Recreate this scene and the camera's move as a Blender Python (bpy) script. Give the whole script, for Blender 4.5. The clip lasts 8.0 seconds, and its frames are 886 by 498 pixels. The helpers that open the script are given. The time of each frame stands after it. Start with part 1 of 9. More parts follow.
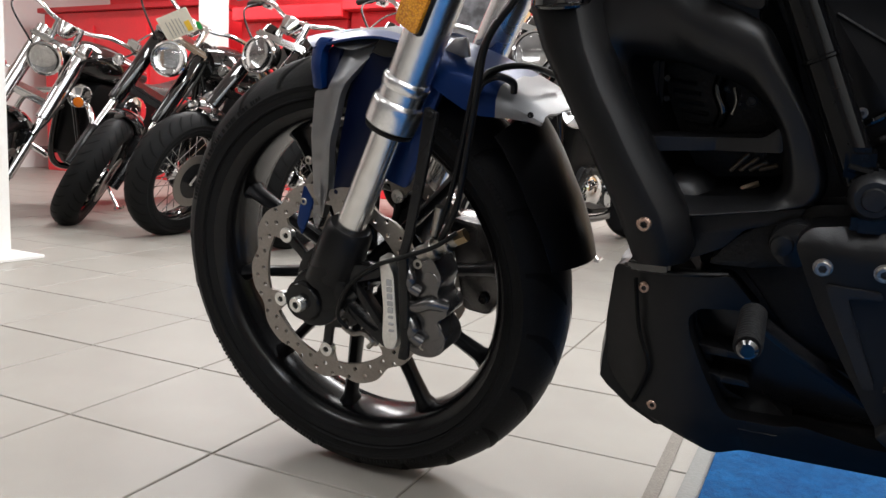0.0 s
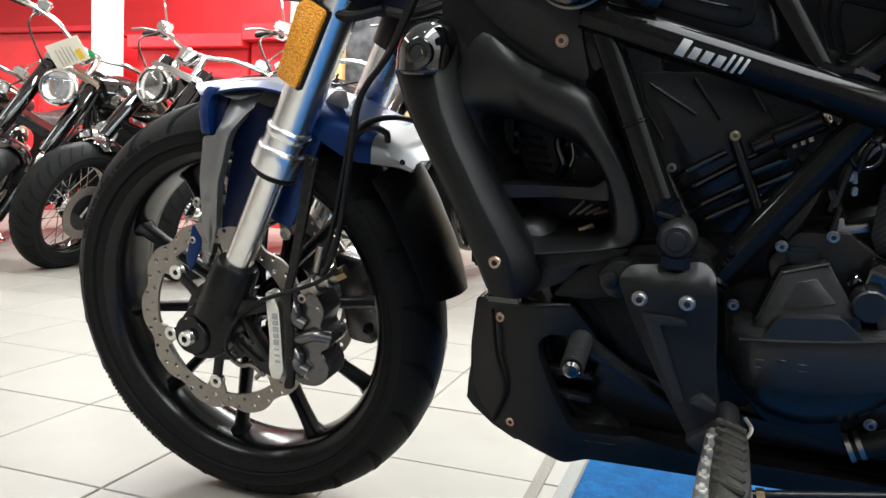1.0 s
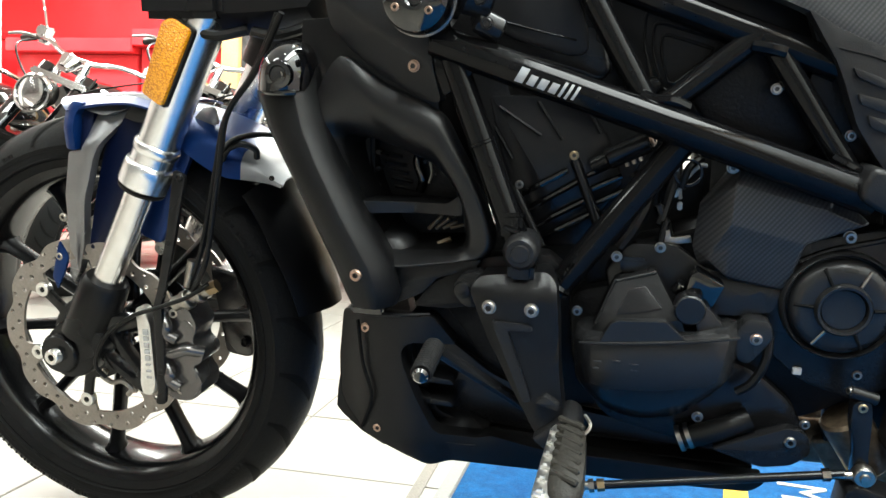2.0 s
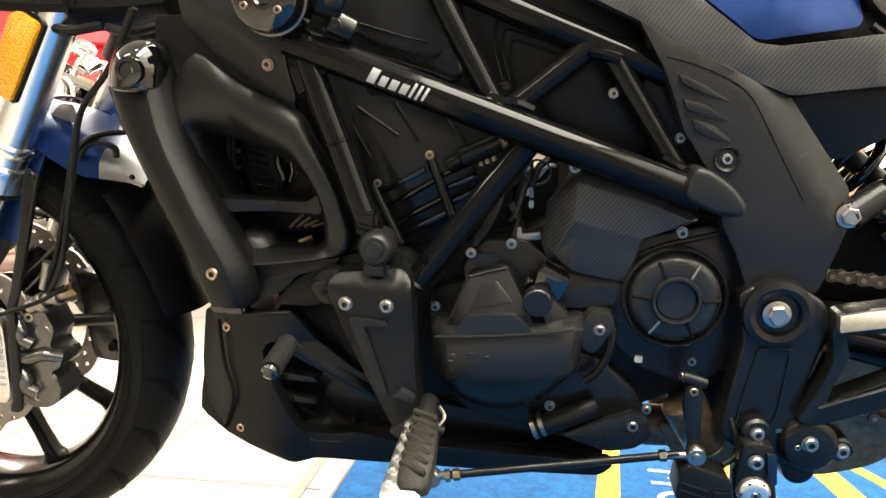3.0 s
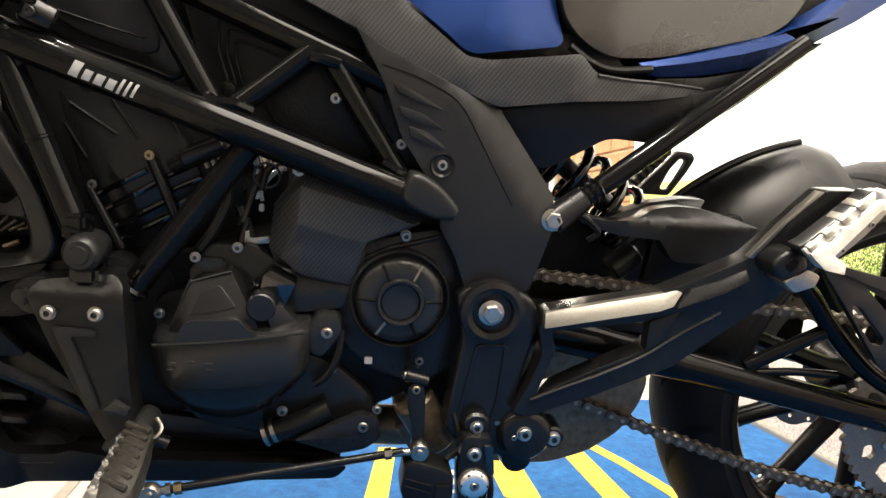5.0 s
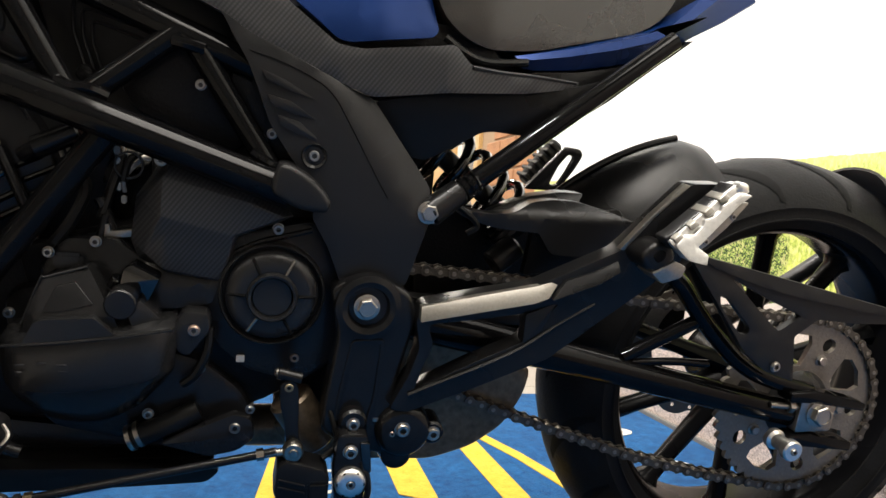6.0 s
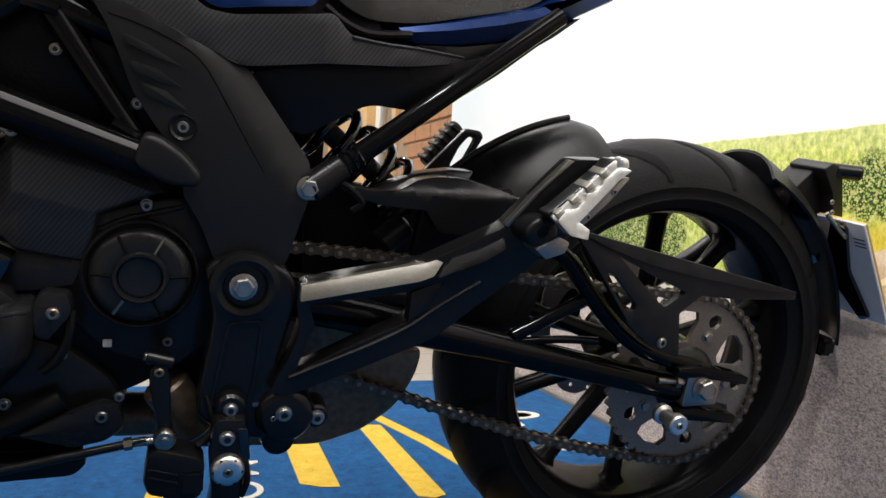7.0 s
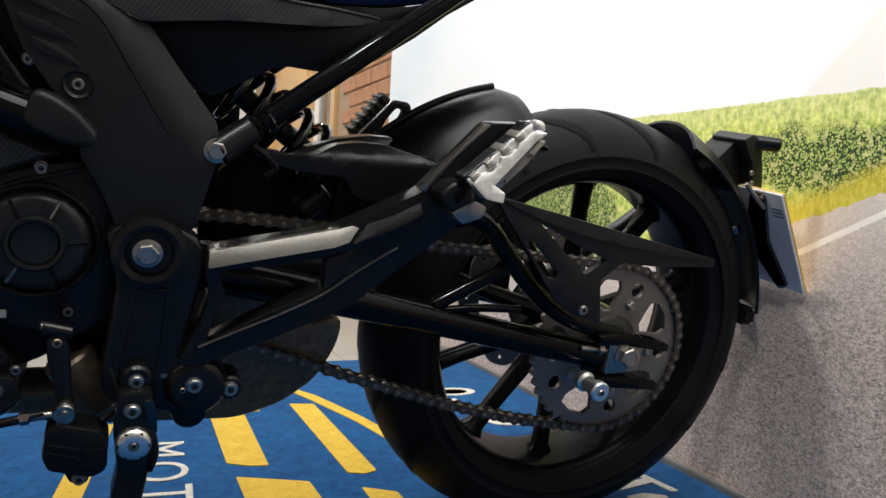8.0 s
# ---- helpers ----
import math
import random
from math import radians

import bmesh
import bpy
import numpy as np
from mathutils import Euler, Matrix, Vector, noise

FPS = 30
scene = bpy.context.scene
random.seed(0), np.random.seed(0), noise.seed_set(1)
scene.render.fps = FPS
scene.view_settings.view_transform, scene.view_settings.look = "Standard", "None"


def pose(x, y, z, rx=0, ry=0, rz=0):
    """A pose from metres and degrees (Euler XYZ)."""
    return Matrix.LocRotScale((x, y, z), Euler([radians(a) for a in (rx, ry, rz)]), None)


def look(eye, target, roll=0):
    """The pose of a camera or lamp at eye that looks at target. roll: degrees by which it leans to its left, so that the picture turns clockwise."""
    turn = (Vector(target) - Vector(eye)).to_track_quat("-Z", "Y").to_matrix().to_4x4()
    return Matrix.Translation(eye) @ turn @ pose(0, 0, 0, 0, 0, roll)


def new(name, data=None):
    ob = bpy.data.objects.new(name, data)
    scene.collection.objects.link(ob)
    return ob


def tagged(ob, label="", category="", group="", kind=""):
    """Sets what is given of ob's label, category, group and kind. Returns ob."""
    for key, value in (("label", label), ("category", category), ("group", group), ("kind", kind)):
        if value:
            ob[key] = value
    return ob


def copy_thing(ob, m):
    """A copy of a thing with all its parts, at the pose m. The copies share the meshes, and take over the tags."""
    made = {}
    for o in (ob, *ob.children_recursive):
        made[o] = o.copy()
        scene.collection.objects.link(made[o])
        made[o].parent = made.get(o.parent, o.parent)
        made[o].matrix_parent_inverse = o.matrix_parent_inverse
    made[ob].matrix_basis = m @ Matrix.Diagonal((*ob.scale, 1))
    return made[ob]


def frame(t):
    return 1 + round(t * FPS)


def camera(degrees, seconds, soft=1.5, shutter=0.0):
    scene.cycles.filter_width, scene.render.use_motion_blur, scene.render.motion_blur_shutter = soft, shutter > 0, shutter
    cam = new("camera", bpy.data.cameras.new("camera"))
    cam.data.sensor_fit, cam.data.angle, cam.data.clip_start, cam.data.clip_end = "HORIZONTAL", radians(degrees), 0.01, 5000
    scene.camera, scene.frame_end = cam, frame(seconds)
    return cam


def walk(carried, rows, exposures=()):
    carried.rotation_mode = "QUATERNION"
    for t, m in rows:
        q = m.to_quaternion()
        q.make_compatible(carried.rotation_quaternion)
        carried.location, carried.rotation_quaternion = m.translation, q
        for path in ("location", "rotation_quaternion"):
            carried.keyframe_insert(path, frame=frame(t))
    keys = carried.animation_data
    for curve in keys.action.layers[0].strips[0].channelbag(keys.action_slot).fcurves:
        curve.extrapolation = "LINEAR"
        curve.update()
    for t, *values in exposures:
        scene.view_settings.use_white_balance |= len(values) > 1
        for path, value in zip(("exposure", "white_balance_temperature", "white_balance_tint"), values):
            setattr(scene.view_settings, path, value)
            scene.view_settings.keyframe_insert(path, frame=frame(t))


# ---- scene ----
# ---------------------------------------------------------------- camera
cam = camera(60.72, 8.0)
# seconds, eye x y z, pitch, roll, yaw
PATH = [
    (0, 0.5676, -0.8893, 0.4814, -8.095, 2.763, 26.622),
    (0.5, 0.5940, -0.9248, 0.4930, -6.429, 2.899, 24.369),
    (1, 0.6288, -0.9450, 0.5025, -5.671, 2.989, 19.630),
    (1.2, 0.6368, -0.9487, 0.5090, -5.651, 2.996, 17.668),
    (2.5, 0.7136, -0.9716, 0.5137, -4.199, 2.783, 9.699),
    (3, 0.7392, -0.9718, 0.5104, -4.041, 2.914, 5.913),
    (3.5, 0.7669, -0.9739, 0.5128, -3.707, 3.147, 2.755),
    (4, 0.7880, -0.9758, 0.5138, -3.385, 3.285, -0.359),
    (4.5, 0.8122, -0.9752, 0.5124, -2.947, 3.333, -3.973),
    (6, 0.8769, -0.9677, 0.5061, -2.338, 3.384, -13.833),
    (6.5, 0.9009, -0.9641, 0.5023, -2.431, 3.362, -16.867),
    (7, 0.9227, -0.9610, 0.4933, -2.661, 3.253, -19.570),
    (7.5, 0.9433, -0.9583, 0.4811, -3.215, 3.215, -21.822),
    (8, 0.9564, -0.9607, 0.4751, -3.587, 3.155, -23.657),
]


def eye_pose(x, y, z, pitch, roll, yaw):
    a, b = radians(yaw), radians(pitch)
    ahead = Vector((-math.sin(a) * math.cos(b), math.cos(a) * math.cos(b), math.sin(b)))
    return look((x, y, z), Vector((x, y, z)) + ahead, roll)


EXPOSURES = [(0, -1.22, 6050, 10), (0.5, -1.04, 6000, 10), (1, -0.66, 5950, 4), (2.5, 0.10, 6500, 0), (3.5, 0.32, 7750, 10), (4.5, 0.14, 7600, 10), (6, -1.06, 6900, 10), (7, -1.64, 6450, 10), (8, -1.80, 6350, 10)]
walk(cam, [(t, eye_pose(*row)) for t, *row in PATH], EXPOSURES)

# ---------------------------------------------------------------- light
world = bpy.data.worlds.new("showroom_air")
scene.world = world
world.use_nodes = True
world.node_tree.nodes["Background"].inputs[0].default_value = (0.9, 0.95, 1.0, 1)
world.node_tree.nodes["Background"].inputs[1].default_value = 0.15


def ceiling_lamp(x, y, sx, sy, watts, tint=(1.0, 0.95, 0.885)):
    data = bpy.data.lights.new("ceiling_lamp", "AREA")
    data.shape, data.size, data.size_y, data.energy, data.color = "RECTANGLE", sx, sy, watts, tint
    ob = new("ceiling_lamp", data)
    ob.matrix_basis = pose(x, y, 2.86)
    return ob


# unseen lamps; the x = 1.5 pair is added to brighten the mural side
for x, y, sx, sy, watts in (
    (-3.7, -0.5, 0.35, 3.2, 115),
    (-1.2, -2.2, 1.5, 0.25, 40),
    (1.5, -1.5, 0.85, 2.4, 170),
    (-1.2, 1.1, 1.5, 0.25, 95),
    (1.5, 0.9, 0.85, 2.0, 120),
    (-3.4, 3.3, 1.5, 0.25, 235),
    (-1.0, 3.3, 1.5, 0.25, 195),
    (1.1, 3.3, 1.4, 0.25, 165),
):
    ceiling_lamp(x, y, sx, sy, watts, (1.0, 0.97, 0.935) if x == 1.5 else (1.0, 0.95, 0.885))


# unseen fill lamps, added to brighten the mural
for y in (-1.3, 0.3):
    data = bpy.data.lights.new("mural_fill_lamp", "AREA")
    data.shape, data.size, data.energy, data.color, data.spread = "DISK", 0.16, 40, (1.0, 0.985, 0.96), radians(100)
    new("mural_fill_lamp", data).matrix_basis = look((0.45, y, 2.78), (1.94, y + 0.15, 1.0))


# ---------------------------------------------------------------- materials
def mat(name, color, rough=0.5, metal=0.0, var=0.12, grain=60.0, bump=0.08, broad=4.0, coat=0.0, spec=0.5, rvar=0.1, dust=0.0, coat_rough=0.06):
    """A surface with fine grain and broad wear: colour and gloss vary at both scales."""
    m = bpy.data.materials.new(name)
    m.use_nodes = True
    nt = m.node_tree
    n, ln = nt.nodes, nt.links
    bsdf = n["Principled BSDF"]
    tc = n.new("ShaderNodeTexCoord")
    fine, wide = n.new("ShaderNodeTexNoise"), n.new("ShaderNodeTexNoise")
    for node, sc, det in ((fine, grain, 3.0), (wide, broad, 4.0)):
        node.inputs["Scale"].default_value, node.inputs["Detail"].default_value = sc, det
        ln.new(tc.outputs["Object"], node.inputs["Vector"])
    add = n.new("ShaderNodeMath")
    add.operation = "ADD"
    ln.new(fine.outputs["Fac"], add.inputs[0])
    ln.new(wide.outputs["Fac"], add.inputs[1])
    ramp = n.new("ShaderNodeMapRange")
    ramp.inputs["From Min"].default_value, ramp.inputs["From Max"].default_value = 0.7, 1.3
    ramp.inputs["To Min"].default_value, ramp.inputs["To Max"].default_value = 1 - var, 1 + var
    ln.new(add.outputs[0], ramp.inputs["Value"])
    mul = n.new("ShaderNodeVectorMath")
    mul.operation = "SCALE"
    mul.inputs[0].default_value = color
    ln.new(ramp.outputs[0], mul.inputs["Scale"])
    out = mul.outputs[0]
    if dust > 0:
        dn = n.new("ShaderNodeTexNoise")
        dn.inputs["Scale"].default_value, dn.inputs["Detail"].default_value = 220.0, 2.0
        ln.new(tc.outputs["Object"], dn.inputs["Vector"])
        dm = n.new("ShaderNodeMapRange")
        dm.inputs["From Min"].default_value, dm.inputs["From Max"].default_value = 0.6, 0.8
        dm.inputs["To Max"].default_value = dust
        ln.new(dn.outputs["Fac"], dm.inputs["Value"])
        mx = n.new("ShaderNodeMix")
        mx.data_type = "RGBA"
        mx.inputs["B"].default_value = (0.3, 0.27, 0.23, 1)
        ln.new(dm.outputs[0], mx.inputs["Factor"])
        ln.new(out, mx.inputs["A"])
        out = mx.outputs["Result"]
    ln.new(out, bsdf.inputs["Base Color"])
    rr = n.new("ShaderNodeMapRange")
    rr.inputs["From Min"].default_value, rr.inputs["From Max"].default_value = 0.3, 0.7
    rr.inputs["To Min"].default_value, rr.inputs["To Max"].default_value = max(0.02, rough - rvar), min(1, rough + rvar)
    ln.new(wide.outputs["Fac"], rr.inputs["Value"])
    ln.new(rr.outputs[0], bsdf.inputs["Roughness"])
    bsdf.inputs["Metallic"].default_value = metal
    bsdf.inputs["Specular IOR Level"].default_value = spec
    bsdf.inputs["Coat Weight"].default_value = coat
    bsdf.inputs["Coat Roughness"].default_value = coat_rough
    if bump:
        b = n.new("ShaderNodeBump")
        b.inputs["Strength"].default_value, b.inputs["Distance"].default_value = bump, 0.002
        ln.new(fine.outputs["Fac"], b.inputs["Height"])
        ln.new(b.outputs[0], bsdf.inputs["Normal"])
    return m


def node_tools(m):
    nt = m.node_tree

    def math_node(op, a, b=None, clamp=False):
        k = nt.nodes.new("ShaderNodeMath")
        k.operation, k.use_clamp = op, clamp
        for i, v in enumerate((a, b)):
            if v is None:
                continue
            if isinstance(v, (int, float)):
                k.inputs[i].default_value = v
            else:
                nt.links.new(v, k.inputs[i])
        return k.outputs[0]

    def mix_node(f, a, b):
        k = nt.nodes.new("ShaderNodeMix")
        k.data_type = "RGBA"
        for key, v in (("Factor", f), ("A", a), ("B", b)):
            if isinstance(v, (int, float)):
                k.inputs[key].default_value = v
            elif isinstance(v, tuple):
                k.inputs[key].default_value = (*v, 1)
            else:
                nt.links.new(v, k.inputs[key])
        return k.outputs["Result"]

    def noise_node(scale, detail=3.0, rough=0.5, vec=None, stretch=None):
        k = nt.nodes.new("ShaderNodeTexNoise")
        k.inputs["Scale"].default_value, k.inputs["Detail"].default_value, k.inputs["Roughness"].default_value = scale, detail, rough
        if vec is None:
            vec = nt.nodes.new("ShaderNodeTexCoord").outputs["Object"]
        if stretch:
            mp = nt.nodes.new("ShaderNodeMapping")
            mp.inputs["Scale"].default_value = stretch
            nt.links.new(vec, mp.inputs["Vector"])
            vec = mp.outputs[0]
        nt.links.new(vec, k.inputs["Vector"])
        return k.outputs["Fac"]

    return math_node, mix_node, noise_node


def carbon_mat():
    """Grained plastic printed with a twill weave."""
    m = mat("carbon_twill", (0.02, 0.02, 0.021), 0.38, spec=0.28, bump=0.0)
    nt = m.node_tree
    mth, mix, noi = node_tools(m)
    tc = nt.nodes.new("ShaderNodeTexCoord")
    sep = nt.nodes.new("ShaderNodeSeparateXYZ")
    nt.links.new(tc.outputs["Object"], sep.inputs[0])
    x, z = sep.outputs[0], sep.outputs[2]
    a = mth("SUBTRACT", mth("MULTIPLY", x, 0.80), mth("MULTIPLY", z, 0.60))
    s = mth("SINE", mth("MULTIPLY", a, 1700.0))
    b2 = mth("SINE", mth("MULTIPLY", mth("ADD", mth("MULTIPLY", x, 0.60), mth("MULTIPLY", z, 0.80)), 2100.0))
    w = mth("ADD", mth("MULTIPLY", s, 0.4), 0.5)
    w2 = mth("MULTIPLY", w, mth("ADD", mth("MULTIPLY", b2, 0.15), 0.85))
    col = mix(w2, (0.014, 0.014, 0.0145), (0.046, 0.046, 0.047))
    bsdf = nt.nodes["Principled BSDF"]
    nt.links.new(col, bsdf.inputs["Base Color"])
    bp = nt.nodes.new("ShaderNodeBump")
    bp.inputs["Strength"].default_value, bp.inputs["Distance"].default_value = 0.2, 0.0006
    nt.links.new(w2, bp.inputs["Height"])
    nt.links.new(bp.outputs[0], bsdf.inputs["Normal"])
    return m


def carpet_mat(name, color, dark):
    m = mat(name, color, 0.95, bump=0.0, spec=0.1)
    nt = m.node_tree
    mth, mix, noi = node_tools(m)
    pile = noi(420.0, 3.0, 0.7)
    tuft = noi(70.0, 3.0, 0.6)
    worn = noi(5.0, 4.0, 0.6)
    rub = noi(28.0, 4.0, 0.7)
    mixed = mth("ADD", mth("ADD", mth("MULTIPLY", pile, 0.45), mth("MULTIPLY", tuft, 0.55)), mth("MULTIPLY", rub, 0.55))
    f = mth("MULTIPLY", mth("SUBTRACT", mixed, 0.52), mth("ADD", mth("MULTIPLY", worn, 1.6), 0.7), True)
    fleck = mth("GREATER_THAN", noi(260.0, 1.0, 0.5), 0.69)
    col = mix(f, dark, color)
    col = mix(mth("MULTIPLY", fleck, 0.55), col, tuple(c * 0.35 for c in dark))
    bsdf = nt.nodes["Principled BSDF"]
    nt.links.new(col, bsdf.inputs["Base Color"])
    bsdf.inputs["Sheen Weight"].default_value = 0.06
    bp = nt.nodes.new("ShaderNodeBump")
    bp.inputs["Strength"].default_value, bp.inputs["Distance"].default_value = 0.7, 0.003
    nt.links.new(pile, bp.inputs["Height"])
    nt.links.new(bp.outputs[0], bsdf.inputs["Normal"])
    return m


def tile_mat():
    m = mat("porcelain_tile", (0.5, 0.47, 0.42), 0.40, spec=0.35, var=0.05, grain=380.0, bump=0.12, broad=3.0, rvar=0.02)
    nt = m.node_tree
    mth, mix, noi = node_tools(m)
    bsdf = nt.nodes["Principled BSDF"]
    info = nt.nodes.new("ShaderNodeObjectInfo")
    isl = nt.nodes.new("ShaderNodeNewGeometry")
    geo = nt.nodes.new("ShaderNodeTexCoord").outputs["Object"]
    rnd = mth("FRACT", mth("ADD", info.outputs["Random"], isl.outputs["Random Per Island"]))
    speck = noi(900.0, 2.0, 0.6)
    cloud = noi(6.0, 4.0, 0.6)
    base = mix(mth("MULTIPLY", cloud, 1.0), (0.25, 0.232, 0.205), (0.335, 0.315, 0.283))
    base = mix(mth("MULTIPLY", mth("GREATER_THAN", speck, 0.62), 0.22), base, (0.25, 0.23, 0.2))
    base = mix(mth("MULTIPLY", rnd, 0.14), base, (0.40, 0.376, 0.338))
    nt.links.new(base, bsdf.inputs["Base Color"])
    return m


def mural_mat():
    """A printed wall picture: pale sky, a meadow with shrubs, a grey road with its white edge line."""
    m = mat("printed_mural", (0.8, 0.8, 0.8), 0.45, bump=0.0)
    nt = m.node_tree
    mth, mix, noi = node_tools(m)
    tc = nt.nodes.new("ShaderNodeTexCoord").outputs["Object"]
    sep = nt.nodes.new("ShaderNodeSeparateXYZ")
    nt.links.new(tc, sep.inputs[0])
    y, z = sep.outputs[1], sep.outputs[2]
    # sky
    cloud = noi(1.6, 4.0, 0.55)
    sky = mix(mth("MULTIPLY", mth("ADD", mth("MULTIPLY", y, 0.9), mth("ADD", z, -1.35)), 0.9, True), (0.95, 0.965, 0.97), (0.62, 0.82, 0.95))
    sky = mix(mth("MULTIPLY", cloud, 1.05, True), sky, (0.95, 0.95, 0.95))
    hill = mth("SUBTRACT", mth("SUBTRACT", -0.075, mth("MULTIPLY", mth("SUBTRACT", z, 0.67), 1.05)), y)
    sky = mix(mth("MULTIPLY", mth("MULTIPLY", hill, 60.0, True), 0.55), sky, (0.86, 0.83, 0.72))
    # meadow, with leafy shrubs in a band before the far field
    def cells(scale):
        k = nt.nodes.new("ShaderNodeTexVoronoi")
        k.inputs["Scale"].default_value = scale
        warp = nt.nodes.new("ShaderNodeTexNoise")
        warp.inputs["Scale"].default_value = scale * 0.8
        nt.links.new(tc, warp.inputs["Vector"])
        shift = nt.nodes.new("ShaderNodeVectorMath")
        shift.operation = "MULTIPLY_ADD"
        shift.inputs[1].default_value = (0.6 / scale,) * 3
        nt.links.new(warp.outputs["Color"], shift.inputs[0])
        nt.links.new(tc, shift.inputs[2])
        nt.links.new(shift.outputs[0], k.inputs["Vector"])
        one = nt.nodes.new("ShaderNodeSeparateColor")
        nt.links.new(k.outputs["Color"], one.inputs[0])
        return one.outputs[0], k.outputs["Distance"]

    leaf = noi(70.0, 4.0, 0.75)
    blade = noi(150.0, 3.0, 0.7, stretch=(1.0, 1.0, 0.45))
    tint, near_c = cells(250.0)
    tint2, near_d = cells(150.0)
    grass = mix(mth("MULTIPLY", mth("SUBTRACT", leaf, 0.34), 3.0, True), (0.20, 0.32, 0.03), (0.80, 0.86, 0.20))
    grass = mix(mth("MULTIPLY", mth("SUBTRACT", blade, 0.46), 4.0, True), grass, (0.84, 0.80, 0.36))
    bush = mix(tint, (0.040, 0.125, 0.014), (0.60, 0.74, 0.20))
    bush = mix(mth("MULTIPLY", mth("SUBTRACT", near_c, 0.38), 4.5, True), bush, (0.012, 0.034, 0.008))
    bush = mix(mth("MULTIPLY", mth("GREATER_THAN", tint2, 0.78), 0.5), bush, (0.80, 0.74, 0.34))
    clump = noi(15.0, 5.0, 0.78)
    near_side = mth("MULTIPLY", mth("SUBTRACT", 0.10, y), 6.0, True)
    band = mth("SUBTRACT", 1.0, mth("MULTIPLY", mth("ABSOLUTE", mth("SUBTRACT", z, 0.570)), 11.0), True)
    far_side = mth("MULTIPLY", mth("SUBTRACT", y, 0.28), 6.0, True)
    low_leaf = mth("MULTIPLY", mth("SUBTRACT", 0.60, z), 9.0, True)
    cover = mth("ADD", mth("MULTIPLY", mth("MULTIPLY", near_side, band), 0.75), mth("MULTIPLY", mth("MULTIPLY", far_side, low_leaf), 0.7))
    dense = mth("MULTIPLY", mth("SUBTRACT", mth("ADD", mth("MULTIPLY", clump, 1.1), cover), 0.82), 6.0, True)
    grass = mix(dense, grass, bush)
    far = mth("MULTIPLY", mth("SUBTRACT", z, 0.620), 14.0, True)
    grass = mix(mth("MULTIPLY", far, 0.7), grass, mix(leaf, (0.52, 0.60, 0.18), (0.86, 0.86, 0.50)))
    # road, its verge and its white edge line, running down across the sheet
    bend = mth("SMOOTH_MAX", mth("SUBTRACT", 0.4437, mth("MULTIPLY", y, 0.326)), mth("SUBTRACT", 0.375, mth("MULTIPLY", y, 0.02)))
    bend.node.inputs[2].default_value = 0.06
    edge = mth("SUBTRACT", z, bend)
    edge_w = mth("ADD", edge, mth("MULTIPLY", mth("SUBTRACT", noi(60.0, 4.0), 0.5), 0.016))
    verge = mth("MULTIPLY", mth("SUBTRACT", 0.050, mth("ADD", edge_w, mth("MULTIPLY", mth("SUBTRACT", clump, 0.5), 0.06))), 40.0, True)
    verge = mth("MULTIPLY", verge, mth("MULTIPLY", mth("SUBTRACT", 0.30, y), 3.5, True))
    grass = mix(mth("MULTIPLY", verge, 0.8), grass, mix(blade, (0.34, 0.27, 0.015), (0.86, 0.70, 0.07)))
    grit = mth("ADD", mth("MULTIPLY", noi(230.0, 2.0, 0.6, stretch=(1.0, 0.75, 1.2)), 0.55), mth("MULTIPLY", noi(520.0, 1.5, 0.6, stretch=(1.0, 0.7, 1.2)), 0.45))
    patch = noi(7.0, 4.0, 0.6)
    road = mix(mth("MULTIPLY", mth("SUBTRACT", grit, 0.37), 3.9, True), (0.13, 0.100, 0.088), (0.78, 0.655, 0.585))
    road = mix(mth("MULTIPLY", mth("SUBTRACT", patch, 0.25), 0.7, True), road, (0.45, 0.375, 0.335))
    near_edge = mth("MULTIPLY", mth("ADD", edge, 0.20), 5.5, True)
    road = mix(mth("MULTIPLY", near_edge, 0.72), road, (0.72, 0.64, 0.58))
    line = mth("SUBTRACT", z, mth("SUBTRACT", 0.378, mth("MULTIPLY", y, 0.48)))
    line = mth("MULTIPLY", mth("LESS_THAN", mth("ABSOLUTE", mth("ADD", line, mth("MULTIPLY", mth("SUBTRACT", grit, 0.5), 0.006))), 0.0052), mth("MULTIPLY", mth("SUBTRACT", 0.06, y), 8.0, True))
    road = mix(mth("MULTIPLY", line, 0.85), road, (0.93, 0.89, 0.82))
    ground = mix(mth("GREATER_THAN", edge_w, 0.0), road, grass)
    top = mth("ADD", z, mth("MULTIPLY", mth("SUBTRACT", noi(30.0, 4.0, 0.7), 0.5), 0.012))
    col = mix(mth("MULTIPLY", mth("SUBTRACT", top, 0.668), 400.0, True), ground, sky)
    nt.links.new(col, nt.nodes["Principled BSDF"].inputs["Base Color"])
    return m


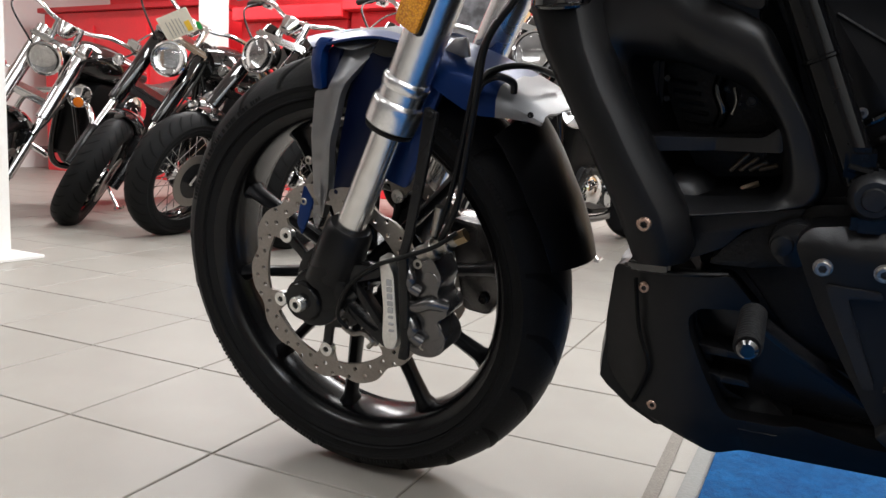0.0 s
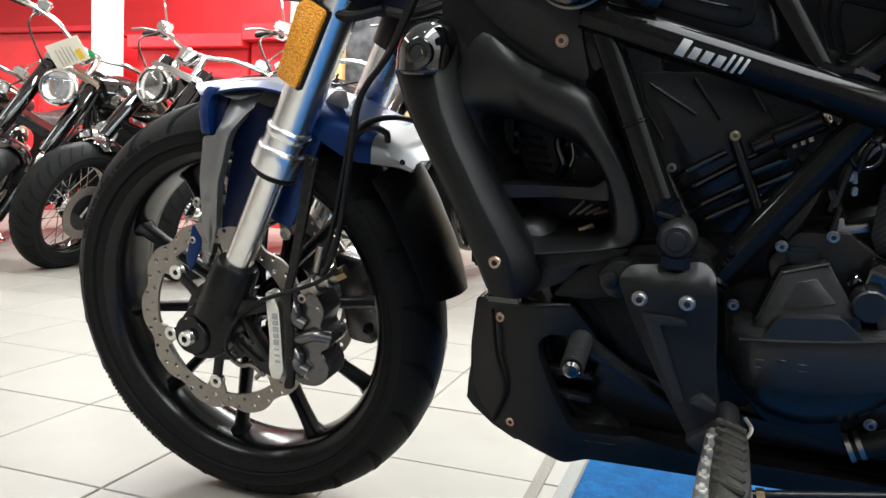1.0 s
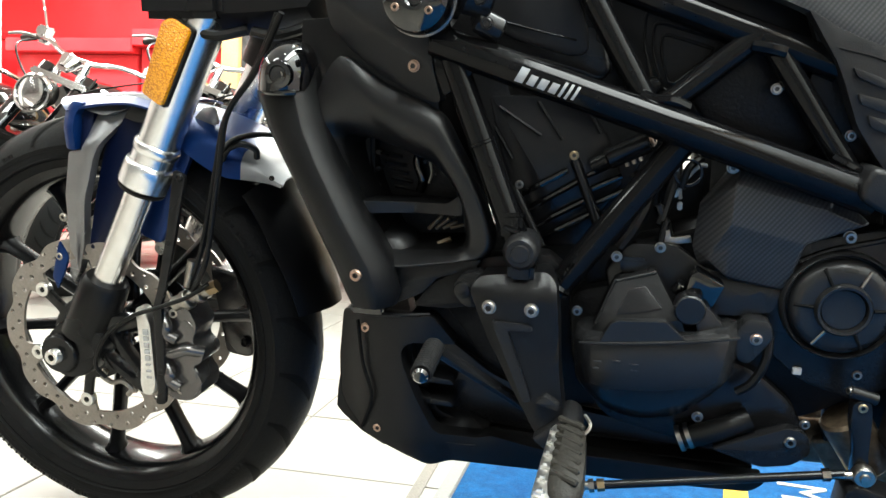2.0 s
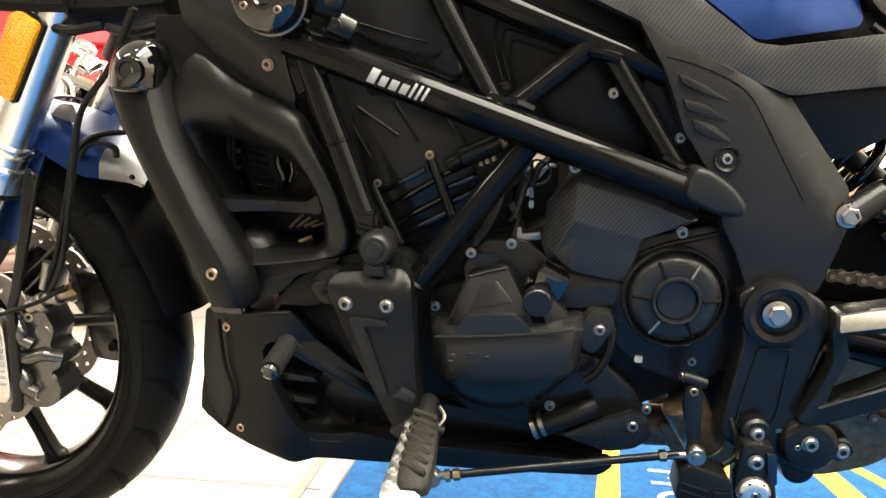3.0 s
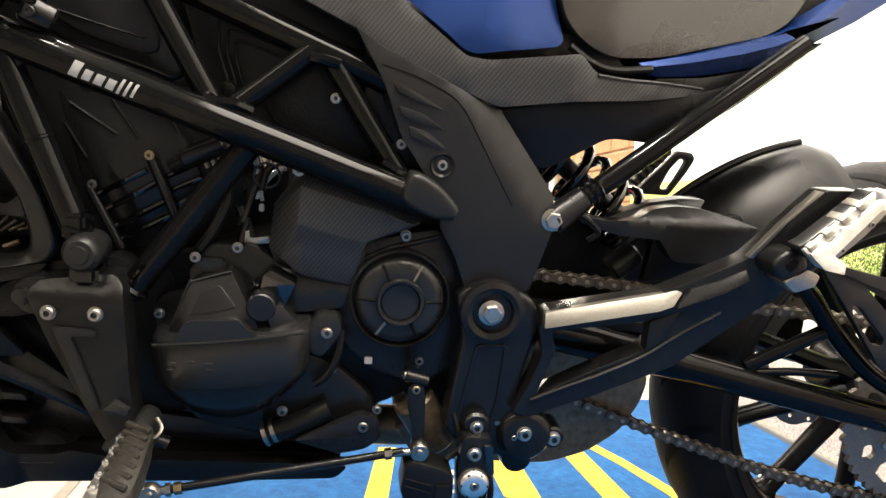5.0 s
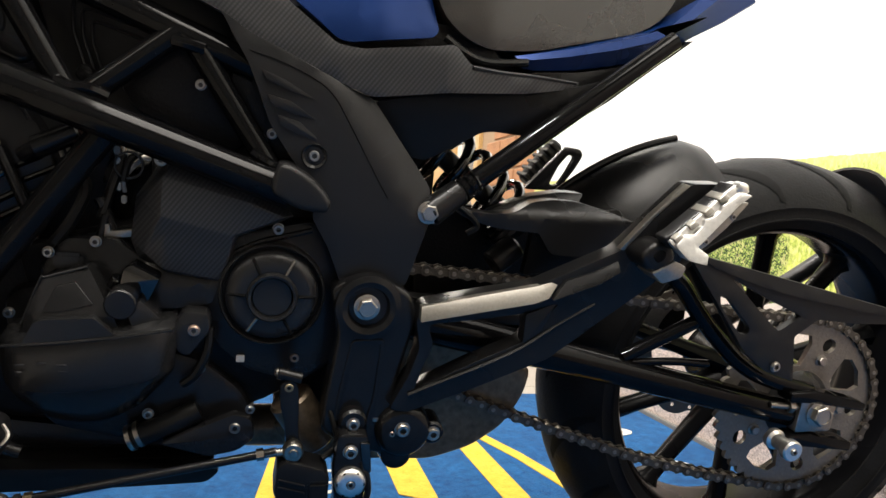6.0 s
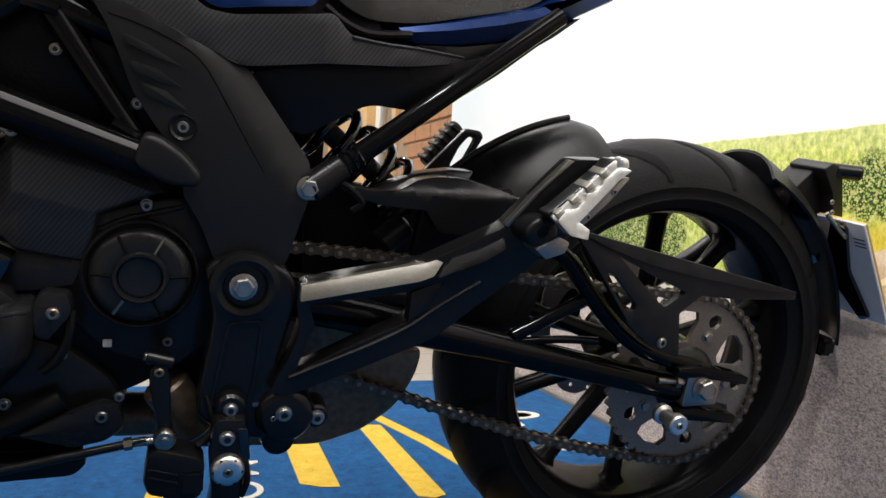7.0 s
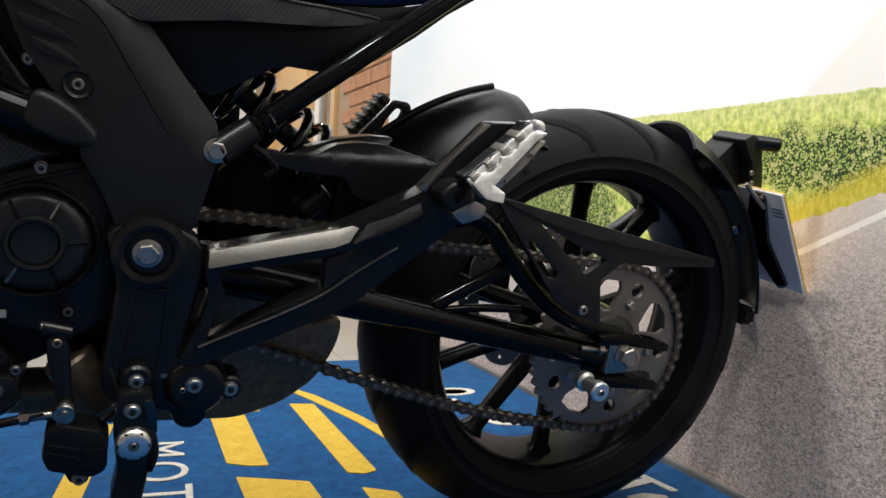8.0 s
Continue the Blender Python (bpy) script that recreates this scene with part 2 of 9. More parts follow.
M = {
    "plastic": mat("matt_black_plastic", (0.0045, 0.0045, 0.0048), 0.36, spec=0.22, bump=0.10, grain=900.0, dust=0.005),
    "satin": mat("satin_black_plastic", (0.0058, 0.0058, 0.0062), 0.27, spec=0.27, bump=0.06, grain=700.0, dust=0.005),
    "grey_plastic": mat("charcoal_grained_plastic", (0.0100, 0.0099, 0.0103), 0.38, spec=0.25, bump=0.16, grain=1100.0, dust=0.005),
    "gloss_black": mat("gloss_black_paint", (0.002, 0.002, 0.0023), 0.06, spec=0.5, bump=0.02, grain=120.0, coat=0.7, rvar=0.02, dust=0.005, coat_rough=0.03),
    "tube_black": mat("black_powder_coated_steel", (0.0035, 0.0035, 0.0038), 0.09, spec=0.15, bump=0.02, grain=260.0, coat=0.0, dust=0.005, rvar=0.03),
    "engine_black": mat("black_engine_paint", (0.0085, 0.0085, 0.0092), 0.25, spec=0.27, metal=0.05, bump=0.10, grain=800.0, dust=0.005),
    "engine_dark": mat("dark_engine_casting", (0.0058, 0.0056, 0.0058), 0.42, spec=0.16, metal=0.0, bump=0.3, grain=300.0),
    "cover_grey": mat("grey_black_engine_cover", (0.013, 0.013, 0.0135), 0.28, spec=0.30, metal=0.1, bump=0.03, grain=500.0, var=0.06),
    "rubber": mat("tyre_rubber", (0.0100, 0.0100, 0.0102), 0.50, spec=0.07, bump=0.22, grain=260.0, dust=0.004),
    "hugger": mat("satin_black_moulding", (0.0040, 0.0040, 0.0042), 0.33, spec=0.24, bump=0.06, grain=900.0),
    "rim": mat("satin_black_wheel_paint", (0.004, 0.004, 0.0046), 0.30, spec=0.07, bump=0.0, grain=300.0),
    "caliper": mat("smoke_grey_caliper", (0.135, 0.130, 0.128), 0.26, metal=0.85, bump=0.05, grain=400.0),
    "duct": mat("moulded_duct_plastic", (0.0060, 0.0060, 0.0064), 0.38, spec=0.31, bump=0.03, grain=900.0),
    "rim_front": mat("gloss_black_wheel_paint", (0.004, 0.004, 0.0046), 0.2, spec=0.3, bump=0.0, grain=300.0, rvar=0.04),
    "peg_pad": mat("worn_brown_black_rubber", (0.017, 0.0155, 0.0125), 0.55, spec=0.25, bump=0.3, grain=300.0, var=0.35, dust=0.1),
    "hose": mat("black_rubber_hose", (0.004, 0.004, 0.004), 0.4, spec=0.2, bump=0.1, grain=300.0),
    "blue": mat("satin_blue_paint", (0.0018, 0.0205, 0.104), 0.34, metal=0.50, spec=0.25, bump=0.02, grain=900.0, coat=0.14, coat_rough=0.16, var=0.05),
    # darkened copy of the blue paint, painting shade into the mudguard's recesses
    "blue_shaded": mat("shaded_blue_paint", (0.001, 0.004, 0.022), 0.4, metal=0.0, spec=0.2, bump=0.02, var=0.05),
    "silver_paint": mat("satin_silver_grey_paint", (0.20, 0.20, 0.205), 0.34, metal=0.75, bump=0.03, grain=800.0, var=0.05),
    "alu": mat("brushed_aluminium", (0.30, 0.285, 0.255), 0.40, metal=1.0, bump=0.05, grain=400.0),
    "fork_silver": mat("anodised_silver_fork", (0.86, 0.86, 0.86), 0.25, metal=1.0, bump=0.03, grain=300.0, rvar=0.04),
    "fork_chrome": mat("chromed_fork_tube", (0.80, 0.79, 0.77), 0.24, metal=1.0, bump=0.02, rvar=0.05),
    "steel": mat("zinc_steel", (0.31, 0.29, 0.26), 0.36, metal=1.0, bump=0.04, grain=240.0),
    "bolt": mat("stainless_bolt", (0.36, 0.335, 0.30), 0.36, metal=1.0, bump=0.04, grain=400.0),
    # darker steel that paints the shade inside bolt sockets
    "bolt_well": mat("shaded_bolt_socket", (0.06, 0.055, 0.05), 0.5, metal=0.7, bump=0.0),
    "disc": mat("ground_brake_disc", (0.29, 0.265, 0.24), 0.45, metal=0.85, bump=0.2, grain=300.0, dust=0.1),
    "sprocket": mat("worn_steel_sprocket", (0.20, 0.18, 0.155), 0.44, metal=0.7, bump=0.3, grain=220.0, dust=0.3),
    "chain": mat("oiled_chain_steel", (0.075, 0.064, 0.052), 0.42, metal=0.6, bump=0.35, grain=300.0, dust=0.2),
    "brass": mat("brass_fitting", (0.32, 0.24, 0.14), 0.4, metal=1.0, bump=0.1),
    "copper": mat("copper_tinted_bolt", (0.42, 0.29, 0.22), 0.35, metal=1.0, bump=0.1),
    "chrome": mat("chrome_plate", (0.75, 0.75, 0.75), 0.07, metal=1.0, bump=0.0, rvar=0.04),
    "peg_alu": mat("cast_aluminium_peg", (0.78, 0.77, 0.74), 0.36, metal=1.0, bump=0.08, grain=200.0),
    "seat": mat("black_seat_vinyl", (0.020, 0.018, 0.016), 0.33, spec=0.55, bump=0.08, grain=700.0),
    "exhaust": mat("stained_steel_exhaust", (0.13, 0.098, 0.066), 0.42, metal=0.5, spec=0.3, bump=0.3, grain=120.0, var=0.4, dust=0.05),
    "white_print": mat("white_print", (0.36, 0.36, 0.355), 0.4, bump=0.0, var=0.04),
    # near-black that paints shade into grooves, seams, slots, creases and holes
    "dark_hole": mat("painted_recess_shade", (0.003, 0.003, 0.003), 0.7, spec=0.1, bump=0.1),
    "plate_white": mat("white_plate_back", (0.86, 0.85, 0.84), 0.35, bump=0.05, var=0.05),
    "plate_edge": mat("yellow_plate_face", (0.75, 0.50, 0.12), 0.4, bump=0.05),
    "white_paint": mat("white_wall_paint", (0.78, 0.77, 0.74), 0.55, bump=0.2, grain=180.0, var=0.04),
    "dark_wall": mat("grey_wall_paint", (0.20, 0.20, 0.195), 0.6, bump=0.2, grain=180.0, var=0.06),
    "ceiling_paint": mat("white_ceiling", (0.8, 0.8, 0.78), 0.8, bump=0.2, grain=90.0, var=0.03),
    "red": mat("red_painted_board", (0.80, 0.034, 0.044), 0.38, bump=0.08, grain=90.0, var=0.08),
    "red_dark": mat("dark_red_painted_edge", (0.52, 0.018, 0.025), 0.38, bump=0.08, grain=90.0, var=0.08),
    "wood": mat("varnished_pine_frame", (0.62, 0.40, 0.17), 0.4, bump=0.15, grain=80.0, var=0.16),
    "brick": mat("tan_red_brick", (0.40, 0.205, 0.105), 0.85, bump=0.6, grain=140.0, var=0.28, broad=12.0),
    "mortar": mat("sandy_mortar", (0.36, 0.26, 0.17), 0.9, bump=0.6, grain=200.0),
    "grout": mat("grey_grout", (0.20, 0.18, 0.155), 0.85, bump=0.5, grain=300.0, var=0.25),
    "strip": mat("grey_edging_strip", (0.20, 0.20, 0.19), 0.5, metal=0.3, bump=0.2, grain=200.0),
    "paper": mat("printed_price_card", (0.75, 0.70, 0.58), 0.6, bump=0.05, var=0.06),
    "yellow_print": mat("yellow_print", (0.80, 0.50, 0.03), 0.6, bump=0.05),
    "green_tag": mat("green_tag", (0.02, 0.35, 0.07), 0.5, bump=0.05),
    "black_gloss_tank": mat("black_lacquer", (0.006, 0.006, 0.006), 0.08, bump=0.0, coat=0.8, rvar=0.03),
    "dark_picture": mat("dark_stone_poster", (0.06, 0.06, 0.065), 0.5, bump=0.3, grain=14.0, var=0.7, broad=7.0),
    "carbon": carbon_mat(),
    "blue_carpet": carpet_mat("blue_carpet", (0.010, 0.128, 0.325), (0.001, 0.026, 0.108)),
    "yellow_carpet": carpet_mat("yellow_carpet", (0.76, 0.53, 0.085), (0.50, 0.32, 0.03)),
    "white_carpet": carpet_mat("white_carpet", (0.72, 0.70, 0.62), (0.45, 0.44, 0.40)),
    "tile": tile_mat(),
    "mural": mural_mat(),
}


def lens_mat(name, color, trans=0.6, rough=0.08):
    m = mat(name, color, rough, bump=0.0)
    m.node_tree.nodes["Principled BSDF"].inputs["Transmission Weight"].default_value = trans
    return m


def reflector_mat():
    """Amber reflector with a fine prism pattern behind a clear face."""
    m = mat("amber_prism_reflector", (0.95, 0.46, 0.015), 0.2, bump=0.0, coat=0.8, spec=0.6)
    nt = m.node_tree
    vor = nt.nodes.new("ShaderNodeTexVoronoi")
    vor.inputs["Scale"].default_value = 420.0
    nt.links.new(nt.nodes.new("ShaderNodeTexCoord").outputs["Object"], vor.inputs["Vector"])
    mth, mix, noi = node_tools(m)
    f = mth("MULTIPLY", mth("SUBTRACT", vor.outputs["Distance"], 0.25), 2.0, True)
    col = mix(mth("ADD", mth("MULTIPLY", f, 0.6), mth("MULTIPLY", noi(90.0), 0.35)), (0.97, 0.44, 0.008), (0.50, 0.13, 0.002))
    bsdf = nt.nodes["Principled BSDF"]
    nt.links.new(col, bsdf.inputs["Base Color"])
    bp = nt.nodes.new("ShaderNodeBump")
    bp.inputs["Strength"].default_value, bp.inputs["Distance"].default_value = 0.6, 0.002
    nt.links.new(vor.outputs["Distance"], bp.inputs["Height"])
    nt.links.new(bp.outputs[0], bsdf.inputs["Normal"])
    return m


M["reflector"] = reflector_mat()
M["amber"] = lens_mat("amber_lens", (0.9, 0.22, 0.01), 0.3)
M["glass"] = lens_mat("clear_lamp_glass", (0.95, 0.96, 0.96), 1.0, 0.03)


# ---------------------------------------------------------------- mesh tools
def finish(bm, angle=38.0):
    bmesh.ops.recalc_face_normals(bm, faces=bm.faces)
    me = bpy.data.meshes.new("shape")
    bm.to_mesh(me)
    bm.free()
    me.polygons.foreach_set("use_smooth", [True] * len(me.polygons))
    me.set_sharp_from_angle(angle=radians(angle))
    return me


def part(name, bm, material, parent=None, label="", angle=38.0):
    """Links a bmesh as one mesh object, under a thing or a part if one is given."""
    me = finish(bm, angle) if isinstance(bm, bmesh.types.BMesh) else bm
    if material is not None and not me.materials:
        me.materials.append(material)
    ob = new(name, me)
    ob.parent = parent
    return tagged(ob, label)


def thing(name, m, label, category, group="", kind=""):
    ob = new(name)
    ob.empty_display_size = 0.1
    ob.matrix_basis = m
    return tagged(ob, label, category, group, kind)


def join(*bms):
    out = bmesh.new()
    for b in bms:
        me = bpy.data.meshes.new("tmp")
        b.to_mesh(me)
        out.from_mesh(me)
        bpy.data.meshes.remove(me)
        b.free()
    return out


def moved(bm, m):
    bmesh.ops.transform(bm, matrix=m, verts=bm.verts)
    return bm


def rounded(pts, r=0.006, n=3):
    """The outline with each corner turned by a small arc."""
    if r <= 0:
        return [Vector(p) for p in pts]
    out, k = [], len(pts)
    for i in range(k):
        a, b, c = Vector(pts[i - 1]), Vector(pts[i]), Vector(pts[(i + 1) % k])
        u, v = a - b, c - b
        lim = min(r, u.length * 0.45, v.length * 0.45)
        if lim < 1e-4:
            out.append(b)
            continue
        p, q = b + u.normalized() * lim, b + v.normalized() * lim
        for j in range(n + 1):
            t = j / n
            out.append(p * (1 - t) ** 2 + b * 2 * t * (1 - t) + q * t * t)
    return out


def ellipse(cx, cz, rx, rz, n=28):
    return [(cx + rx * math.cos(2 * math.pi * i / n), cz + rz * math.sin(2 * math.pi * i / n)) for i in range(n)]


def panel(outline, y0, y1, holes=(), r=0.006, bev=0.003, seg=2, dy=None, cell=0.0):
    """A plate with outline (x, z) from depth y0 (outer face) to y1, with holes; dy(x, z) shapes its depth, cell refines it."""
    bm = bmesh.new()
    loops = [rounded(outline, r)] + [rounded(h, min(r, 0.008)) for h in holes]
    edges = []
    for lp in loops:
        vs = [bm.verts.new((p[0], y0, p[1])) for p in lp]
        edges += [bm.edges.new((vs[i], vs[(i + 1) % len(vs)])) for i in range(len(vs))]
    if holes or cell:
        bmesh.ops.triangle_fill(bm, edges=edges, use_beauty=True, use_dissolve=False)
        if cell:
            for _ in range(7):
                longer = [e for e in bm.edges if len(e.link_faces) == 2 and e.calc_length() > cell]
                if not longer:
                    break
                bmesh.ops.subdivide_edges(bm, edges=longer, cuts=1)
                bmesh.ops.triangulate(bm, faces=[f for f in bm.faces if len(f.verts) > 3])
                bmesh.ops.beautify_fill(bm, faces=bm.faces, edges=[e for e in bm.edges if len(e.link_faces) == 2])
    else:
        bm.faces.new([e.verts[0] for e in edges])
    front = list(bm.faces)
    ext = bmesh.ops.extrude_face_region(bm, geom=front)
    back = [v for v in ext["geom"] if isinstance(v, bmesh.types.BMVert)]
    for v in back:
        v.co.y = y1
    bmesh.ops.recalc_face_normals(bm, faces=bm.faces)
    if bev > 0:
        rim = [e for e in bm.edges if len(e.link_faces) == 2 and all(abs(v.co.y - y0) < 1e-6 for v in e.verts)
               and e.link_faces[0].normal.dot(e.link_faces[1].normal) < 0.3]
        bmesh.ops.bevel(bm, geom=rim, offset=bev, segments=seg, profile=0.5, affect="EDGES", clamp_overlap=True)
    if dy:
        for v in bm.verts:
            v.co.y += dy(v.co.x, v.co.z)
    return bm


def dome(cx, cz, ax, az, amp):
    """A bulge towards the outer side."""
    return lambda x, z: -amp * max(0.0, 1 - ((x - cx) / ax) ** 2 - ((z - cz) / az) ** 2)


def spun(profile, seg=48, arc=2 * math.pi, start=0.0):
    """The profile (radius, height) turned round the z axis."""
    bm = bmesh.new()
    full = abs(arc - 2 * math.pi) < 1e-6
    n = seg if full else seg + 1
    rings = []
    for rad, h in profile:
        if rad < 1e-6:
            rings.append([bm.verts.new((0, 0, h))])
        else:
            rings.append([bm.verts.new((rad * math.cos(start + arc * i / seg), rad * math.sin(start + arc * i / seg), h)) for i in range(n)])
    for a, b in zip(rings, rings[1:]):
        for i in range(seg):
            j = (i + 1) % n if full else i + 1
            ids = []
            for v in ((a[i], a[j]) if len(a) > 1 else (a[0],)) + ((b[j], b[i]) if len(b) > 1 else (b[0],)):
                if v not in ids:
                    ids.append(v)
            if len(ids) > 2:
                bm.faces.new(ids)
    for ring in (rings[0], rings[-1]):
        if len(ring) > 2 and full and abs(profile[0][0] - profile[-1][0]) + abs(profile[0][1] - profile[-1][1]) > 1e-6:
            bm.faces.new(ring)
    return bm


TO_LEFT = Matrix.Rotation(radians(90), 4, "X")  # z axis turned to -y, the bike's left


def at_left(bm, x, y, z):
    return moved(bm, Matrix.Translation((x, y, z)) @ TO_LEFT)


def aim(a, b):
    """The pose at a whose z axis points to b."""
    a, b = Vector(a), Vector(b)
    return Matrix.Translation(a) @ (b - a).to_track_quat("Z", "Y").to_matrix().to_4x4()


def rod(a, b, r, r2=None, n=16, bev=0.0):
    h = (Vector(b) - Vector(a)).length
    r2 = r if r2 is None else r2
    prof = [(0, 0), (r - bev, 0), (r, bev), (r2, h - bev), (r2 - bev, h), (0, h)] if bev else [(0, 0), (r, 0), (r2, h), (0, h)]
    return moved(spun(prof, n), aim(a, b))


def smooth_path(pts, per=6):
    pts = [Vector(p) for p in pts]
    if len(pts) < 3:
        return pts
    ext = [2 * pts[0] - pts[1]] + pts + [2 * pts[-1] - pts[-2]]
    out = []
    for i in range(1, len(ext) - 2):
        a, b, c, d = ext[i - 1 : i + 3]
        for j in range(per):
            t = j / per
            out.append(0.5 * (2 * b + (c - a) * t + (2 * a - 5 * b + 4 * c - d) * t * t + (3 * b - a - 3 * c + d) * t ** 3))
    out.append(pts[-1])
    return out


def tube(pts, r, n=12, per=6, flat=1.0):
    """A tube along the points; r a radius or one for each point."""
    path = smooth_path(pts, per)
    rs = [r] * len(path) if isinstance(r, (int, float)) else [r[min(int(i / max(1, len(path) - 1) * (len(r) - 1)), len(r) - 1)] for i in range(len(path))]
    bm = bmesh.new()
    up, rings = None, []
    for i, p in enumerate(path):
        tan = (path[min(i + 1, len(path) - 1)] - path[max(i - 1, 0)]).normalized()
        if up is None:
            up = tan.orthogonal().normalized()
        up = (up - tan * up.dot(tan)).normalized()
        side = tan.cross(up)
        rings.append([bm.verts.new(p + rs[i] * (up * math.cos(2 * math.pi * k / n) + side * flat * math.sin(2 * math.pi * k / n))) for k in range(n)])
    for a, b in zip(rings, rings[1:]):
        for k in range(n):
            bm.faces.new((a[k], a[(k + 1) % n], b[(k + 1) % n], b[k]))
    bm.faces.new(rings[0])
    bm.faces.new(rings[-1])
    return bm


def loft(sections, closed=True, caps=True):
    """A skin over rings of points, all with one count."""
    bm = bmesh.new()
    rings = [[bm.verts.new(p) for p in s] for s in sections]
    n = len(rings[0])
    for a, b in zip(rings, rings[1:]):
        for k in range(n if closed else n - 1):
            bm.faces.new((a[k], a[(k + 1) % n], b[(k + 1) % n], b[k]))
    if caps and closed:
        bm.faces.new(rings[0])
        bm.faces.new(rings[-1])
    return bm


def sheet(sections, thick):
    """An open skin over rows of points, given thickness."""
    bm = loft(sections, closed=False, caps=False)
    bmesh.ops.recalc_face_normals(bm, faces=bm.faces)
    bmesh.ops.solidify(bm, geom=bm.faces, thickness=thick)
    return bm


def block(x0, x1, y0, y1, z0, z1, bev=0.004, seg=2):
    bm = bmesh.new()
    bmesh.ops.create_cube(bm, size=1.0)
    for v in bm.verts:
        v.co = Vector(((x0 + x1) / 2 + v.co.x * (x1 - x0), (y0 + y1) / 2 + v.co.y * (y1 - y0), (z0 + z1) / 2 + v.co.z * (z1 - z0)))
    if bev:
        bmesh.ops.bevel(bm, geom=bm.edges[:], offset=bev, segments=seg, affect="EDGES", clamp_overlap=True)
    return bm


def bolt_mesh(material, kind):
    """A unit bolt head of radius 1 along z: 'socket' or 'hex' or 'button'."""
    def hexagon(r, h):
        return [(r * math.cos(math.pi / 3 * k), r * math.sin(math.pi / 3 * k), h) for k in range(6)]

    bm = bmesh.new()
    n = 18
    if kind == "hex":
        prof = [(1.28, 0), (1.3, 0.16), (1.12, 0.22)]
        rings = [[(r * math.cos(2 * math.pi * k / 18), r * math.sin(2 * math.pi * k / 18), h) for k in range(18)] for r, h in prof]

        def hexring(r, h):
            out = []
            for k in range(18):
                a = 2 * math.pi * k / 18
                s = r * math.cos(math.pi / 6) / math.cos((a % (math.pi / 3)) - math.pi / 6)
                out.append((s * math.cos(a), s * math.sin(a), h))
            return out

        rings += [hexring(1.0, 0.24), hexring(1.0, 0.78), hexring(0.9, 0.9)]
        rings += [[(0.72 * math.cos(2 * math.pi * k / 18), 0.72 * math.sin(2 * math.pi * k / 18), h) for k in range(18)] for h in (0.92, 0.84)]
    else:
        dome_h = 0.55 if kind == "button" else 0.8
        prof = [(1.16, 0), (1.16, 0.1), (1.0, 0.12), (1.0, dome_h * 0.7), (0.84, dome_h), (0.62, dome_h)]
        rings = [[(r * math.cos(2 * math.pi * k / n), r * math.sin(2 * math.pi * k / n), h) for k in range(n)] for r, h in prof]
        hexr = []
        for depth in (dome_h, dome_h * 0.35):
            ring = []
            for k in range(n):
                a = 2 * math.pi * k / n
                s = 0.52 * math.cos(math.pi / 6) / math.cos((a % (math.pi / 3)) - math.pi / 6)
                ring.append((s * math.cos(a), s * math.sin(a), depth))
            hexr.append(ring)
        rings += hexr
    vs = [[bm.verts.new(p) for p in ring] for ring in rings]
    for a, b in zip(vs, vs[1:]):
        for k in range(len(a)):
            bm.faces.new((a[k], a[(k + 1) % len(a)], b[(k + 1) % len(a)], b[k]))
    bm.faces.new(vs[-1])
    bm.faces.new(vs[0])
    if kind != "hex":
        well = set(vs[-1])
        for f in bm.faces:
            if sum(v in well for v in f.verts) >= 2:
                f.material_index = 1
    me = finish(bm, 30)
    me.materials.append(material)
    me.materials.append(M["bolt_well"])
    return me


BOLTS = {}


def bolt(parent, x, y, z, r, look_like="bolt", kind="socket", to=(0, -1, 0), name="bolt", label=""):
    key = (look_like, kind)
    if key not in BOLTS:
        BOLTS[key] = bolt_mesh(M[look_like], kind)
    ob = new(name, BOLTS[key])
    ob.parent = parent
    q = Vector(to).to_track_quat("Z", "Y").to_matrix().to_4x4()
    ob.matrix_basis = Matrix.Translation((x, y, z)) @ q @ Matrix.Rotation(0.37 * (x * 37 % 3), 4, "Z") @ Matrix.Scale(r * 0.86, 4)
    return tagged(ob, label)


def mirrored(bm):
    """The same on the bike's right side."""
    c = bm.copy()
    for v in c.verts:
        v.co.y = -v.co.y
    bmesh.ops.reverse_faces(c, faces=c.faces)
    return c


# ---------------------------------------------------------------- setting
def structure(name, bm, material, label, category):
    return tagged(part(name, bm, material), label, category, "", "structure")


X0, X1, Y0, Y1, TOP = -7.0, 2.0, -3.6, 5.4, 2.9
floor = structure("floor", block(X0 - 0.2, X1 + 0.2, Y0 - 0.2, Y1 + 0.2, -0.12, -0.003, 0), M["grout"], "showroom floor bedded in grey grout under pale tiles", "floor")
structure("ceiling", block(X0 - 0.2, X1 + 0.2, Y0 - 0.2, Y1 + 0.2, TOP, TOP + 0.15, 0), M["ceiling_paint"], "plain white painted showroom ceiling", "ceiling")
structure("wall_north", block(X0 - 0.2, X1 + 0.2, Y1, Y1 + 0.2, 0, TOP, 0), M["white_paint"], "cream painted rear wall of the showroom", "wall")
structure("wall_board", block(X0, -1.43, Y1 - 0.03, Y1 - 0.004, 0, TOP, 0), M["red"], "red painted boarding on the rear wall", "wall")
# unseen wall; its dark grey is chosen to dim reflections on the bike
structure("wall_south", block(X0 - 0.2, X1 + 0.2, Y0 - 0.2, Y0, 0, TOP, 0), M["dark_wall"], "unseen closing wall, dark grey to dim reflections on the bike", "wall")
structure("wall_west", block(X0 - 0.2, X0, Y0, Y1, 0, TOP, 0), M["white_paint"], "plain white painted end wall", "wall")

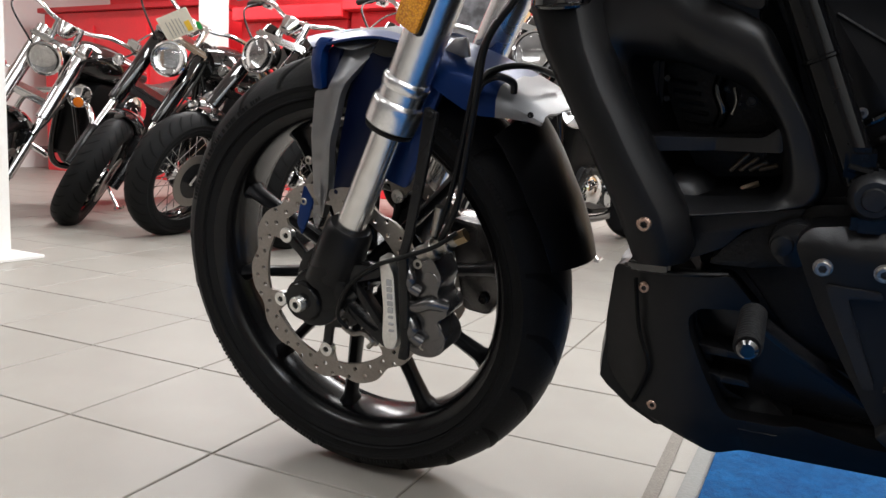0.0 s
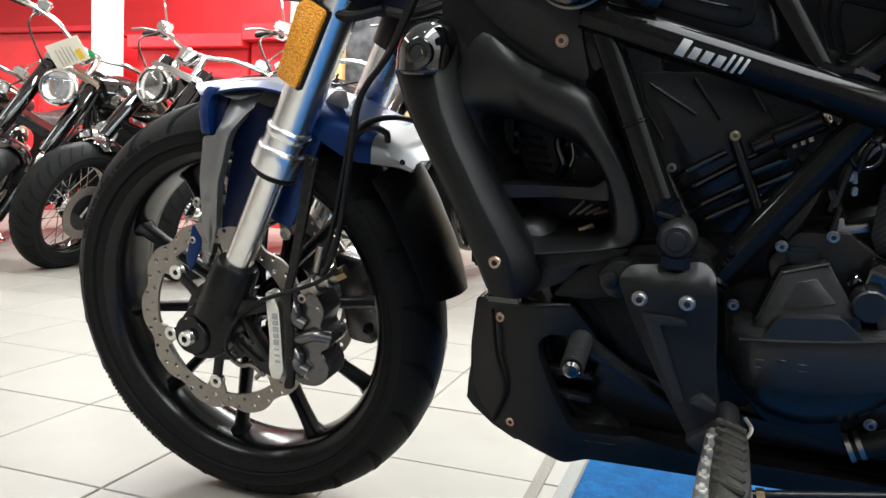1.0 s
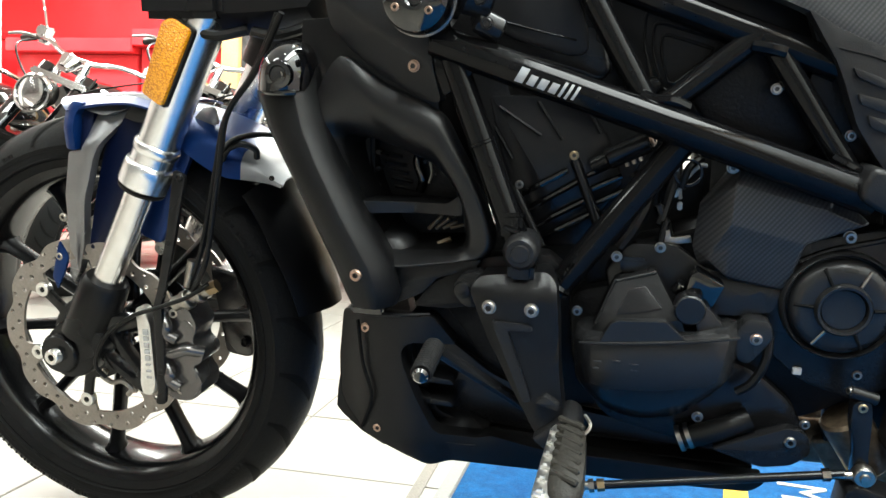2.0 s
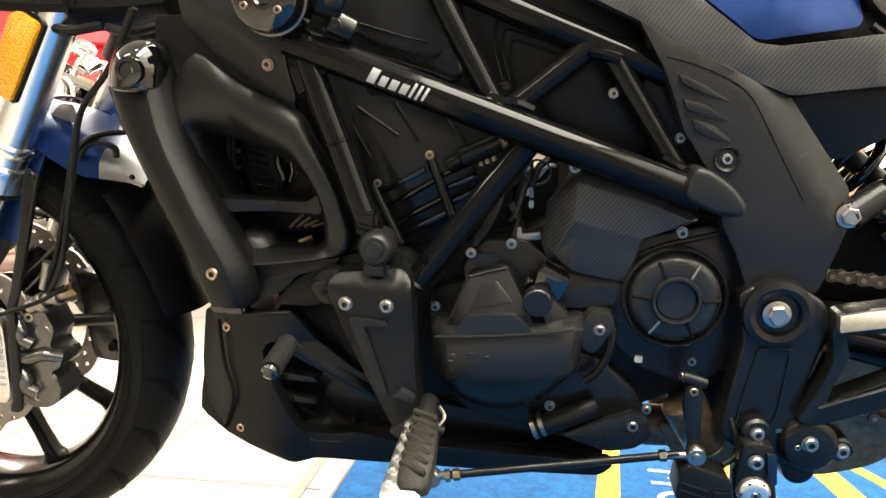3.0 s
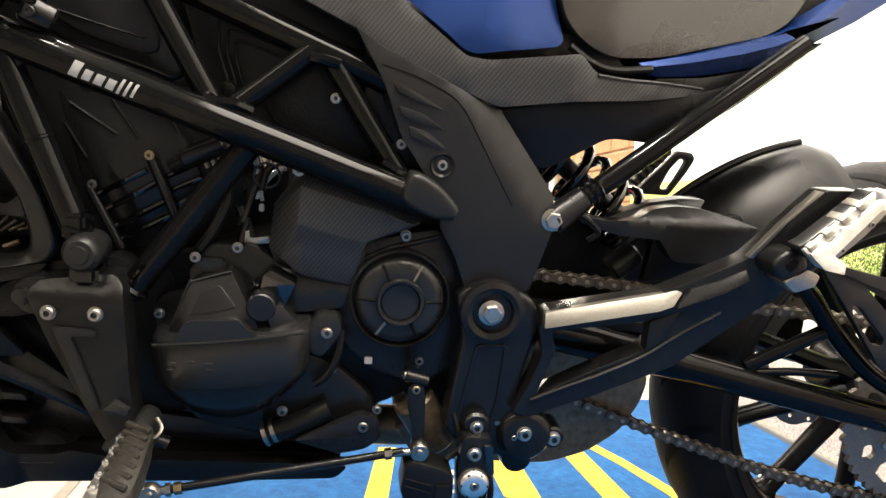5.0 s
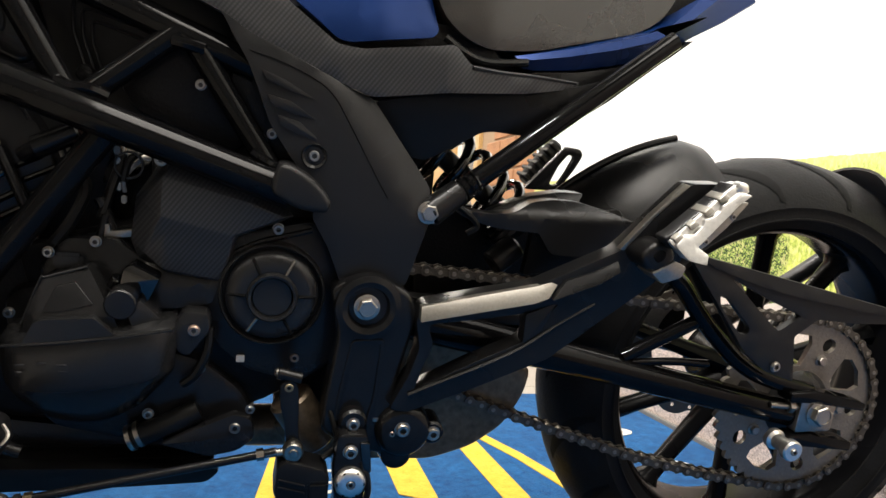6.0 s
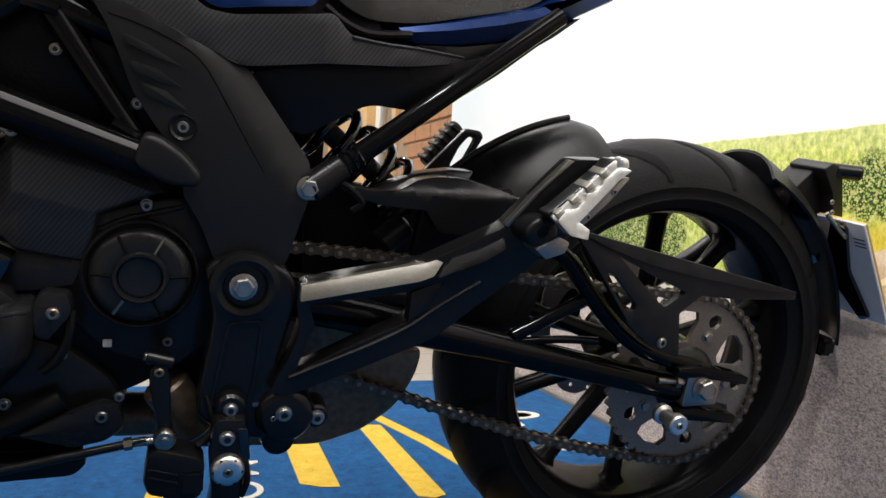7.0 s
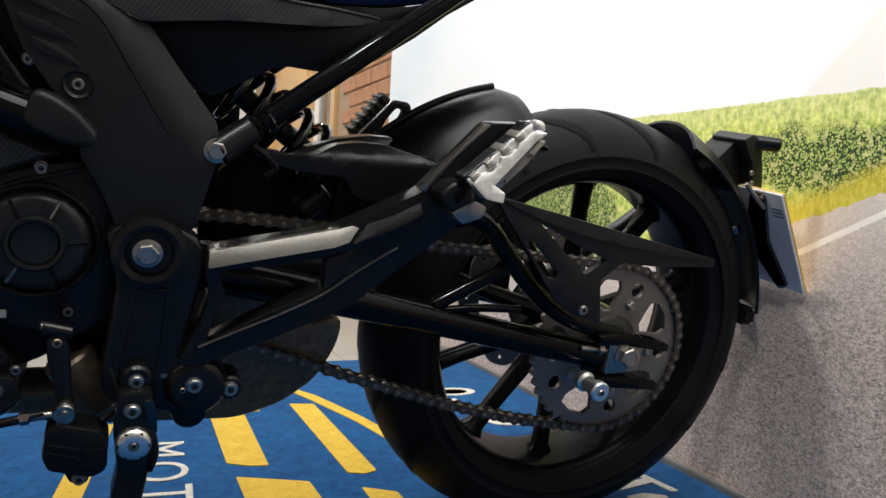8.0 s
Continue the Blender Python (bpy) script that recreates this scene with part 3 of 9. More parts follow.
# east wall: brick beside a door opening, with the mural sheet hung on it
DOOR_Y0, DOOR_Y1, DOOR_H = 2.86, 4.72, 2.1
wall_east = structure("wall_east", join(
    block(X1, X1 + 0.2, Y0, DOOR_Y0, 0, TOP, 0),
    block(X1, X1 + 0.2, DOOR_Y0, DOOR_Y1, DOOR_H, TOP, 0),
    block(X1, X1 + 0.2, DOOR_Y1, Y1, 0, TOP, 0)), M["mortar"], "tan brick wall with sandy mortar", "wall")
structure("wall_lobby", block(X1 + 0.9, X1 + 1.0, 2.0, 5.6, 0, TOP, 0), M["white_paint"], "white wall of the passage behind the door", "wall")

door = thing("door_1", pose(0, 0, 0), "varnished pine double door with a white glazed leaf", "door", "", "structure")
for y, w in ((DOOR_Y0, 0.09), (3.50, 0.09), (DOOR_Y1 - 0.09, 0.09)):
    part("jamb", block(X1 - 0.02, X1 + 0.12, y, y + w, 0, DOOR_H - 0.08, 0.006), M["wood"], door)
part("lintel", block(X1 - 0.02, X1 + 0.12, DOOR_Y0, DOOR_Y1, DOOR_H - 0.08, DOOR_H, 0.006), M["wood"], door)
leaf = part("glazed_leaf", join(
    block(X1 + 0.03, X1 + 0.07, 2.955, 3.06, 0.01, 2.0, 0.003),
    block(X1 + 0.03, X1 + 0.07, 3.39, 3.495, 0.01, 2.0, 0.003),
    block(X1 + 0.03, X1 + 0.07, 3.065, 3.385, 0.01, 0.30, 0.003),
    block(X1 + 0.03, X1 + 0.07, 3.065, 3.385, 1.86, 2.0, 0.003)), M["white_paint"], door, "white painted glazed door leaf")
part("pane", block(X1 + 0.045, X1 + 0.051, 3.05, 3.40, 0.28, 1.88, 0), M["glass"], leaf)
part("door_leaf", block(X1 + 0.02, X1 + 0.06, 3.595, 4.62, 0.01, 2.0, 0.004), M["wood"], door, "plain varnished pine door leaf")

mural = structure("mural", block(1.941, 1.957, -2.6, 1.89, 0.012, 2.6, 0), M["mural"], "printed wall mural of a country road, meadow and pale sky", "mural")
structure("mural_board", block(1.959, 1.998, -2.6, 1.87, 0.0, 2.62, 0), M["white_paint"], "white backing board behind the printed mural", "board")
structure("baseboard", block(1.926, 1.939, -2.6, 1.89, 0.0, 0.014, 0.002), M["strip"], "thin dark edging strip under the mural", "trim")

# carpet with its printed road markings, an edging strip and a floor joint
carpet = thing("carpet", pose(0, 0, 0), "blue display carpet with yellow and white road markings on the tiles", "carpet", "", "structure")
part("pile", block(0.452, 1.925, -2.45, 1.115, 0.001, 0.0045, 0.0015), M["blue_carpet"], carpet)


def marking(pts, material="yellow_carpet", name="marking"):
    return part(name, moved(panel(pts, -0.0062, -0.003, r=0.004, bev=0.0), Matrix.Rotation(radians(-90), 4, "X")), M[material], carpet)


# outlines in plan (x, y)
for pts in (
    [(1.150, 0.640), (1.208, 0.672), (1.258, 0.735), (1.256, 0.652), (1.220, 0.648), (1.213, 0.320), (1.180, 0.326), (1.146, 0.348)],
    [(1.327, 0.694), (1.380, 0.682), (1.385, 0.250), (1.361, 0.240), (1.334, 0.252)],
    [(1.335, 0.850), (1.352, 0.850), (1.402, 0.752), (1.456, 0.565), (1.490, 0.400), (1.55, 0.06), (1.520, 0.06), (1.460, 0.400), (1.434, 0.532), (1.384, 0.707)],
    [(1.152, 0.280), (1.262, 0.230), (1.268, 0.05), (1.152, 0.07)],
    [(1.337, 0.184), (1.386, 0.150), (1.390, -0.12), (1.335, -0.10)],
    [(0.930, 0.62), (0.968, 0.62), (0.935, 0.34), (0.905, 0.10), (0.865, 0.10), (0.893, 0.34)],
    [(0.930, 0.875), (1.345, 0.882), (1.345, 0.852), (0.930, 0.845)],
):
    marking(pts)


def letters(word, x, y, size, turn, material="white_carpet"):
    cu = bpy.data.curves.new("letters", "FONT")
    cu.body, cu.size, cu.extrude, cu.align_x = word, size, 0.0008, "LEFT"
    tmp = bpy.data.objects.new("tmp", cu)
    scene.collection.objects.link(tmp)
    bpy.context.view_layer.update()
    me = bpy.data.meshes.new_from_object(tmp.evaluated_get(bpy.context.evaluated_depsgraph_get()))
    bpy.data.objects.remove(tmp)
    me.transform(Matrix.Translation((x, y, 0.0055)) @ Matrix.Rotation(radians(turn), 4, "Z"))
    me.materials.clear()
    return part("lettering", me, M[material], carpet, "white carpet letters")


for letter, x, y in (("M", 1.006, 0.497), ("O", 1.003, 0.388), ("T", 1.001, 0.276)):
    letters(letter, x, y, 0.120, -94)
for cx, cy, a, b in ((1.76, 0.466, 0.050, 0.034), (1.74, 0.72, 0.06, 0.036)):
    ring = spun([(a, 0.0046), (a, 0.0062), (a - 0.022, 0.0062), (a - 0.022, 0.0046)], 36)
    part("marking", moved(ring, Matrix.Translation((cx, cy, 0)) @ Matrix.Diagonal((1, b / a, 1, 1))), M["white_carpet"], carpet)
marking([(1.826, 0.118), (1.842, 0.112), (1.852, 0.026), (1.836, 0.028)], "white_carpet")
marking([(1.752, 0.078), (1.836, 0.092), (1.838, 0.072), (1.756, 0.056)], "white_carpet")
marking([(1.745, 0.030), (1.785, 0.034), (1.815, 0.014), (1.806, -0.010), (1.750, 0.000)], "white_carpet")
marking([(1.60, 0.62), (1.72, 0.66), (1.72, 0.63), (1.60, 0.595)], "white_carpet")

structure("trim", block(0.424, 0.4505, -2.45, 1.13, 0.001, 0.006, 0.002), M["strip"], "grey metal edging strip beside the carpet", "trim")

# columns, red joinery and the framed dark panel at the far side
column = structure("column", join(block(-2.22, -1.995, 0.60, 0.80, 0, TOP, 0.006), block(-2.28, -1.90, 0.54, 0.86, 0, 0.012, 0.002)), M["white_paint"], "white painted square steel column on a floor plate", "column")
structure("column_far", block(-4.33, -4.12, 4.05, 4.19, 0, TOP, 0.004), M["white_paint"], "slim white painted column by the red counter", "column")

counter = thing("counter", pose(0, 0, 0), "red painted reception counter with panelled front and ledge", "counter")
part("body", block(-6.6, -4.36, 4.25, 4.85, 0.0, 1.55, 0.006), M["red"], counter)
part("worktop", block(-6.64, -4.34, 4.2, 4.9, 1.555, 1.60, 0.004), M["red_dark"], counter)
for k in range(3):
    part("panel", block(-6.5 + k * 0.72, -5.86 + k * 0.72, 4.232, 4.248, 0.15, 1.42, 0.006), M["red"], counter)
cabinet = thing("cabinet", pose(0, 0, 0), "red painted low cabinet with a deep ledge", "cabinet")
part("body", block(-4.08, -2.98, 4.30, 4.95, 0.0, 1.41, 0.006), M["red"], cabinet)
part("ledge", block(-4.10, -2.97, 4.2, 4.97, 1.415, 1.52, 0.006), M["red"], cabinet, "deep red ledge")
cabinet2 = thing("cabinet", pose(0, 0, 0), "taller red painted cabinet with a pale top", "cabinet")
part("body", block(-2.95, -2.27, 4.30, 4.95, 0.0, 1.46, 0.006), M["red"], cabinet2)
part("ledge", block(-2.97, -2.25, 4.2, 4.98, 1.465, 1.59, 0.006), M["red"], cabinet2)
carton = thing("carton", pose(-2.58, 4.55, 1.592), "cream cardboard carton on the taller red cabinet", "box")
part("box_body", block(-0.10, 0.10, -0.12, 0.12, 0.0, 0.30, 0.004), M["paper"], carton)
part("box_flap", block(-0.10, 0.10, -0.125, -0.1215, 0.24, 0.30, 0.001), M["paper"], carton)
structure("panel_frame", join(block(-2.22, -2.08, 4.2, 4.3, 0, 2.4, 0.004), block(-1.55, -1.43, 4.2, 4.3, 0, 2.4, 0.004)), M["wood"], "varnished pine upright posts by the rear wall", "trim")
structure("wall_panel", block(-2.075, -1.555, 4.24, 4.3, 0, 2.3, 0.004), M["dark_picture"], "dark stone patterned panel between pine posts", "panel")


# ---------------------------------------------------------------- the motorcycle
# Built upright about its own mid plane: x to the rear, z up, left side at -y; it leans on its side stand.
bike = thing("motorcycle", pose(0, 0.0495, 0.001, 9.5, 0, 0), "matt black and blue power cruiser motorcycle on its side stand", "motorcycle")


def tyre_mesh(R, half, r_bead, crown, seg=96):
    """Tyre section: a round crown of the given radius, shoulders, sidewall and bead."""
    prof = []
    rc = R - crown
    amax = math.asin(min(0.97, (half - 0.002) / crown))
    for k in range(13):
        a = -amax + 2 * amax * k / 12
        prof.append((rc + crown * math.cos(a), crown * math.sin(a)))
    r_sh = prof[0][0]
    side = [(r_sh - 0.006, half - 0.0045), (r_sh - 0.014, half - 0.0036), (r_sh - 0.0146, half - 0.0022), (r_sh - 0.0162, half - 0.0022), (r_sh - 0.0168, half - 0.0040), (r_bead + 0.030, half - 0.0052), (r_bead + 0.0295, half - 0.0036), (r_bead + 0.0278, half - 0.0036), (r_bead + 0.0272, half - 0.0054), (r_bead + 0.018, half - 0.006), (r_bead + 0.0165, half - 0.0075), (r_bead + 0.014, half - 0.007), (r_bead + 0.002, half - 0.014), (r_bead - 0.004, half - 0.018)]
    left = [(a, -b) for a, b in reversed(side)]
    full = left + prof + side
    return spun(full + [full[0]], seg)


def groove_marks(parent, cx, cz, R, half, crown, count, lean, wide=1.0, name="groove"):
    """Tread grooves: near-black curved strips on the crown, painting groove shade, one mesh."""
    bm = bmesh.new()
    rc = R - crown
    amax = math.asin(min(0.97, (half - 0.002) / crown))
    for i in range(count):
        for sgn in (-1, 1):
            base = 2 * math.pi * (i + (0.5 if sgn > 0 else 0)) / count
            rows = []
            for k in range(9):
                u = k / 8
                a = sgn * amax * (0.16 + 0.76 * u)
                phi = base + lean * (0.30 * u - 0.14 * u * u)
                w = 0.0042 * wide * (0.5 + 0.9 * math.sin(math.pi * min(1, u + 0.15))) / R
                row = []
                for d, lift in ((-1, 0.0006), (-0.6, 0.0009), (0.6, 0.0009), (1, 0.0006)):
                    rr = rc + (crown + lift) * math.cos(a)
                    row.append(bm.verts.new((cx + rr * math.cos(phi + d * w), -(crown + lift) * math.sin(a) * -1, cz + rr * math.sin(phi + d * w))))
                rows.append(row)
            for p, q in zip(rows, rows[1:]):
                for j in range(3):
                    bm.faces.new((p[j], p[j + 1], q[j + 1], q[j]))
    return tagged(part(name, bm, M["dark_hole"], parent), "near-black curved strips painted as shaded tread grooves", kind="stuff")


def rim_mesh(half, r_out=0.2325, seg=96):
    prof = [(r_out, -half), (r_out - 0.004, -half - 0.0015), (r_out - 0.009, -half + 0.001), (r_out - 0.0105, -half + 0.006), (r_out - 0.012, -half + 0.012), (r_out - 0.0175, -half + 0.018),
            (r_out - 0.0195, -half + 0.026), (r_out - 0.022, 0), (r_out - 0.0195, half - 0.026), (r_out - 0.0175, half - 0.018), (r_out - 0.0105, half - 0.006), (r_out, half),
            (r_out - 0.004, half - 0.006), (r_out - 0.008, 0.0), (r_out - 0.004, -half + 0.006), (r_out, -half)]
    return spun(prof, seg)


def wheel(name, cx, cz, R, half, crown, spokes, twist, hub_r, hub_half, y_off, rear):
    w = part(name, at_left(rim_mesh(half * 0.80), cx, 0, cz), M["rim" if rear else "rim_front"], bike, "gloss black cast wheel rim")
    part("tyre", at_left(tyre_mesh(R, half, 0.2285, crown), cx, 0, cz), M["rubber"], w, "black sport tyre with curved grooves")
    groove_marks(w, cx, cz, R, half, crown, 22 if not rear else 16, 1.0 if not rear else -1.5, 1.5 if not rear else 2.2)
    # raised, worn sidewall lettering: short bars along two arcs
    bits, rr = [], random.Random(4)
    for a0, a1 in ((3.6, 4.5), (4.75, 5.6), (0.4, 1.2), (2.0, 2.8)):
        a = a0
        while a < a1:
            d = rr.uniform(0.010, 0.024)
            bits.append((a, a + d * 0.7))
            a += d + (0.02 if rr.random() < 0.2 else 0.004)
    bm = bmesh.new()
    for b0, b1 in bits:
        vs = [bm.verts.new((cx + r * math.cos(b), -half + 0.0040, cz + r * math.sin(b))) for b, r in ((b0, 0.2625), (b1, 0.2625), (b1, 0.2685), (b0, 0.2685))]
        top = [bm.verts.new((v.co.x, -half + 0.0031, v.co.z)) for v in vs]
        bm.faces.new(top)
        for k in range(4):
            bm.faces.new((vs[k], vs[(k + 1) % 4], top[(k + 1) % 4], top[k]))
    if rear:
        bm.free()
    else:
        tagged(part("sidewall_lettering", bm, M["rubber"], w, "raised bars of worn sidewall lettering"), kind="stuff")
    part("hub", at_left(spun([(0.012, -hub_half), (hub_r, -hub_half), (hub_r, -hub_half + 0.012), (hub_r * 0.62, -hub_half * 0.4), (hub_r * 0.62, hub_half * 0.4), (hub_r, hub_half - 0.012), (hub_r, hub_half), (0.012, hub_half)], 40), cx, 0, cz), M["satin"], w)
    for k in range(spokes):
        a = twist + 2 * math.pi * k / spokes
        u, v = Vector((math.cos(a), 0, math.sin(a))), Vector((-math.sin(a), 0, math.cos(a)))
        c = Vector((cx, 0, cz))
        secs = []
        for t, wd, th in ((0.0, 0.012, 0.020), (0.22, 0.0085, 0.017), (0.75, 0.0075, 0.015), (0.94, 0.0085, 0.017), (1.0, 0.014, 0.022)):
            wd = wd * 1.5 if rear else wd
            p = c + u * (hub_r * 0.8 + (0.212 - hub_r * 0.8) * t)
            y = y_off * (1 - t)
            secs.append([p + v * (wd * math.cos(b)) * 1.0 + Vector((0, y + th * math.sin(b), 0)) for b in (0.35, 0.75, 1.57, 2.4, 2.8, 3.5, 3.9, 4.71, 5.5, 5.9)])
        part("spoke", loft(secs), M["rim"], w)
    return w


def wave_disc(R, r_in, waves, amp, thick, hole_rows, spots=0, seg=180):
    """A wave brake disc with real holes, as a ring of quads with cut drillings."""
    def rad(a):
        return R - amp * (0.5 - 0.5 * math.cos(waves * a)) ** 2

    bm = bmesh.new()
    outer = [(rad(2 * math.pi * i / seg) * math.cos(2 * math.pi * i / seg), rad(2 * math.pi * i / seg) * math.sin(2 * math.pi * i / seg)) for i in range(seg)]
    inner = [(r_in * math.cos(2 * math.pi * i / 72), r_in * math.sin(2 * math.pi * i / 72)) for i in range(72)]
    holes = []
    for rr, count, ph, hr in hole_rows:
        for k in range(count):
            a = ph + 2 * math.pi * k / count
            holes.append(ellipse(rr * math.cos(a), rr * math.sin(a), hr, hr, 8))
    return panel(outer, -thick / 2, thick / 2, holes=[inner] + holes, r=0, bev=0.0)


# --- front wheel
FW = (0.0, 0.300)
front_wheel = wheel("front_wheel", *FW, 0.300, 0.0605, 0.0635, 10, 0.13, 0.045, 0.06, 0.0, False)
def tabbed(count, base, tip, width, first, n=240):
    """A round outline with tabs: radius base, and tip over the given half width at each tab."""
    out = []
    for i in range(n):
        a = 2 * math.pi * i / n
        d = abs((a - first + math.pi / count) % (2 * math.pi / count) - math.pi / count)
        k = max(0.0, min(1.0, (width * 1.5 - d) / (width * 0.7)))
        r = base + (tip - base) * k * k * (3 - 2 * k)
        out.append((r * math.cos(a), r * math.sin(a)))
    return out


for sgn in (-1, 1):
    y = 0.072 * sgn
    holes = [ellipse(rr * math.cos(a), rr * math.sin(a), 0.0032, 0.0032, 8) for rr, ph in ((0.1295, 0.0), (0.1180, 0.105)) for a in [ph + 2 * math.pi * k / 30 for k in range(30)]]
    rotor = [((0.139 - 0.009 * (0.5 - 0.5 * math.cos(10 * a)) ** 2) * math.cos(a), (0.139 - 0.009 * (0.5 - 0.5 * math.cos(10 * a)) ** 2) * math.sin(a)) for a in [2 * math.pi * i / 180 for i in range(180)]]
    part("brake_disc", moved(panel(rotor, -0.00225, 0.00225, holes=[tabbed(6, 0.1105, 0.0890, 0.105, 0.32)] + holes, r=0, bev=0.0), Matrix.Translation((0, y, 0.300))), M["disc"], front_wheel, "drilled wave brake disc of ground steel")
    part("disc_carrier", moved(panel(tabbed(6, 0.0580, 0.0985, 0.075, 0.32, 180), -0.003, 0.003, holes=[ellipse(0, 0, 0.035, 0.035)] + [], r=0, bev=0.0012), Matrix.Translation((0, y + 0.002 * sgn, 0.300))), M["satin"], front_wheel, "black anodised disc carrier")
    for k in range(6):
        a = 2 * math.pi * k / 6 + 0.32
        part("disc_button", at_left(spun([(0, 0.0040), (0.0040, 0.0040), (0.0043, 0.0058), (0.0095, 0.0058), (0.0105, 0.0045), (0.0105, -0.0035), (0.0, -0.0035)], 20), 0.095 * math.cos(a), y, 0.300 + 0.095 * math.sin(a)), M["peg_alu"], front_wheel, "bright floating disc button")
        bolt(front_wheel, 0.050 * math.cos(a + 0.5), y - 0.005 if sgn < 0 else y + 0.005, 0.300 + 0.050 * math.sin(a + 0.5), 0.0052, "steel", "socket", (0, sgn, 0))
part("valve_stem", rod((0.155, -0.012, 0.235), (0.118, -0.03, 0.250), 0.0045, 0.004, 10), M["hose"], front_wheel, "black rubber valve stem")

# --- front fork: two legs with silver tubes in black lower castings
AX = Vector((0.452, 0, 0.892))
B0 = Vector((0.046, 0, 0.384))


def on_fork(s, y):
    return B0 + AX * s + Vector((0, y, 0))


fork = part("front_fork", rod(on_fork(-0.012, -0.10), on_fork(0.19, -0.10), 0.0185, n=28), M["fork_chrome"], bike, "inverted fork with silver tubes")
part("inner_tube", rod(on_fork(-0.012, 0.10), on_fork(0.19, 0.10), 0.0185, n=28), M["fork_chrome"], fork)
for sgn in (-1, 1):
    y = 0.10 * sgn
    part("outer_tube", moved(spun([(0.0, 0.0), (0.020, 0.0), (0.0285, 0.001), (0.0310, 0.004), (0.0312, 0.022), (0.0308, 0.030), (0.0292, 0.034), (0.0268, 0.036), (0.0266, 0.048), (0.0282, 0.050), (0.0284, 0.058), (0.0274, 0.060), (0.0252, 0.062), (0.0250, 0.085), (0.0250, 0.30), (0.0, 0.30)], 36), aim(on_fork(0.150, y), on_fork(0.5, y))), M["fork_silver"], fork, "silver anodised outer fork tube with stepped collar")
    part("dust_seal", moved(spun([(0.0185, -0.004), (0.0285, -0.004), (0.0295, 0.0), (0.0185, 0.0)], 32), aim(on_fork(0.150, y), on_fork(0.5, y))), M["hose"], fork)
    low = [on_fork(0.018, y), on_fork(-0.02, y), on_fork(-0.06, y), Vector((0.004, y * 1.02, 0.305))]
    cast = join(moved(spun([(0.0185, 0.0), (0.026, 0.0), (0.030, -0.006), (0.032, -0.05), (0.033, -0.085), (0.0, -0.085)], 28), aim(on_fork(0.012, y), on_fork(0.3, y))),
                panel([(-0.034, 0.318), (0.010, 0.352), (0.060, 0.318), (0.030, 0.272), (0.012, 0.262), (-0.012, 0.260), (-0.034, 0.276)], y - 0.024 if sgn < 0 else y - 0.012, y + 0.012 if sgn < 0 else y + 0.024, r=0.02, bev=0.005))
    part("lower_casting", cast, M["plastic"], fork, "matt black fork lower casting")
    part("axle_clamp", at_left(spun([(0.0, 0.012), (0.0075, 0.012), (0.010, 0.010), (0.024, 0.010), (0.028, 0.004), (0.028, -0.012), (0.0, -0.012)], 28), -0.012, y - 0.020 * (1 if sgn < 0 else -1), 0.295), M["satin"], fork)
part("axle", at_left(spun([(0.0045, 0.006), (0.0045, 0.016), (0.009, 0.016), (0.0105, 0.014), (0.0105, -0.215), (0.0, -0.215)], 24), -0.014, -0.124, 0.294), M["peg_alu"], fork, "bright axle end with a hollow centre")
# caliper mounting arms
arm = part("caliper_arm", panel([(0.035, 0.345), (0.098, 0.352), (0.100, 0.338), (0.060, 0.325), (0.105, 0.262), (0.112, 0.246), (0.098, 0.244), (0.040, 0.285), (0.025, 0.30)], -0.112, -0.094, holes=[[(0.042, 0.318), (0.054, 0.316), (0.092, 0.268), (0.084, 0.264), (0.046, 0.292)]], r=0.006, bev=0.003), M["satin"], fork, "black cast caliper arm")
for k in range(6):
    part("rib", rod((0.052 + 0.002 * k, -0.099, 0.325 - 0.008 * k), (0.072 - 0.001 * k, -0.099, 0.323 - 0.008 * k), 0.0018, n=6), M["satin"], arm)

# left caliper
cal = part("brake_caliper", panel([(0.118, 0.365), (0.150, 0.374), (0.168, 0.368), (0.180, 0.345), (0.172, 0.322), (0.186, 0.310), (0.184, 0.296), (0.170, 0.290), (0.182, 0.270), (0.178, 0.250), (0.162, 0.240), (0.140, 0.240), (0.122, 0.250)], -0.105, -0.060, r=0.007, bev=0.006, seg=3, dy=dome(0.15, 0.31, 0.06, 0.10, 0.006), cell=0.02), M["caliper"], fork, "smoke grey four piston brake caliper")
for z0, z1 in ((0.352, 0.326), (0.290, 0.262)):
    part("bridge", tube([(0.130, -0.112, z0 + 0.008), (0.143, -0.118, (z0 + z1) / 2 + 0.006), (0.140, -0.118, (z0 + z1) / 2 - 0.004), (0.152, -0.113, z1)], 0.0085, 10), M["caliper"], cal)
    part("piston_cap", at_left(spun([(0, 0.004), (0.012, 0.004), (0.0145, 0.001), (0.0145, -0.01), (0, -0.01)], 24), 0.163, -0.106, (z0 + z1) / 2), M["caliper"], cal)
part("bridge", tube([(0.132, -0.112, 0.308), (0.150, -0.118, 0.309), (0.166, -0.114, 0.314), (0.182, -0.102, 0.308)], 0.008, 10), M["caliper"], cal)
bolt(cal, 0.148, -0.106, 0.359, 0.0072, "bolt", "socket", (0.25, -1, 0))
bolt(cal, 0.150, -0.104, 0.254, 0.0072, "bolt", "socket", (0.25, -1, 0))
plate = part("radial_mount", panel([(0.101, 0.366), (0.112, 0.366), (0.121, 0.345), (0.122, 0.262), (0.116, 0.247), (0.102, 0.247), (0.099, 0.262), (0.103, 0.30)], -0.120, -0.102, r=0.005, bev=0.003), M["peg_alu"], cal, "silver cast radial mount")
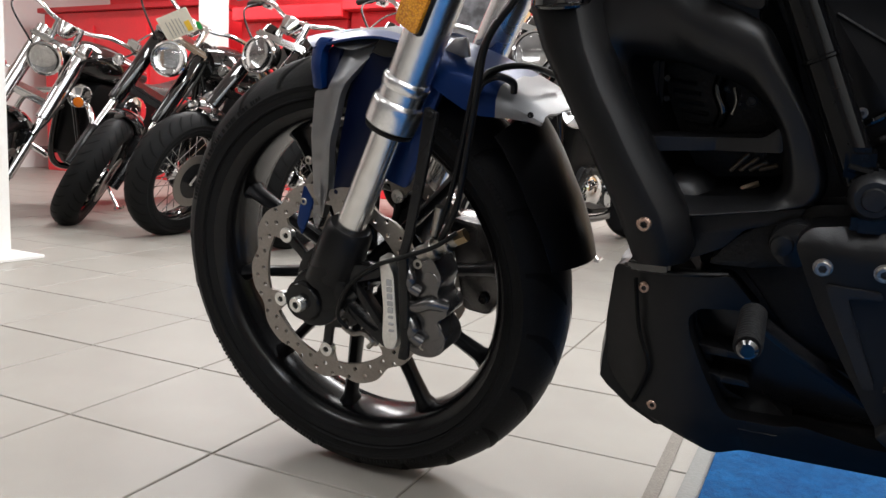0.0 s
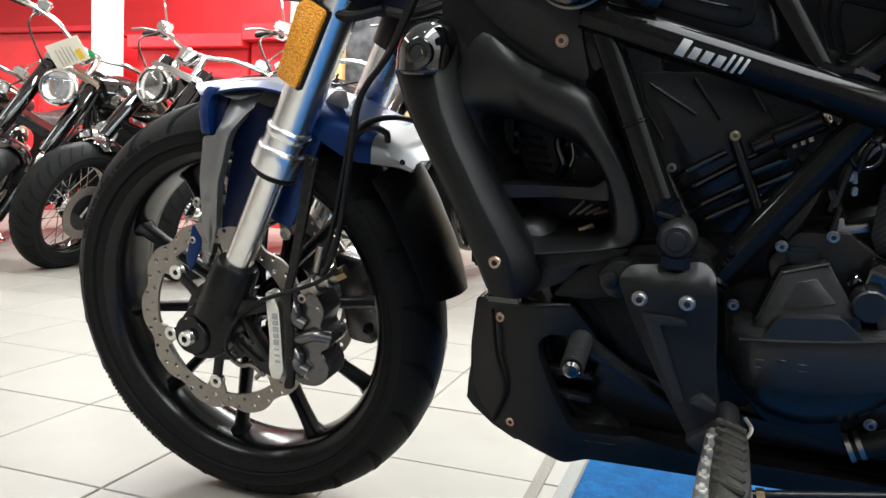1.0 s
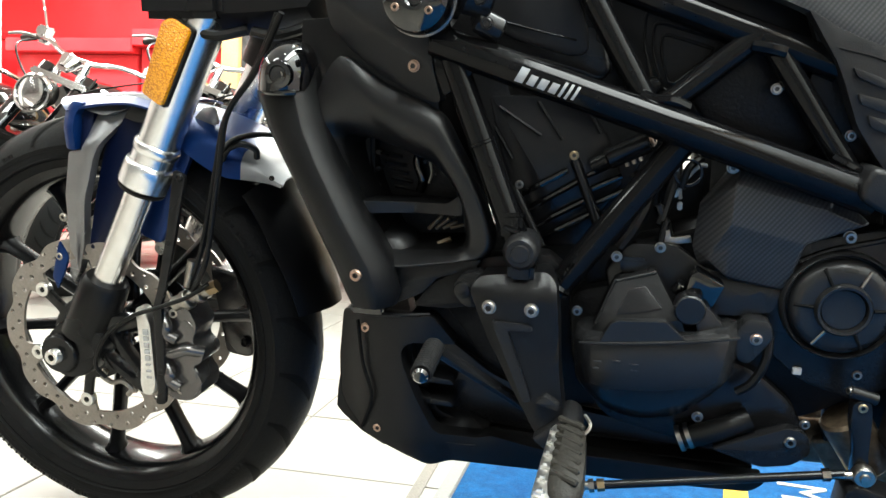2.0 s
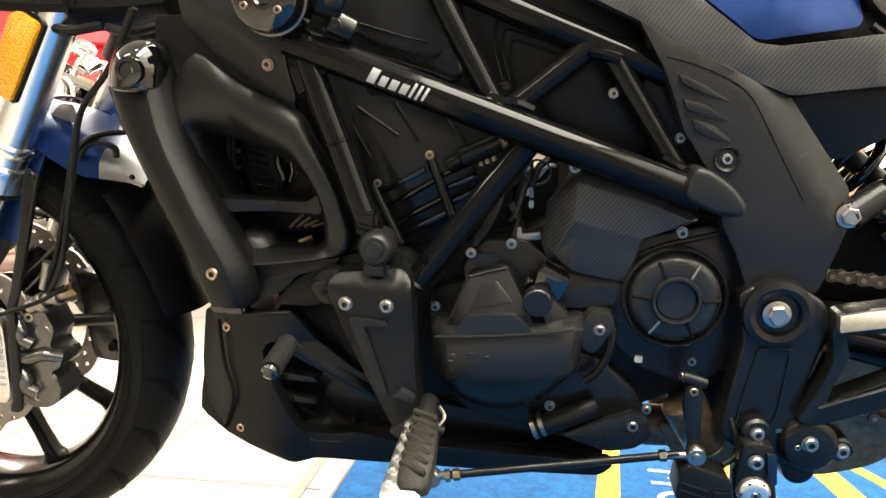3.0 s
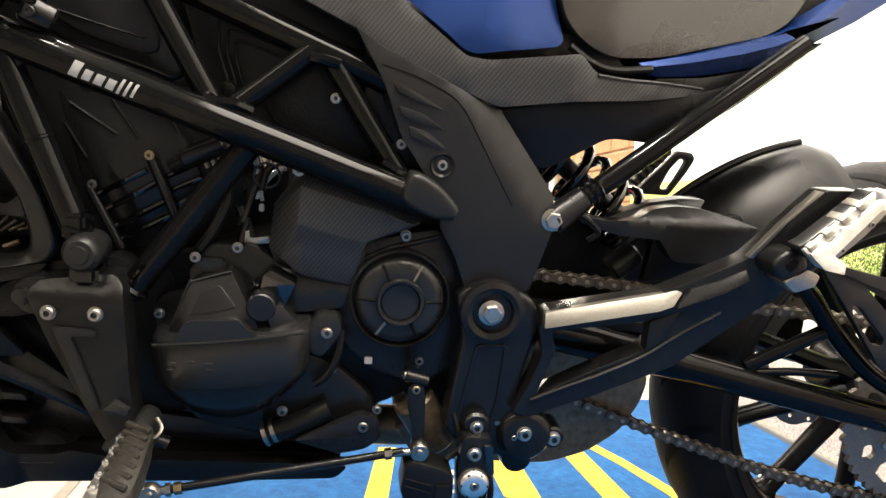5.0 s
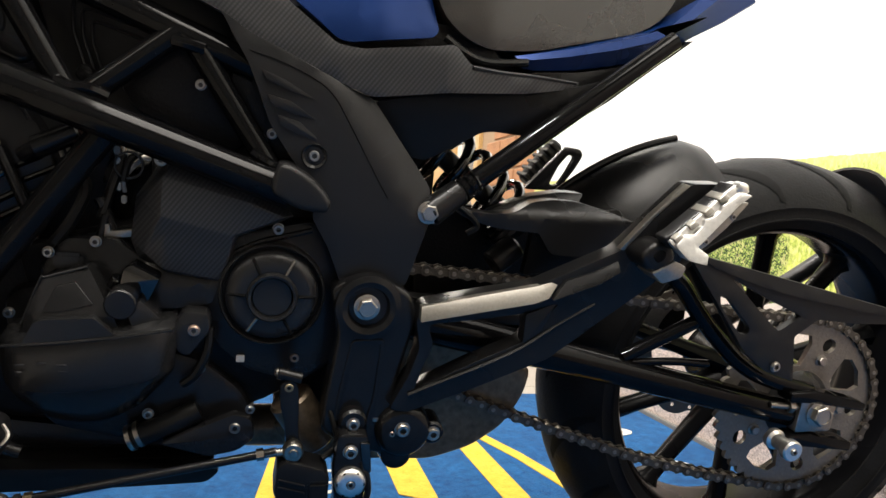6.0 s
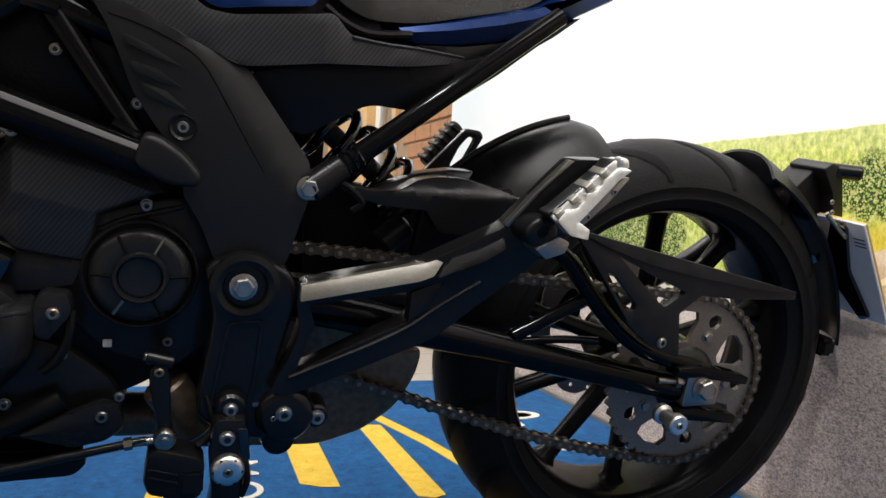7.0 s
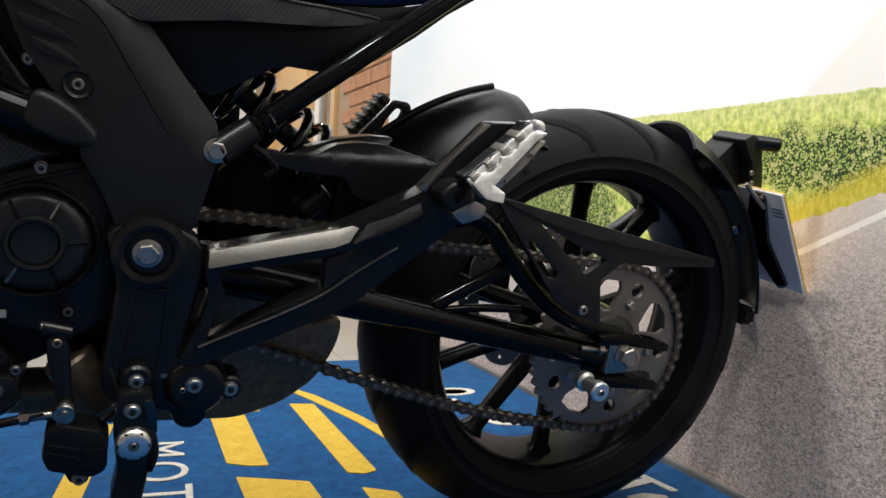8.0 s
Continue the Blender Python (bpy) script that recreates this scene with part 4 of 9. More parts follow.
for k, (w, h) in enumerate(((0.007, 0.008), (0.007, 0.006), (0.007, 0.007), (0.007, 0.006), (0.007, 0.007), (0.007, 0.003), (0.007, 0.003), (0.007, 0.003))):
    z = 0.335 - k * 0.0088
    part("mark", block(0.111, 0.111 + w, -0.1222, -0.1195, z - h / 2, z + h / 2, 0.0005, 1), M["white_print"], plate)
part("hose_guard", panel([(0.174, 0.545), (0.190, 0.538), (0.170, 0.462), (0.151, 0.394), (0.144, 0.376), (0.141, 0.262), (0.138, 0.240), (0.124, 0.240), (0.129, 0.258), (0.132, 0.372), (0.141, 0.398), (0.159, 0.470)], -0.127, -0.121, r=0.005, bev=0.0015), M["satin"], fork, "flat black steel bracket")
part("banjo", join(rod((0.152, -0.112, 0.372), (0.206, -0.108, 0.398), 0.0095, 0.0075, 14, 0.002), rod((0.168, -0.113, 0.378), (0.176, -0.113, 0.383), 0.0125, n=16, bev=0.001), rod((0.186, -0.111, 0.388), (0.192, -0.111, 0.391), 0.0115, n=16, bev=0.001)), M["steel"], cal, "banjo bolt with copper washers")
part("banjo_nut", rod((0.200, -0.109, 0.395), (0.212, -0.108, 0.401), 0.0085, n=6), M["brass"], cal, "brass hex fitting")
# right caliper, seen between the spokes
calr = part("brake_caliper", panel([(0.105, 0.375), (0.168, 0.366), (0.192, 0.335), (0.190, 0.27), (0.165, 0.235), (0.125, 0.240)], 0.055, 0.105, r=0.010, bev=0.006, seg=2), M["caliper"], fork, "smoke grey four piston brake caliper")
bolt(calr, 0.160, 0.052, 0.262, 0.008, "engine_black")

# --- hoses and sensor cables by the fork
for pts, r in (
    ([(0.330, -0.150, 0.720), (0.290, -0.135, 0.660), (0.258, -0.130, 0.624), (0.246, -0.130, 0.600), (0.238, -0.130, 0.560), (0.228, -0.129, 0.514), (0.214, -0.128, 0.450), (0.200, -0.124, 0.418), (0.184, -0.118, 0.394)], 0.0036),
    ([(0.318, -0.135, 0.720), (0.282, -0.120, 0.662), (0.250, -0.118, 0.622), (0.236, -0.117, 0.595), (0.226, -0.117, 0.555), (0.212, -0.116, 0.500), (0.194, -0.113, 0.440), (0.174, -0.112, 0.394)], 0.0032),
    ([(0.205, -0.118, 0.405), (0.180, -0.125, 0.388), (0.140, -0.128, 0.372), (0.100, -0.128, 0.356), (0.060, -0.128, 0.325), (0.040, -0.125, 0.285), (0.048, -0.118, 0.265)], 0.0028),
    ([(0.228, -0.117, 0.562), (0.240, -0.095, 0.580), (0.264, -0.050, 0.582), (0.275, 0.05, 0.560)], 0.0035),
):
    part("brake_hose", tube(pts, r, 10), M["hose"], fork)
part("hose_sleeve", rod((0.183, -0.113, 0.432), (0.173, -0.112, 0.398), 0.006, 0.005, 12), M["steel"], fork, "crimped steel hose end")
part("sensor_clip", tube([(0.036, -0.11, 0.262), (0.052, -0.112, 0.256), (0.066, -0.110, 0.258), (0.078, -0.108, 0.248), (0.070, -0.106, 0.238)], 0.0035, 8), M["steel"], fork, "bent wire clip for the wheel sensor")
for x, z in ((0.066, 0.262), (0.080, 0.246)):
    bolt(fork, x, -0.105, z, 0.0055, "steel")
bolt(fork, 0.182, -0.126, 0.536, 0.006, "engine_black", "socket", (0, -1, 0.1))

# --- amber reflector on the fork
refl = part("reflector", panel([(0.147, 0.634), (0.171, 0.618), (0.214, 0.702), (0.192, 0.716), (0.180, 0.712)], -0.137, -0.131, r=0.005, bev=0.0015), M["reflector"], bike, "amber plastic side reflector")
part("reflector_backing", panel([(0.145, 0.634), (0.172, 0.615), (0.217, 0.702), (0.192, 0.719), (0.178, 0.713)], -0.1305, -0.124, r=0.005, bev=0.001), M["satin"], refl)

# --- front mudguard
def arc_sheet(a0, a1, r_of, half_of, drop, n=14, thick=0.003):
    secs = []
    for i in range(n + 1):
        t = i / n
        a = radians(a0 + (a1 - a0) * t)
        r, h = r_of(t), half_of(t)
        row = []
        for k in range(13):
            u = -1 + 2 * k / 12
            rr = r - drop * abs(u) ** 2.6
            row.append((rr * math.cos(a), h * u, 0.300 + rr * math.sin(a)))
        secs.append(row)
    return sheet(secs, thick)


def guard_shell():
    """The front shell: a low crown over the tyre with a swept-back front edge."""
    rows = []
    for i in range(13):
        v = i / 12
        row = []
        for k in range(17):
            u = -1 + 2 * k / 16
            xf = -0.056 + 0.058 * abs(u) ** 1.6
            x = xf + (0.128 - xf) * v
            crown = 0.613 + 0.014 * math.sin(math.pi * (0.16 + 0.62 * v)) - 0.016 * max(0.0, v - 0.7)
            row.append((x, 0.084 * u, crown - 0.013 * abs(u) ** 2.2 + 0.007 * v * abs(u)))
        rows.append(row)
    return sheet(rows, 0.003)


def wing_rows(a, b):
    # x, heights at the crown, the inner shoulder, the shoulder and the lower edge
    rows = ((0.112, 0.622, 0.618, 0.602, 0.590), (0.140, 0.613, 0.609, 0.597, 0.576), (0.160, 0.608, 0.605, 0.591, 0.564), (0.180, 0.599, 0.595, 0.587, 0.550), (0.200, 0.587, 0.583, 0.579, 0.538), (0.220, 0.577, 0.573, 0.570, 0.531),
            (0.238, 0.568, 0.565, 0.560, 0.530), (0.256, 0.557, 0.555, 0.550, 0.529), (0.276, 0.542, 0.541, 0.537, 0.527), (0.290, 0.530, 0.529, 0.528, 0.523))
    out = []
    for x, zc, zs, zm, zb in rows[a:b]:
        half = [(0.0, zc), (0.030, zs), (0.052, (zs + zm) / 2 + 0.003), (0.068, zm + 0.002), (0.076, zm - 0.004), (0.082, zm - 0.4 * (zm - zb)), (0.085, zb)]
        out.append([(x, -y, z) for y, z in reversed(half)] + [(x, y, z) for y, z in half[1:]])
    return out


guard = part("front_mudguard", guard_shell(), M["blue"], bike, "satin blue and silver front mudguard", 50)
part("rear_wing", sheet(wing_rows(0, 7), 0.003), M["blue"], guard, "satin blue rear wing of the mudguard", 50)
# silver on the tip paints the pale highlight of the blue wing
part("wing_tip", sheet(wing_rows(6, 10), 0.003), M["silver_paint"], guard, "rear wing tip in silver that stands for its pale highlight", 50)
part("wing_tab", panel([(0.161, 0.600), (0.176, 0.614), (0.190, 0.614), (0.193, 0.592), (0.178, 0.592)], -0.052, -0.046, r=0.004, bev=0.001), M["silver_paint"], guard)
part("wing_ring", tube([(0.216, -0.086, 0.554), (0.228, -0.092, 0.568), (0.244, -0.090, 0.574), (0.257, -0.080, 0.567), (0.256, -0.074, 0.556)], 0.0042, 10), M["satin"], guard, "black cable guide")
part("side_blade", panel([(0.034, 0.608), (0.059, 0.604), (0.082, 0.612), (0.094, 0.616), (0.079, 0.601), (0.066, 0.586), (0.054, 0.569), (0.044, 0.551), (0.036, 0.526), (0.022, 0.488), (0.004, 0.430), (-0.012, 0.395), (-0.028, 0.372), (-0.034, 0.384), (-0.022, 0.424), (-0.007, 0.496), (0.003, 0.556), (0.027, 0.558), (0.033, 0.576)], -0.093, -0.080, r=0.005, bev=0.003, cell=0.012, dy=lambda x, z: 0.7 * max(0, z - 0.565) + 0.25 * max(0, 0.50 - z) + 0.3 * abs(x - (0.026 + 0.33 * (z - 0.52))) - 0.005), M["silver_paint"], guard, "satin silver grey mudguard blade")
part("side_scoop", panel([(-0.002, 0.606), (0.012, 0.619), (0.027, 0.616), (0.017, 0.603), (0.018, 0.558), (0.003, 0.560)], -0.094, -0.080, r=0.003, bev=0.002, cell=0.012, dy=lambda x, z: 0.40 * max(0, z - 0.585) + 0.5 * max(0, 0.010 - x)), M["blue"], guard, "satin blue scoop edge")
part("scoop_wall", panel([(0.018, 0.604), (0.027, 0.610), (0.036, 0.608), (0.032, 0.575), (0.027, 0.559), (0.019, 0.559)], -0.086, -0.078, r=0.002, bev=0.001, dy=lambda x, z: 0.35 * max(0, z - 0.57)), M["blue_shaded"], guard)
# silver paints the shoulder's pale highlight from above
part("shoulder", panel([(0.012, 0.612), (0.034, 0.606), (0.059, 0.602), (0.082, 0.610), (0.094, 0.616), (0.110, 0.615), (0.122, 0.621), (0.100, 0.628), (0.050, 0.627), (0.016, 0.622)], -0.085, -0.066, r=0.004, bev=0.003, cell=0.012, dy=lambda x, z: 1.5 * max(0, z - 0.603)), M["silver_paint"], guard, "mudguard shoulder in silver that stands for its pale highlight")
part("inner_skirt", panel([(0.112, 0.600), (0.158, 0.574), (0.170, 0.556), (0.152, 0.520), (0.134, 0.470), (0.118, 0.440), (0.090, 0.450), (0.100, 0.540)], -0.078, -0.070, r=0.006, bev=0.002), M["blue"], guard, "satin blue inner skirt of the mudguard")
part("blade_cavity", panel([(0.062, 0.590), (0.094, 0.612), (0.118, 0.610), (0.118, 0.596), (0.100, 0.545), (0.082, 0.505), (0.066, 0.455), (0.006, 0.420), (0.026, 0.500), (0.044, 0.558)], -0.074, -0.064, r=0.006, bev=0.002, dy=lambda x, z: 0.10 * max(0, z - 0.56)), M["blue_shaded"], guard, "inner face of the mudguard in blue darkened for shade")
part("cavity_roof", panel([(0.080, 0.600), (0.095, 0.617), (0.122, 0.606), (0.120, 0.594), (0.098, 0.594)], -0.080, -0.072, r=0.004, bev=0.002), M["satin"], guard, "black inner edge of the mudguard")
# near-black button painted as the small shaded hole
bolt(guard, 0.278, -0.0815, 0.533, 0.0035, "dark_hole", "button")
part("blue_tip", panel([(-0.020, 0.440), (-0.008, 0.418), (-0.016, 0.398), (-0.030, 0.372), (-0.036, 0.390)], -0.0955, -0.0925, r=0.004, bev=0.001), M["blue"], guard, "blue painted blade tip")
for x, z in ((-0.010, 0.471), (-0.022, 0.418)):
    bolt(guard, x, -0.0935, z, 0.0058, "bolt", "button")
flap = part("rear_flap", arc_sheet(42, 9.5, lambda t: 0.343 - 0.010 * min(1.0, 2.2 * t), lambda t: 0.066 - 0.012 * t ** 3, 0.034, 16), M["plastic"], guard, "matt black plastic mudguard extension")
bolt(flap, 0.262, -0.058, 0.524, 0.004, "engine_black", "button", (0.3, -1, 0.4))

# --- radiator cowl, left and right
def cowl_strip():
    # z, x of the front edge, x of the rear edge, depth of the outer face
    rows = ((0.424, 0.418, 0.464, 0.213), (0.440, 0.414, 0.470, 0.222), (0.470, 0.402, 0.463, 0.224), (0.520, 0.377, 0.433, 0.222), (0.575, 0.346, 0.403, 0.214), (0.605, 0.328, 0.390, 0.208), (0.640, 0.314, 0.381, 0.202), (0.668, 0.318, 0.378, 0.194))
    secs = []
    for z, xa, xb, y in rows:
        w = xb - xa
        secs.append([(xa - 0.012, -0.10, z), (xa - 0.006, -y + 0.050, z), (xa + 0.001, -y + 0.024, z), (xa + 0.08 * w, -y + 0.010, z), (xa + 0.22 * w, -y + 0.003, z), (xa + 0.5 * w, -y, z),
                     (xb - 0.29 * w, -y + 0.0006, z), (xb - 0.26 * w, -y + 0.0018, z), (xb, -y + 0.016, z), (xb + 0.002, -y + 0.026, z), (xb - 0.004, -y + 0.06, z)])
    return loft(secs)


cowl = part("radiator_cowl", cowl_strip(), M["plastic"], bike, "matt black plastic radiator cowl")
part("radiator_cowl", mirrored(cowl_strip()), M["plastic"], bike, "matt black plastic radiator cowl")
cap_secs = []
for i in range(9):
    t = i / 8
    z = 0.642 + 0.052 * t
    k = math.sqrt(max(0.0, 1 - max(0, (t - 0.25) / 0.75) ** 2.2))
    cx = 0.346 + 0.006 * t
    cap_secs.append([(cx + (0.031 * k + 0.001) * math.cos(b), -0.165 + (0.046 * k + 0.002) * math.sin(b), z) for b in [2 * math.pi * j / 24 for j in range(24)]])
capg = part("cowl_cap", loft(cap_secs), M["gloss_black"], cowl, "gloss black cap with a recessed bolt")
part("bolt_recess", at_left(spun([(0.009, 0.004), (0.0135, 0.003), (0.014, -0.004), (0.009, -0.004), (0.009, 0.004)], 24), 0.352, -0.209, 0.658), M["gloss_black"], capg)
bolt(cowl, 0.352, -0.207, 0.658, 0.0062, "bolt")
part("cap_groove", tube([(0.322, -0.190, 0.645), (0.334, -0.205, 0.641), (0.352, -0.2115, 0.640), (0.368, -0.206, 0.641)], 0.0028, 8), M["gloss_black"], capg)
bolt(cowl, 0.434, -0.222, 0.463, 0.0072, "copper", "socket")

inner = [(0.392, 0.663), (0.403, 0.676), (0.411, 0.678), (0.451, 0.650), (0.497, 0.630), (0.514, 0.620), (0.524, 0.601), (0.539, 0.574), (0.555, 0.543), (0.568, 0.503), (0.567, 0.488), (0.557, 0.478), (0.506, 0.470), (0.460, 0.463), (0.446, 0.470), (0.418, 0.510), (0.396, 0.550), (0.378, 0.584), (0.374, 0.609), (0.380, 0.640)]
mouth = [(0.399, 0.600), (0.430, 0.597), (0.460, 0.588), (0.500, 0.573), (0.516, 0.556), (0.528, 0.536), (0.532, 0.512), (0.535, 0.490), (0.523, 0.481), (0.460, 0.477), (0.446, 0.480), (0.428, 0.510), (0.408, 0.559)]


def ray_out(poly, c, a):
    """Distance from c to the outline in direction a (radians)."""
    d, best = Vector((math.cos(a), math.sin(a))), 0.0
    for k in range(len(poly)):
        p, q = Vector(poly[k - 1][:2]) - c, Vector(poly[k][:2]) - c
        e = q - p
        den = d.x * e.y - d.y * e.x
        if abs(den) < 1e-9:
            continue
        u = (d.y * p.x - d.x * p.y) / den
        r = (p + e * u).dot(d)
        if -1e-6 <= u <= 1 + 1e-6 and r > best:
            best = r
    return best


def scoop(outer_line, inner_line, centre, n=120, m=22):
    """A smooth moulded surround between an outline and its mouth: a full rounded brow above, a flat flank behind, a lipped sill below and a plain wall in front."""
    c, secs = Vector(centre), []
    o, w = rounded(outer_line, 0.010, 3), rounded(inner_line, 0.012, 3)
    for k in range(m + 1):
        s = k / m
        row = []
        for i in range(n):
            a = 2 * math.pi * i / n
            ro, ri = ray_out(o, c, a), ray_out(w, c, a)
            r = ro + (ri - ro) * s
            x, z = c.x + r * math.cos(a), c.y + r * math.sin(a)
            up, down = max(0.0, math.sin(a)) ** 1.3, max(0.0, -math.sin(a)) ** 2
            front, rear = 0.6 * max(0.0, -math.cos(a)) ** 2, max(0.0, math.cos(a)) ** 1.5
            e = max(0.0, 1 - s / 0.22) ** 2
            f = max(0.0, (s - 0.66) / 0.34) ** 2
            shapes = ((up, -0.180 - 0.011 * (1 - ((s - 0.44) / 0.44) ** 2)),
                      (down, -0.196 + 0.006 * e + 0.030 * s ** 1.4),
                      (front, -0.190 + 0.030 * s),
                      (rear, -0.190 + 0.007 * e + 0.024 * f))
            total = sum(q for q, _ in shapes)
            y = sum(q * v for q, v in shapes) / total
            row.append((x, y, z))
        secs.append(row)
    back = [[(p[0], p[1] + 0.012, p[2]) for p in r] for r in reversed(secs)]
    return loft([back[-1]] + secs + [back[0]], True, False)


inner_cowl = part("air_duct", scoop(inner, mouth, (0.478, 0.535)), M["duct"], cowl, "satin black air duct with a two slot opening", 60)
part("duct_filler", panel([(0.362, 0.712), (0.430, 0.716), (0.504, 0.648), (0.506, 0.618), (0.440, 0.636), (0.392, 0.650), (0.380, 0.596), (0.366, 0.620), (0.360, 0.655)], -0.172, -0.158, r=0.004, bev=0.003), M["plastic"], inner_cowl, "matt black inner cowl panel")
part("duct_foot", panel([(0.446, 0.472), (0.460, 0.466), (0.556, 0.478), (0.548, 0.466), (0.510, 0.456), (0.494, 0.438), (0.464, 0.424), (0.452, 0.440)], -0.186, -0.150, r=0.004, bev=0.003, seg=2), M["plastic"], inner_cowl)
part("duct_back", panel([(0.400, 0.598), (0.510, 0.592), (0.548, 0.540), (0.548, 0.476), (0.440, 0.466), (0.410, 0.530)], -0.116, -0.110, r=0.008, bev=0.001), M["engine_dark"], inner_cowl)
# tapered walls of the mouth, its bar and what stands behind
lo = rounded(mouth, 0.012, 3)
cxm, czm = 0.478, 0.535
secs = []
for k, (s, y) in enumerate(((1.0, -0.163), (0.97, -0.155), (0.92, -0.142), (0.87, -0.128), (0.84, -0.114))):
    secs.append([(cxm + (p[0] - cxm) * s + 0.010 * k / 4, y, czm + (p[1] - czm) * s) for p in lo])
bmw = loft(secs, True, False)
bmesh.ops.solidify(bmw, geom=bmw.faces, thickness=0.002)
part("duct_mouth", bmw, M["duct"], inner_cowl)
part("duct_bar", panel([(0.421, 0.530), (0.470, 0.529), (0.516, 0.531), (0.529, 0.541), (0.533, 0.520), (0.480, 0.518), (0.426, 0.517)], -0.176, -0.140, r=0.004, bev=0.004, seg=3, cell=0.012, dy=lambda x, z: 0.014 * max(0.0, 1 - abs(x - 0.478) / 0.05)), M["duct"], inner_cowl, "satin black bar across the duct")
for k in range(5):
    part("grille_bar", rod((0.428 + 0.004 * k, -0.118, 0.574 - 0.009 * k), (0.452 + 0.004 * k, -0.118, 0.570 - 0.009 * k), 0.0022, n=6), M["engine_black"], inner_cowl)
for x, z, r in ((0.478, 0.566, 0.004), (0.500, 0.556, 0.005), (0.490, 0.553, 0.003)):
    bolt(inner_cowl, x, -0.118, z, r, "engine_black", "button")
part("duct_hose", tube([(0.476, -0.122, 0.585), (0.472, -0.128, 0.566), (0.478, -0.128, 0.548), (0.474, -0.124, 0.535)], 0.005, 10), M["gloss_black"], inner_cowl)
core = part("radiator", block(0.380, 0.425, -0.135, 0.135, 0.430, 0.680, 0.004), M["engine_dark"], bike, "black finned radiator behind the cowl")
for k in range(12):
    part("fin", rod((0.428, -0.13, 0.45 + 0.018 * k), (0.428, 0.13, 0.45 + 0.018 * k), 0.003, n=6), M["engine_black"], core)
part("duct_elbow", at_left(spun([(0, 0.020), (0.010, 0.019), (0.022, 0.014), (0.031, 0.005), (0.036, -0.010), (0.036, -0.03), (0, -0.03)], 28), 0.448, -0.150, 0.462), M["duct"], inner_cowl)
for k in range(4):
    part("header_bolt", rod((0.489 + 0.008 * k, -0.146, 0.497 + 0.001 * k), (0.504 + 0.008 * k, -0.142, 0.513 - 0.003 * k), 0.0020, n=10, bev=0.001), M["exhaust"], inner_cowl, "gold tinted header bolt")
part("header_nut", rod((0.500, -0.146, 0.482), (0.514, -0.144, 0.488), 0.0030, n=6), M["exhaust"], inner_cowl)
# thin bright sliver, added for the white bits inside the duct mouth
part("duct_wire", tube([(0.486, -0.128, 0.568), (0.489, -0.132, 0.556), (0.486, -0.132, 0.545)], 0.0016, 6), M["alu"], inner_cowl, "thin bright sliver behind the duct")
part("duct_clip", block(0.506, 0.516, -0.126, -0.116, 0.506, 0.522, 0.002), M["satin"], inner_cowl)
shield = part("side_shield", panel([(0.392, 0.760), (0.470, 0.760), (0.500, 0.700), (0.506, 0.662), (0.511, 0.631), (0.490, 0.636), (0.450, 0.656), (0.416, 0.682), (0.396, 0.705)], -0.198, -0.172, r=0.010, bev=0.006, seg=3, cell=0.010,
                                        dy=lambda x, z: 0.60 * max(0.0, 0.026 - ((z - 0.631) * 0.832 + (x - 0.511) * 0.555)) + 0.12 * max(0, z - 0.70)), M["grey_plastic"], cowl, "charcoal plastic side shield")
bolt(shield, 0.486, -0.196, 0.668, 0.006, "copper")


# --- headstock and lamp unit above the fork
head = part("headstock", join(
    block(0.150, 0.250, -0.135, 0.135, 0.715, 0.745, 0.008),
    rod((0.24, 0, 0.66), (0.33, 0, 0.84), 0.035, n=24)), M["satin"], bike, "black triple clamp and steering head")
part("lamp_housing", loft([[(x, y * s, z) for y, z in ((-0.12, zb + 0.02), (-0.10, zb + 0.004), (-0.05, zb), (0.05, zb), (0.10, zb + 0.004), (0.12, zb + 0.02), (0.12, 0.80), (0.0, 0.83), (-0.12, 0.80))]
                                      for x, s, zb in ((0.165, 0.8, 0.725), (0.185, 1.0, 0.708), (0.23, 1.04, 0.700), (0.30, 1.04, 0.703), (0.345, 1.0, 0.708), (0.365, 0.9, 0.735))]), M["plastic"], head, "matt black lower lamp housing")
for pts in ([(0.20, -0.11, 0.705), (0.235, -0.12, 0.697), (0.27, -0.11, 0.704)], [(0.28, -0.115, 0.702), (0.31, -0.12, 0.698), (0.345, -0.11, 0.708)]):
    part("cable_loop", tube(pts, 0.006, 8), M["hose"], head)

# --- trellis frame: each tube a part
frame_body = part("main_frame", join(rod((0.300, -0.06, 0.740), (0.300, 0.06, 0.740), 0.03, n=20)), M["tube_black"], bike, "black powder coated trellis frame")


def frame_tube(a, b, r, both=True, name="frame_tube"):
    part(name, rod(a, b, r, n=22), M["tube_black"], frame_body)
    if both:
        part(name, rod((a[0], -a[1], a[2]), (b[0], -b[1], b[2]), r, n=14), M["tube_black"], frame_body)


frame_tube((0.505, -0.190, 0.692), (0.905, -0.190, 0.560), 0.0165)
frame_tube((0.520, -0.186, 0.680), (0.590, -0.196, 0.505), 0.0135)
frame_tube((0.742, -0.182, 0.606), (0.630, -0.186, 0.452), 0.0135)
frame_tube((0.622, -0.166, 0.780), (0.706, -0.178, 0.636), 0.0115)
frame_tube((0.722, -0.172, 0.634), (0.800, -0.160, 0.700), 0.0115)
frame_tube((0.640, -0.150, 0.757), (0.870, -0.160, 0.672), 0.0145)
frame_tube((0.815, -0.162, 0.686), (0.885, -0.172, 0.582), 0.0115)
frame_tube((0.505, -0.186, 0.688), (0.420, -0.070, 0.790), 0.016)
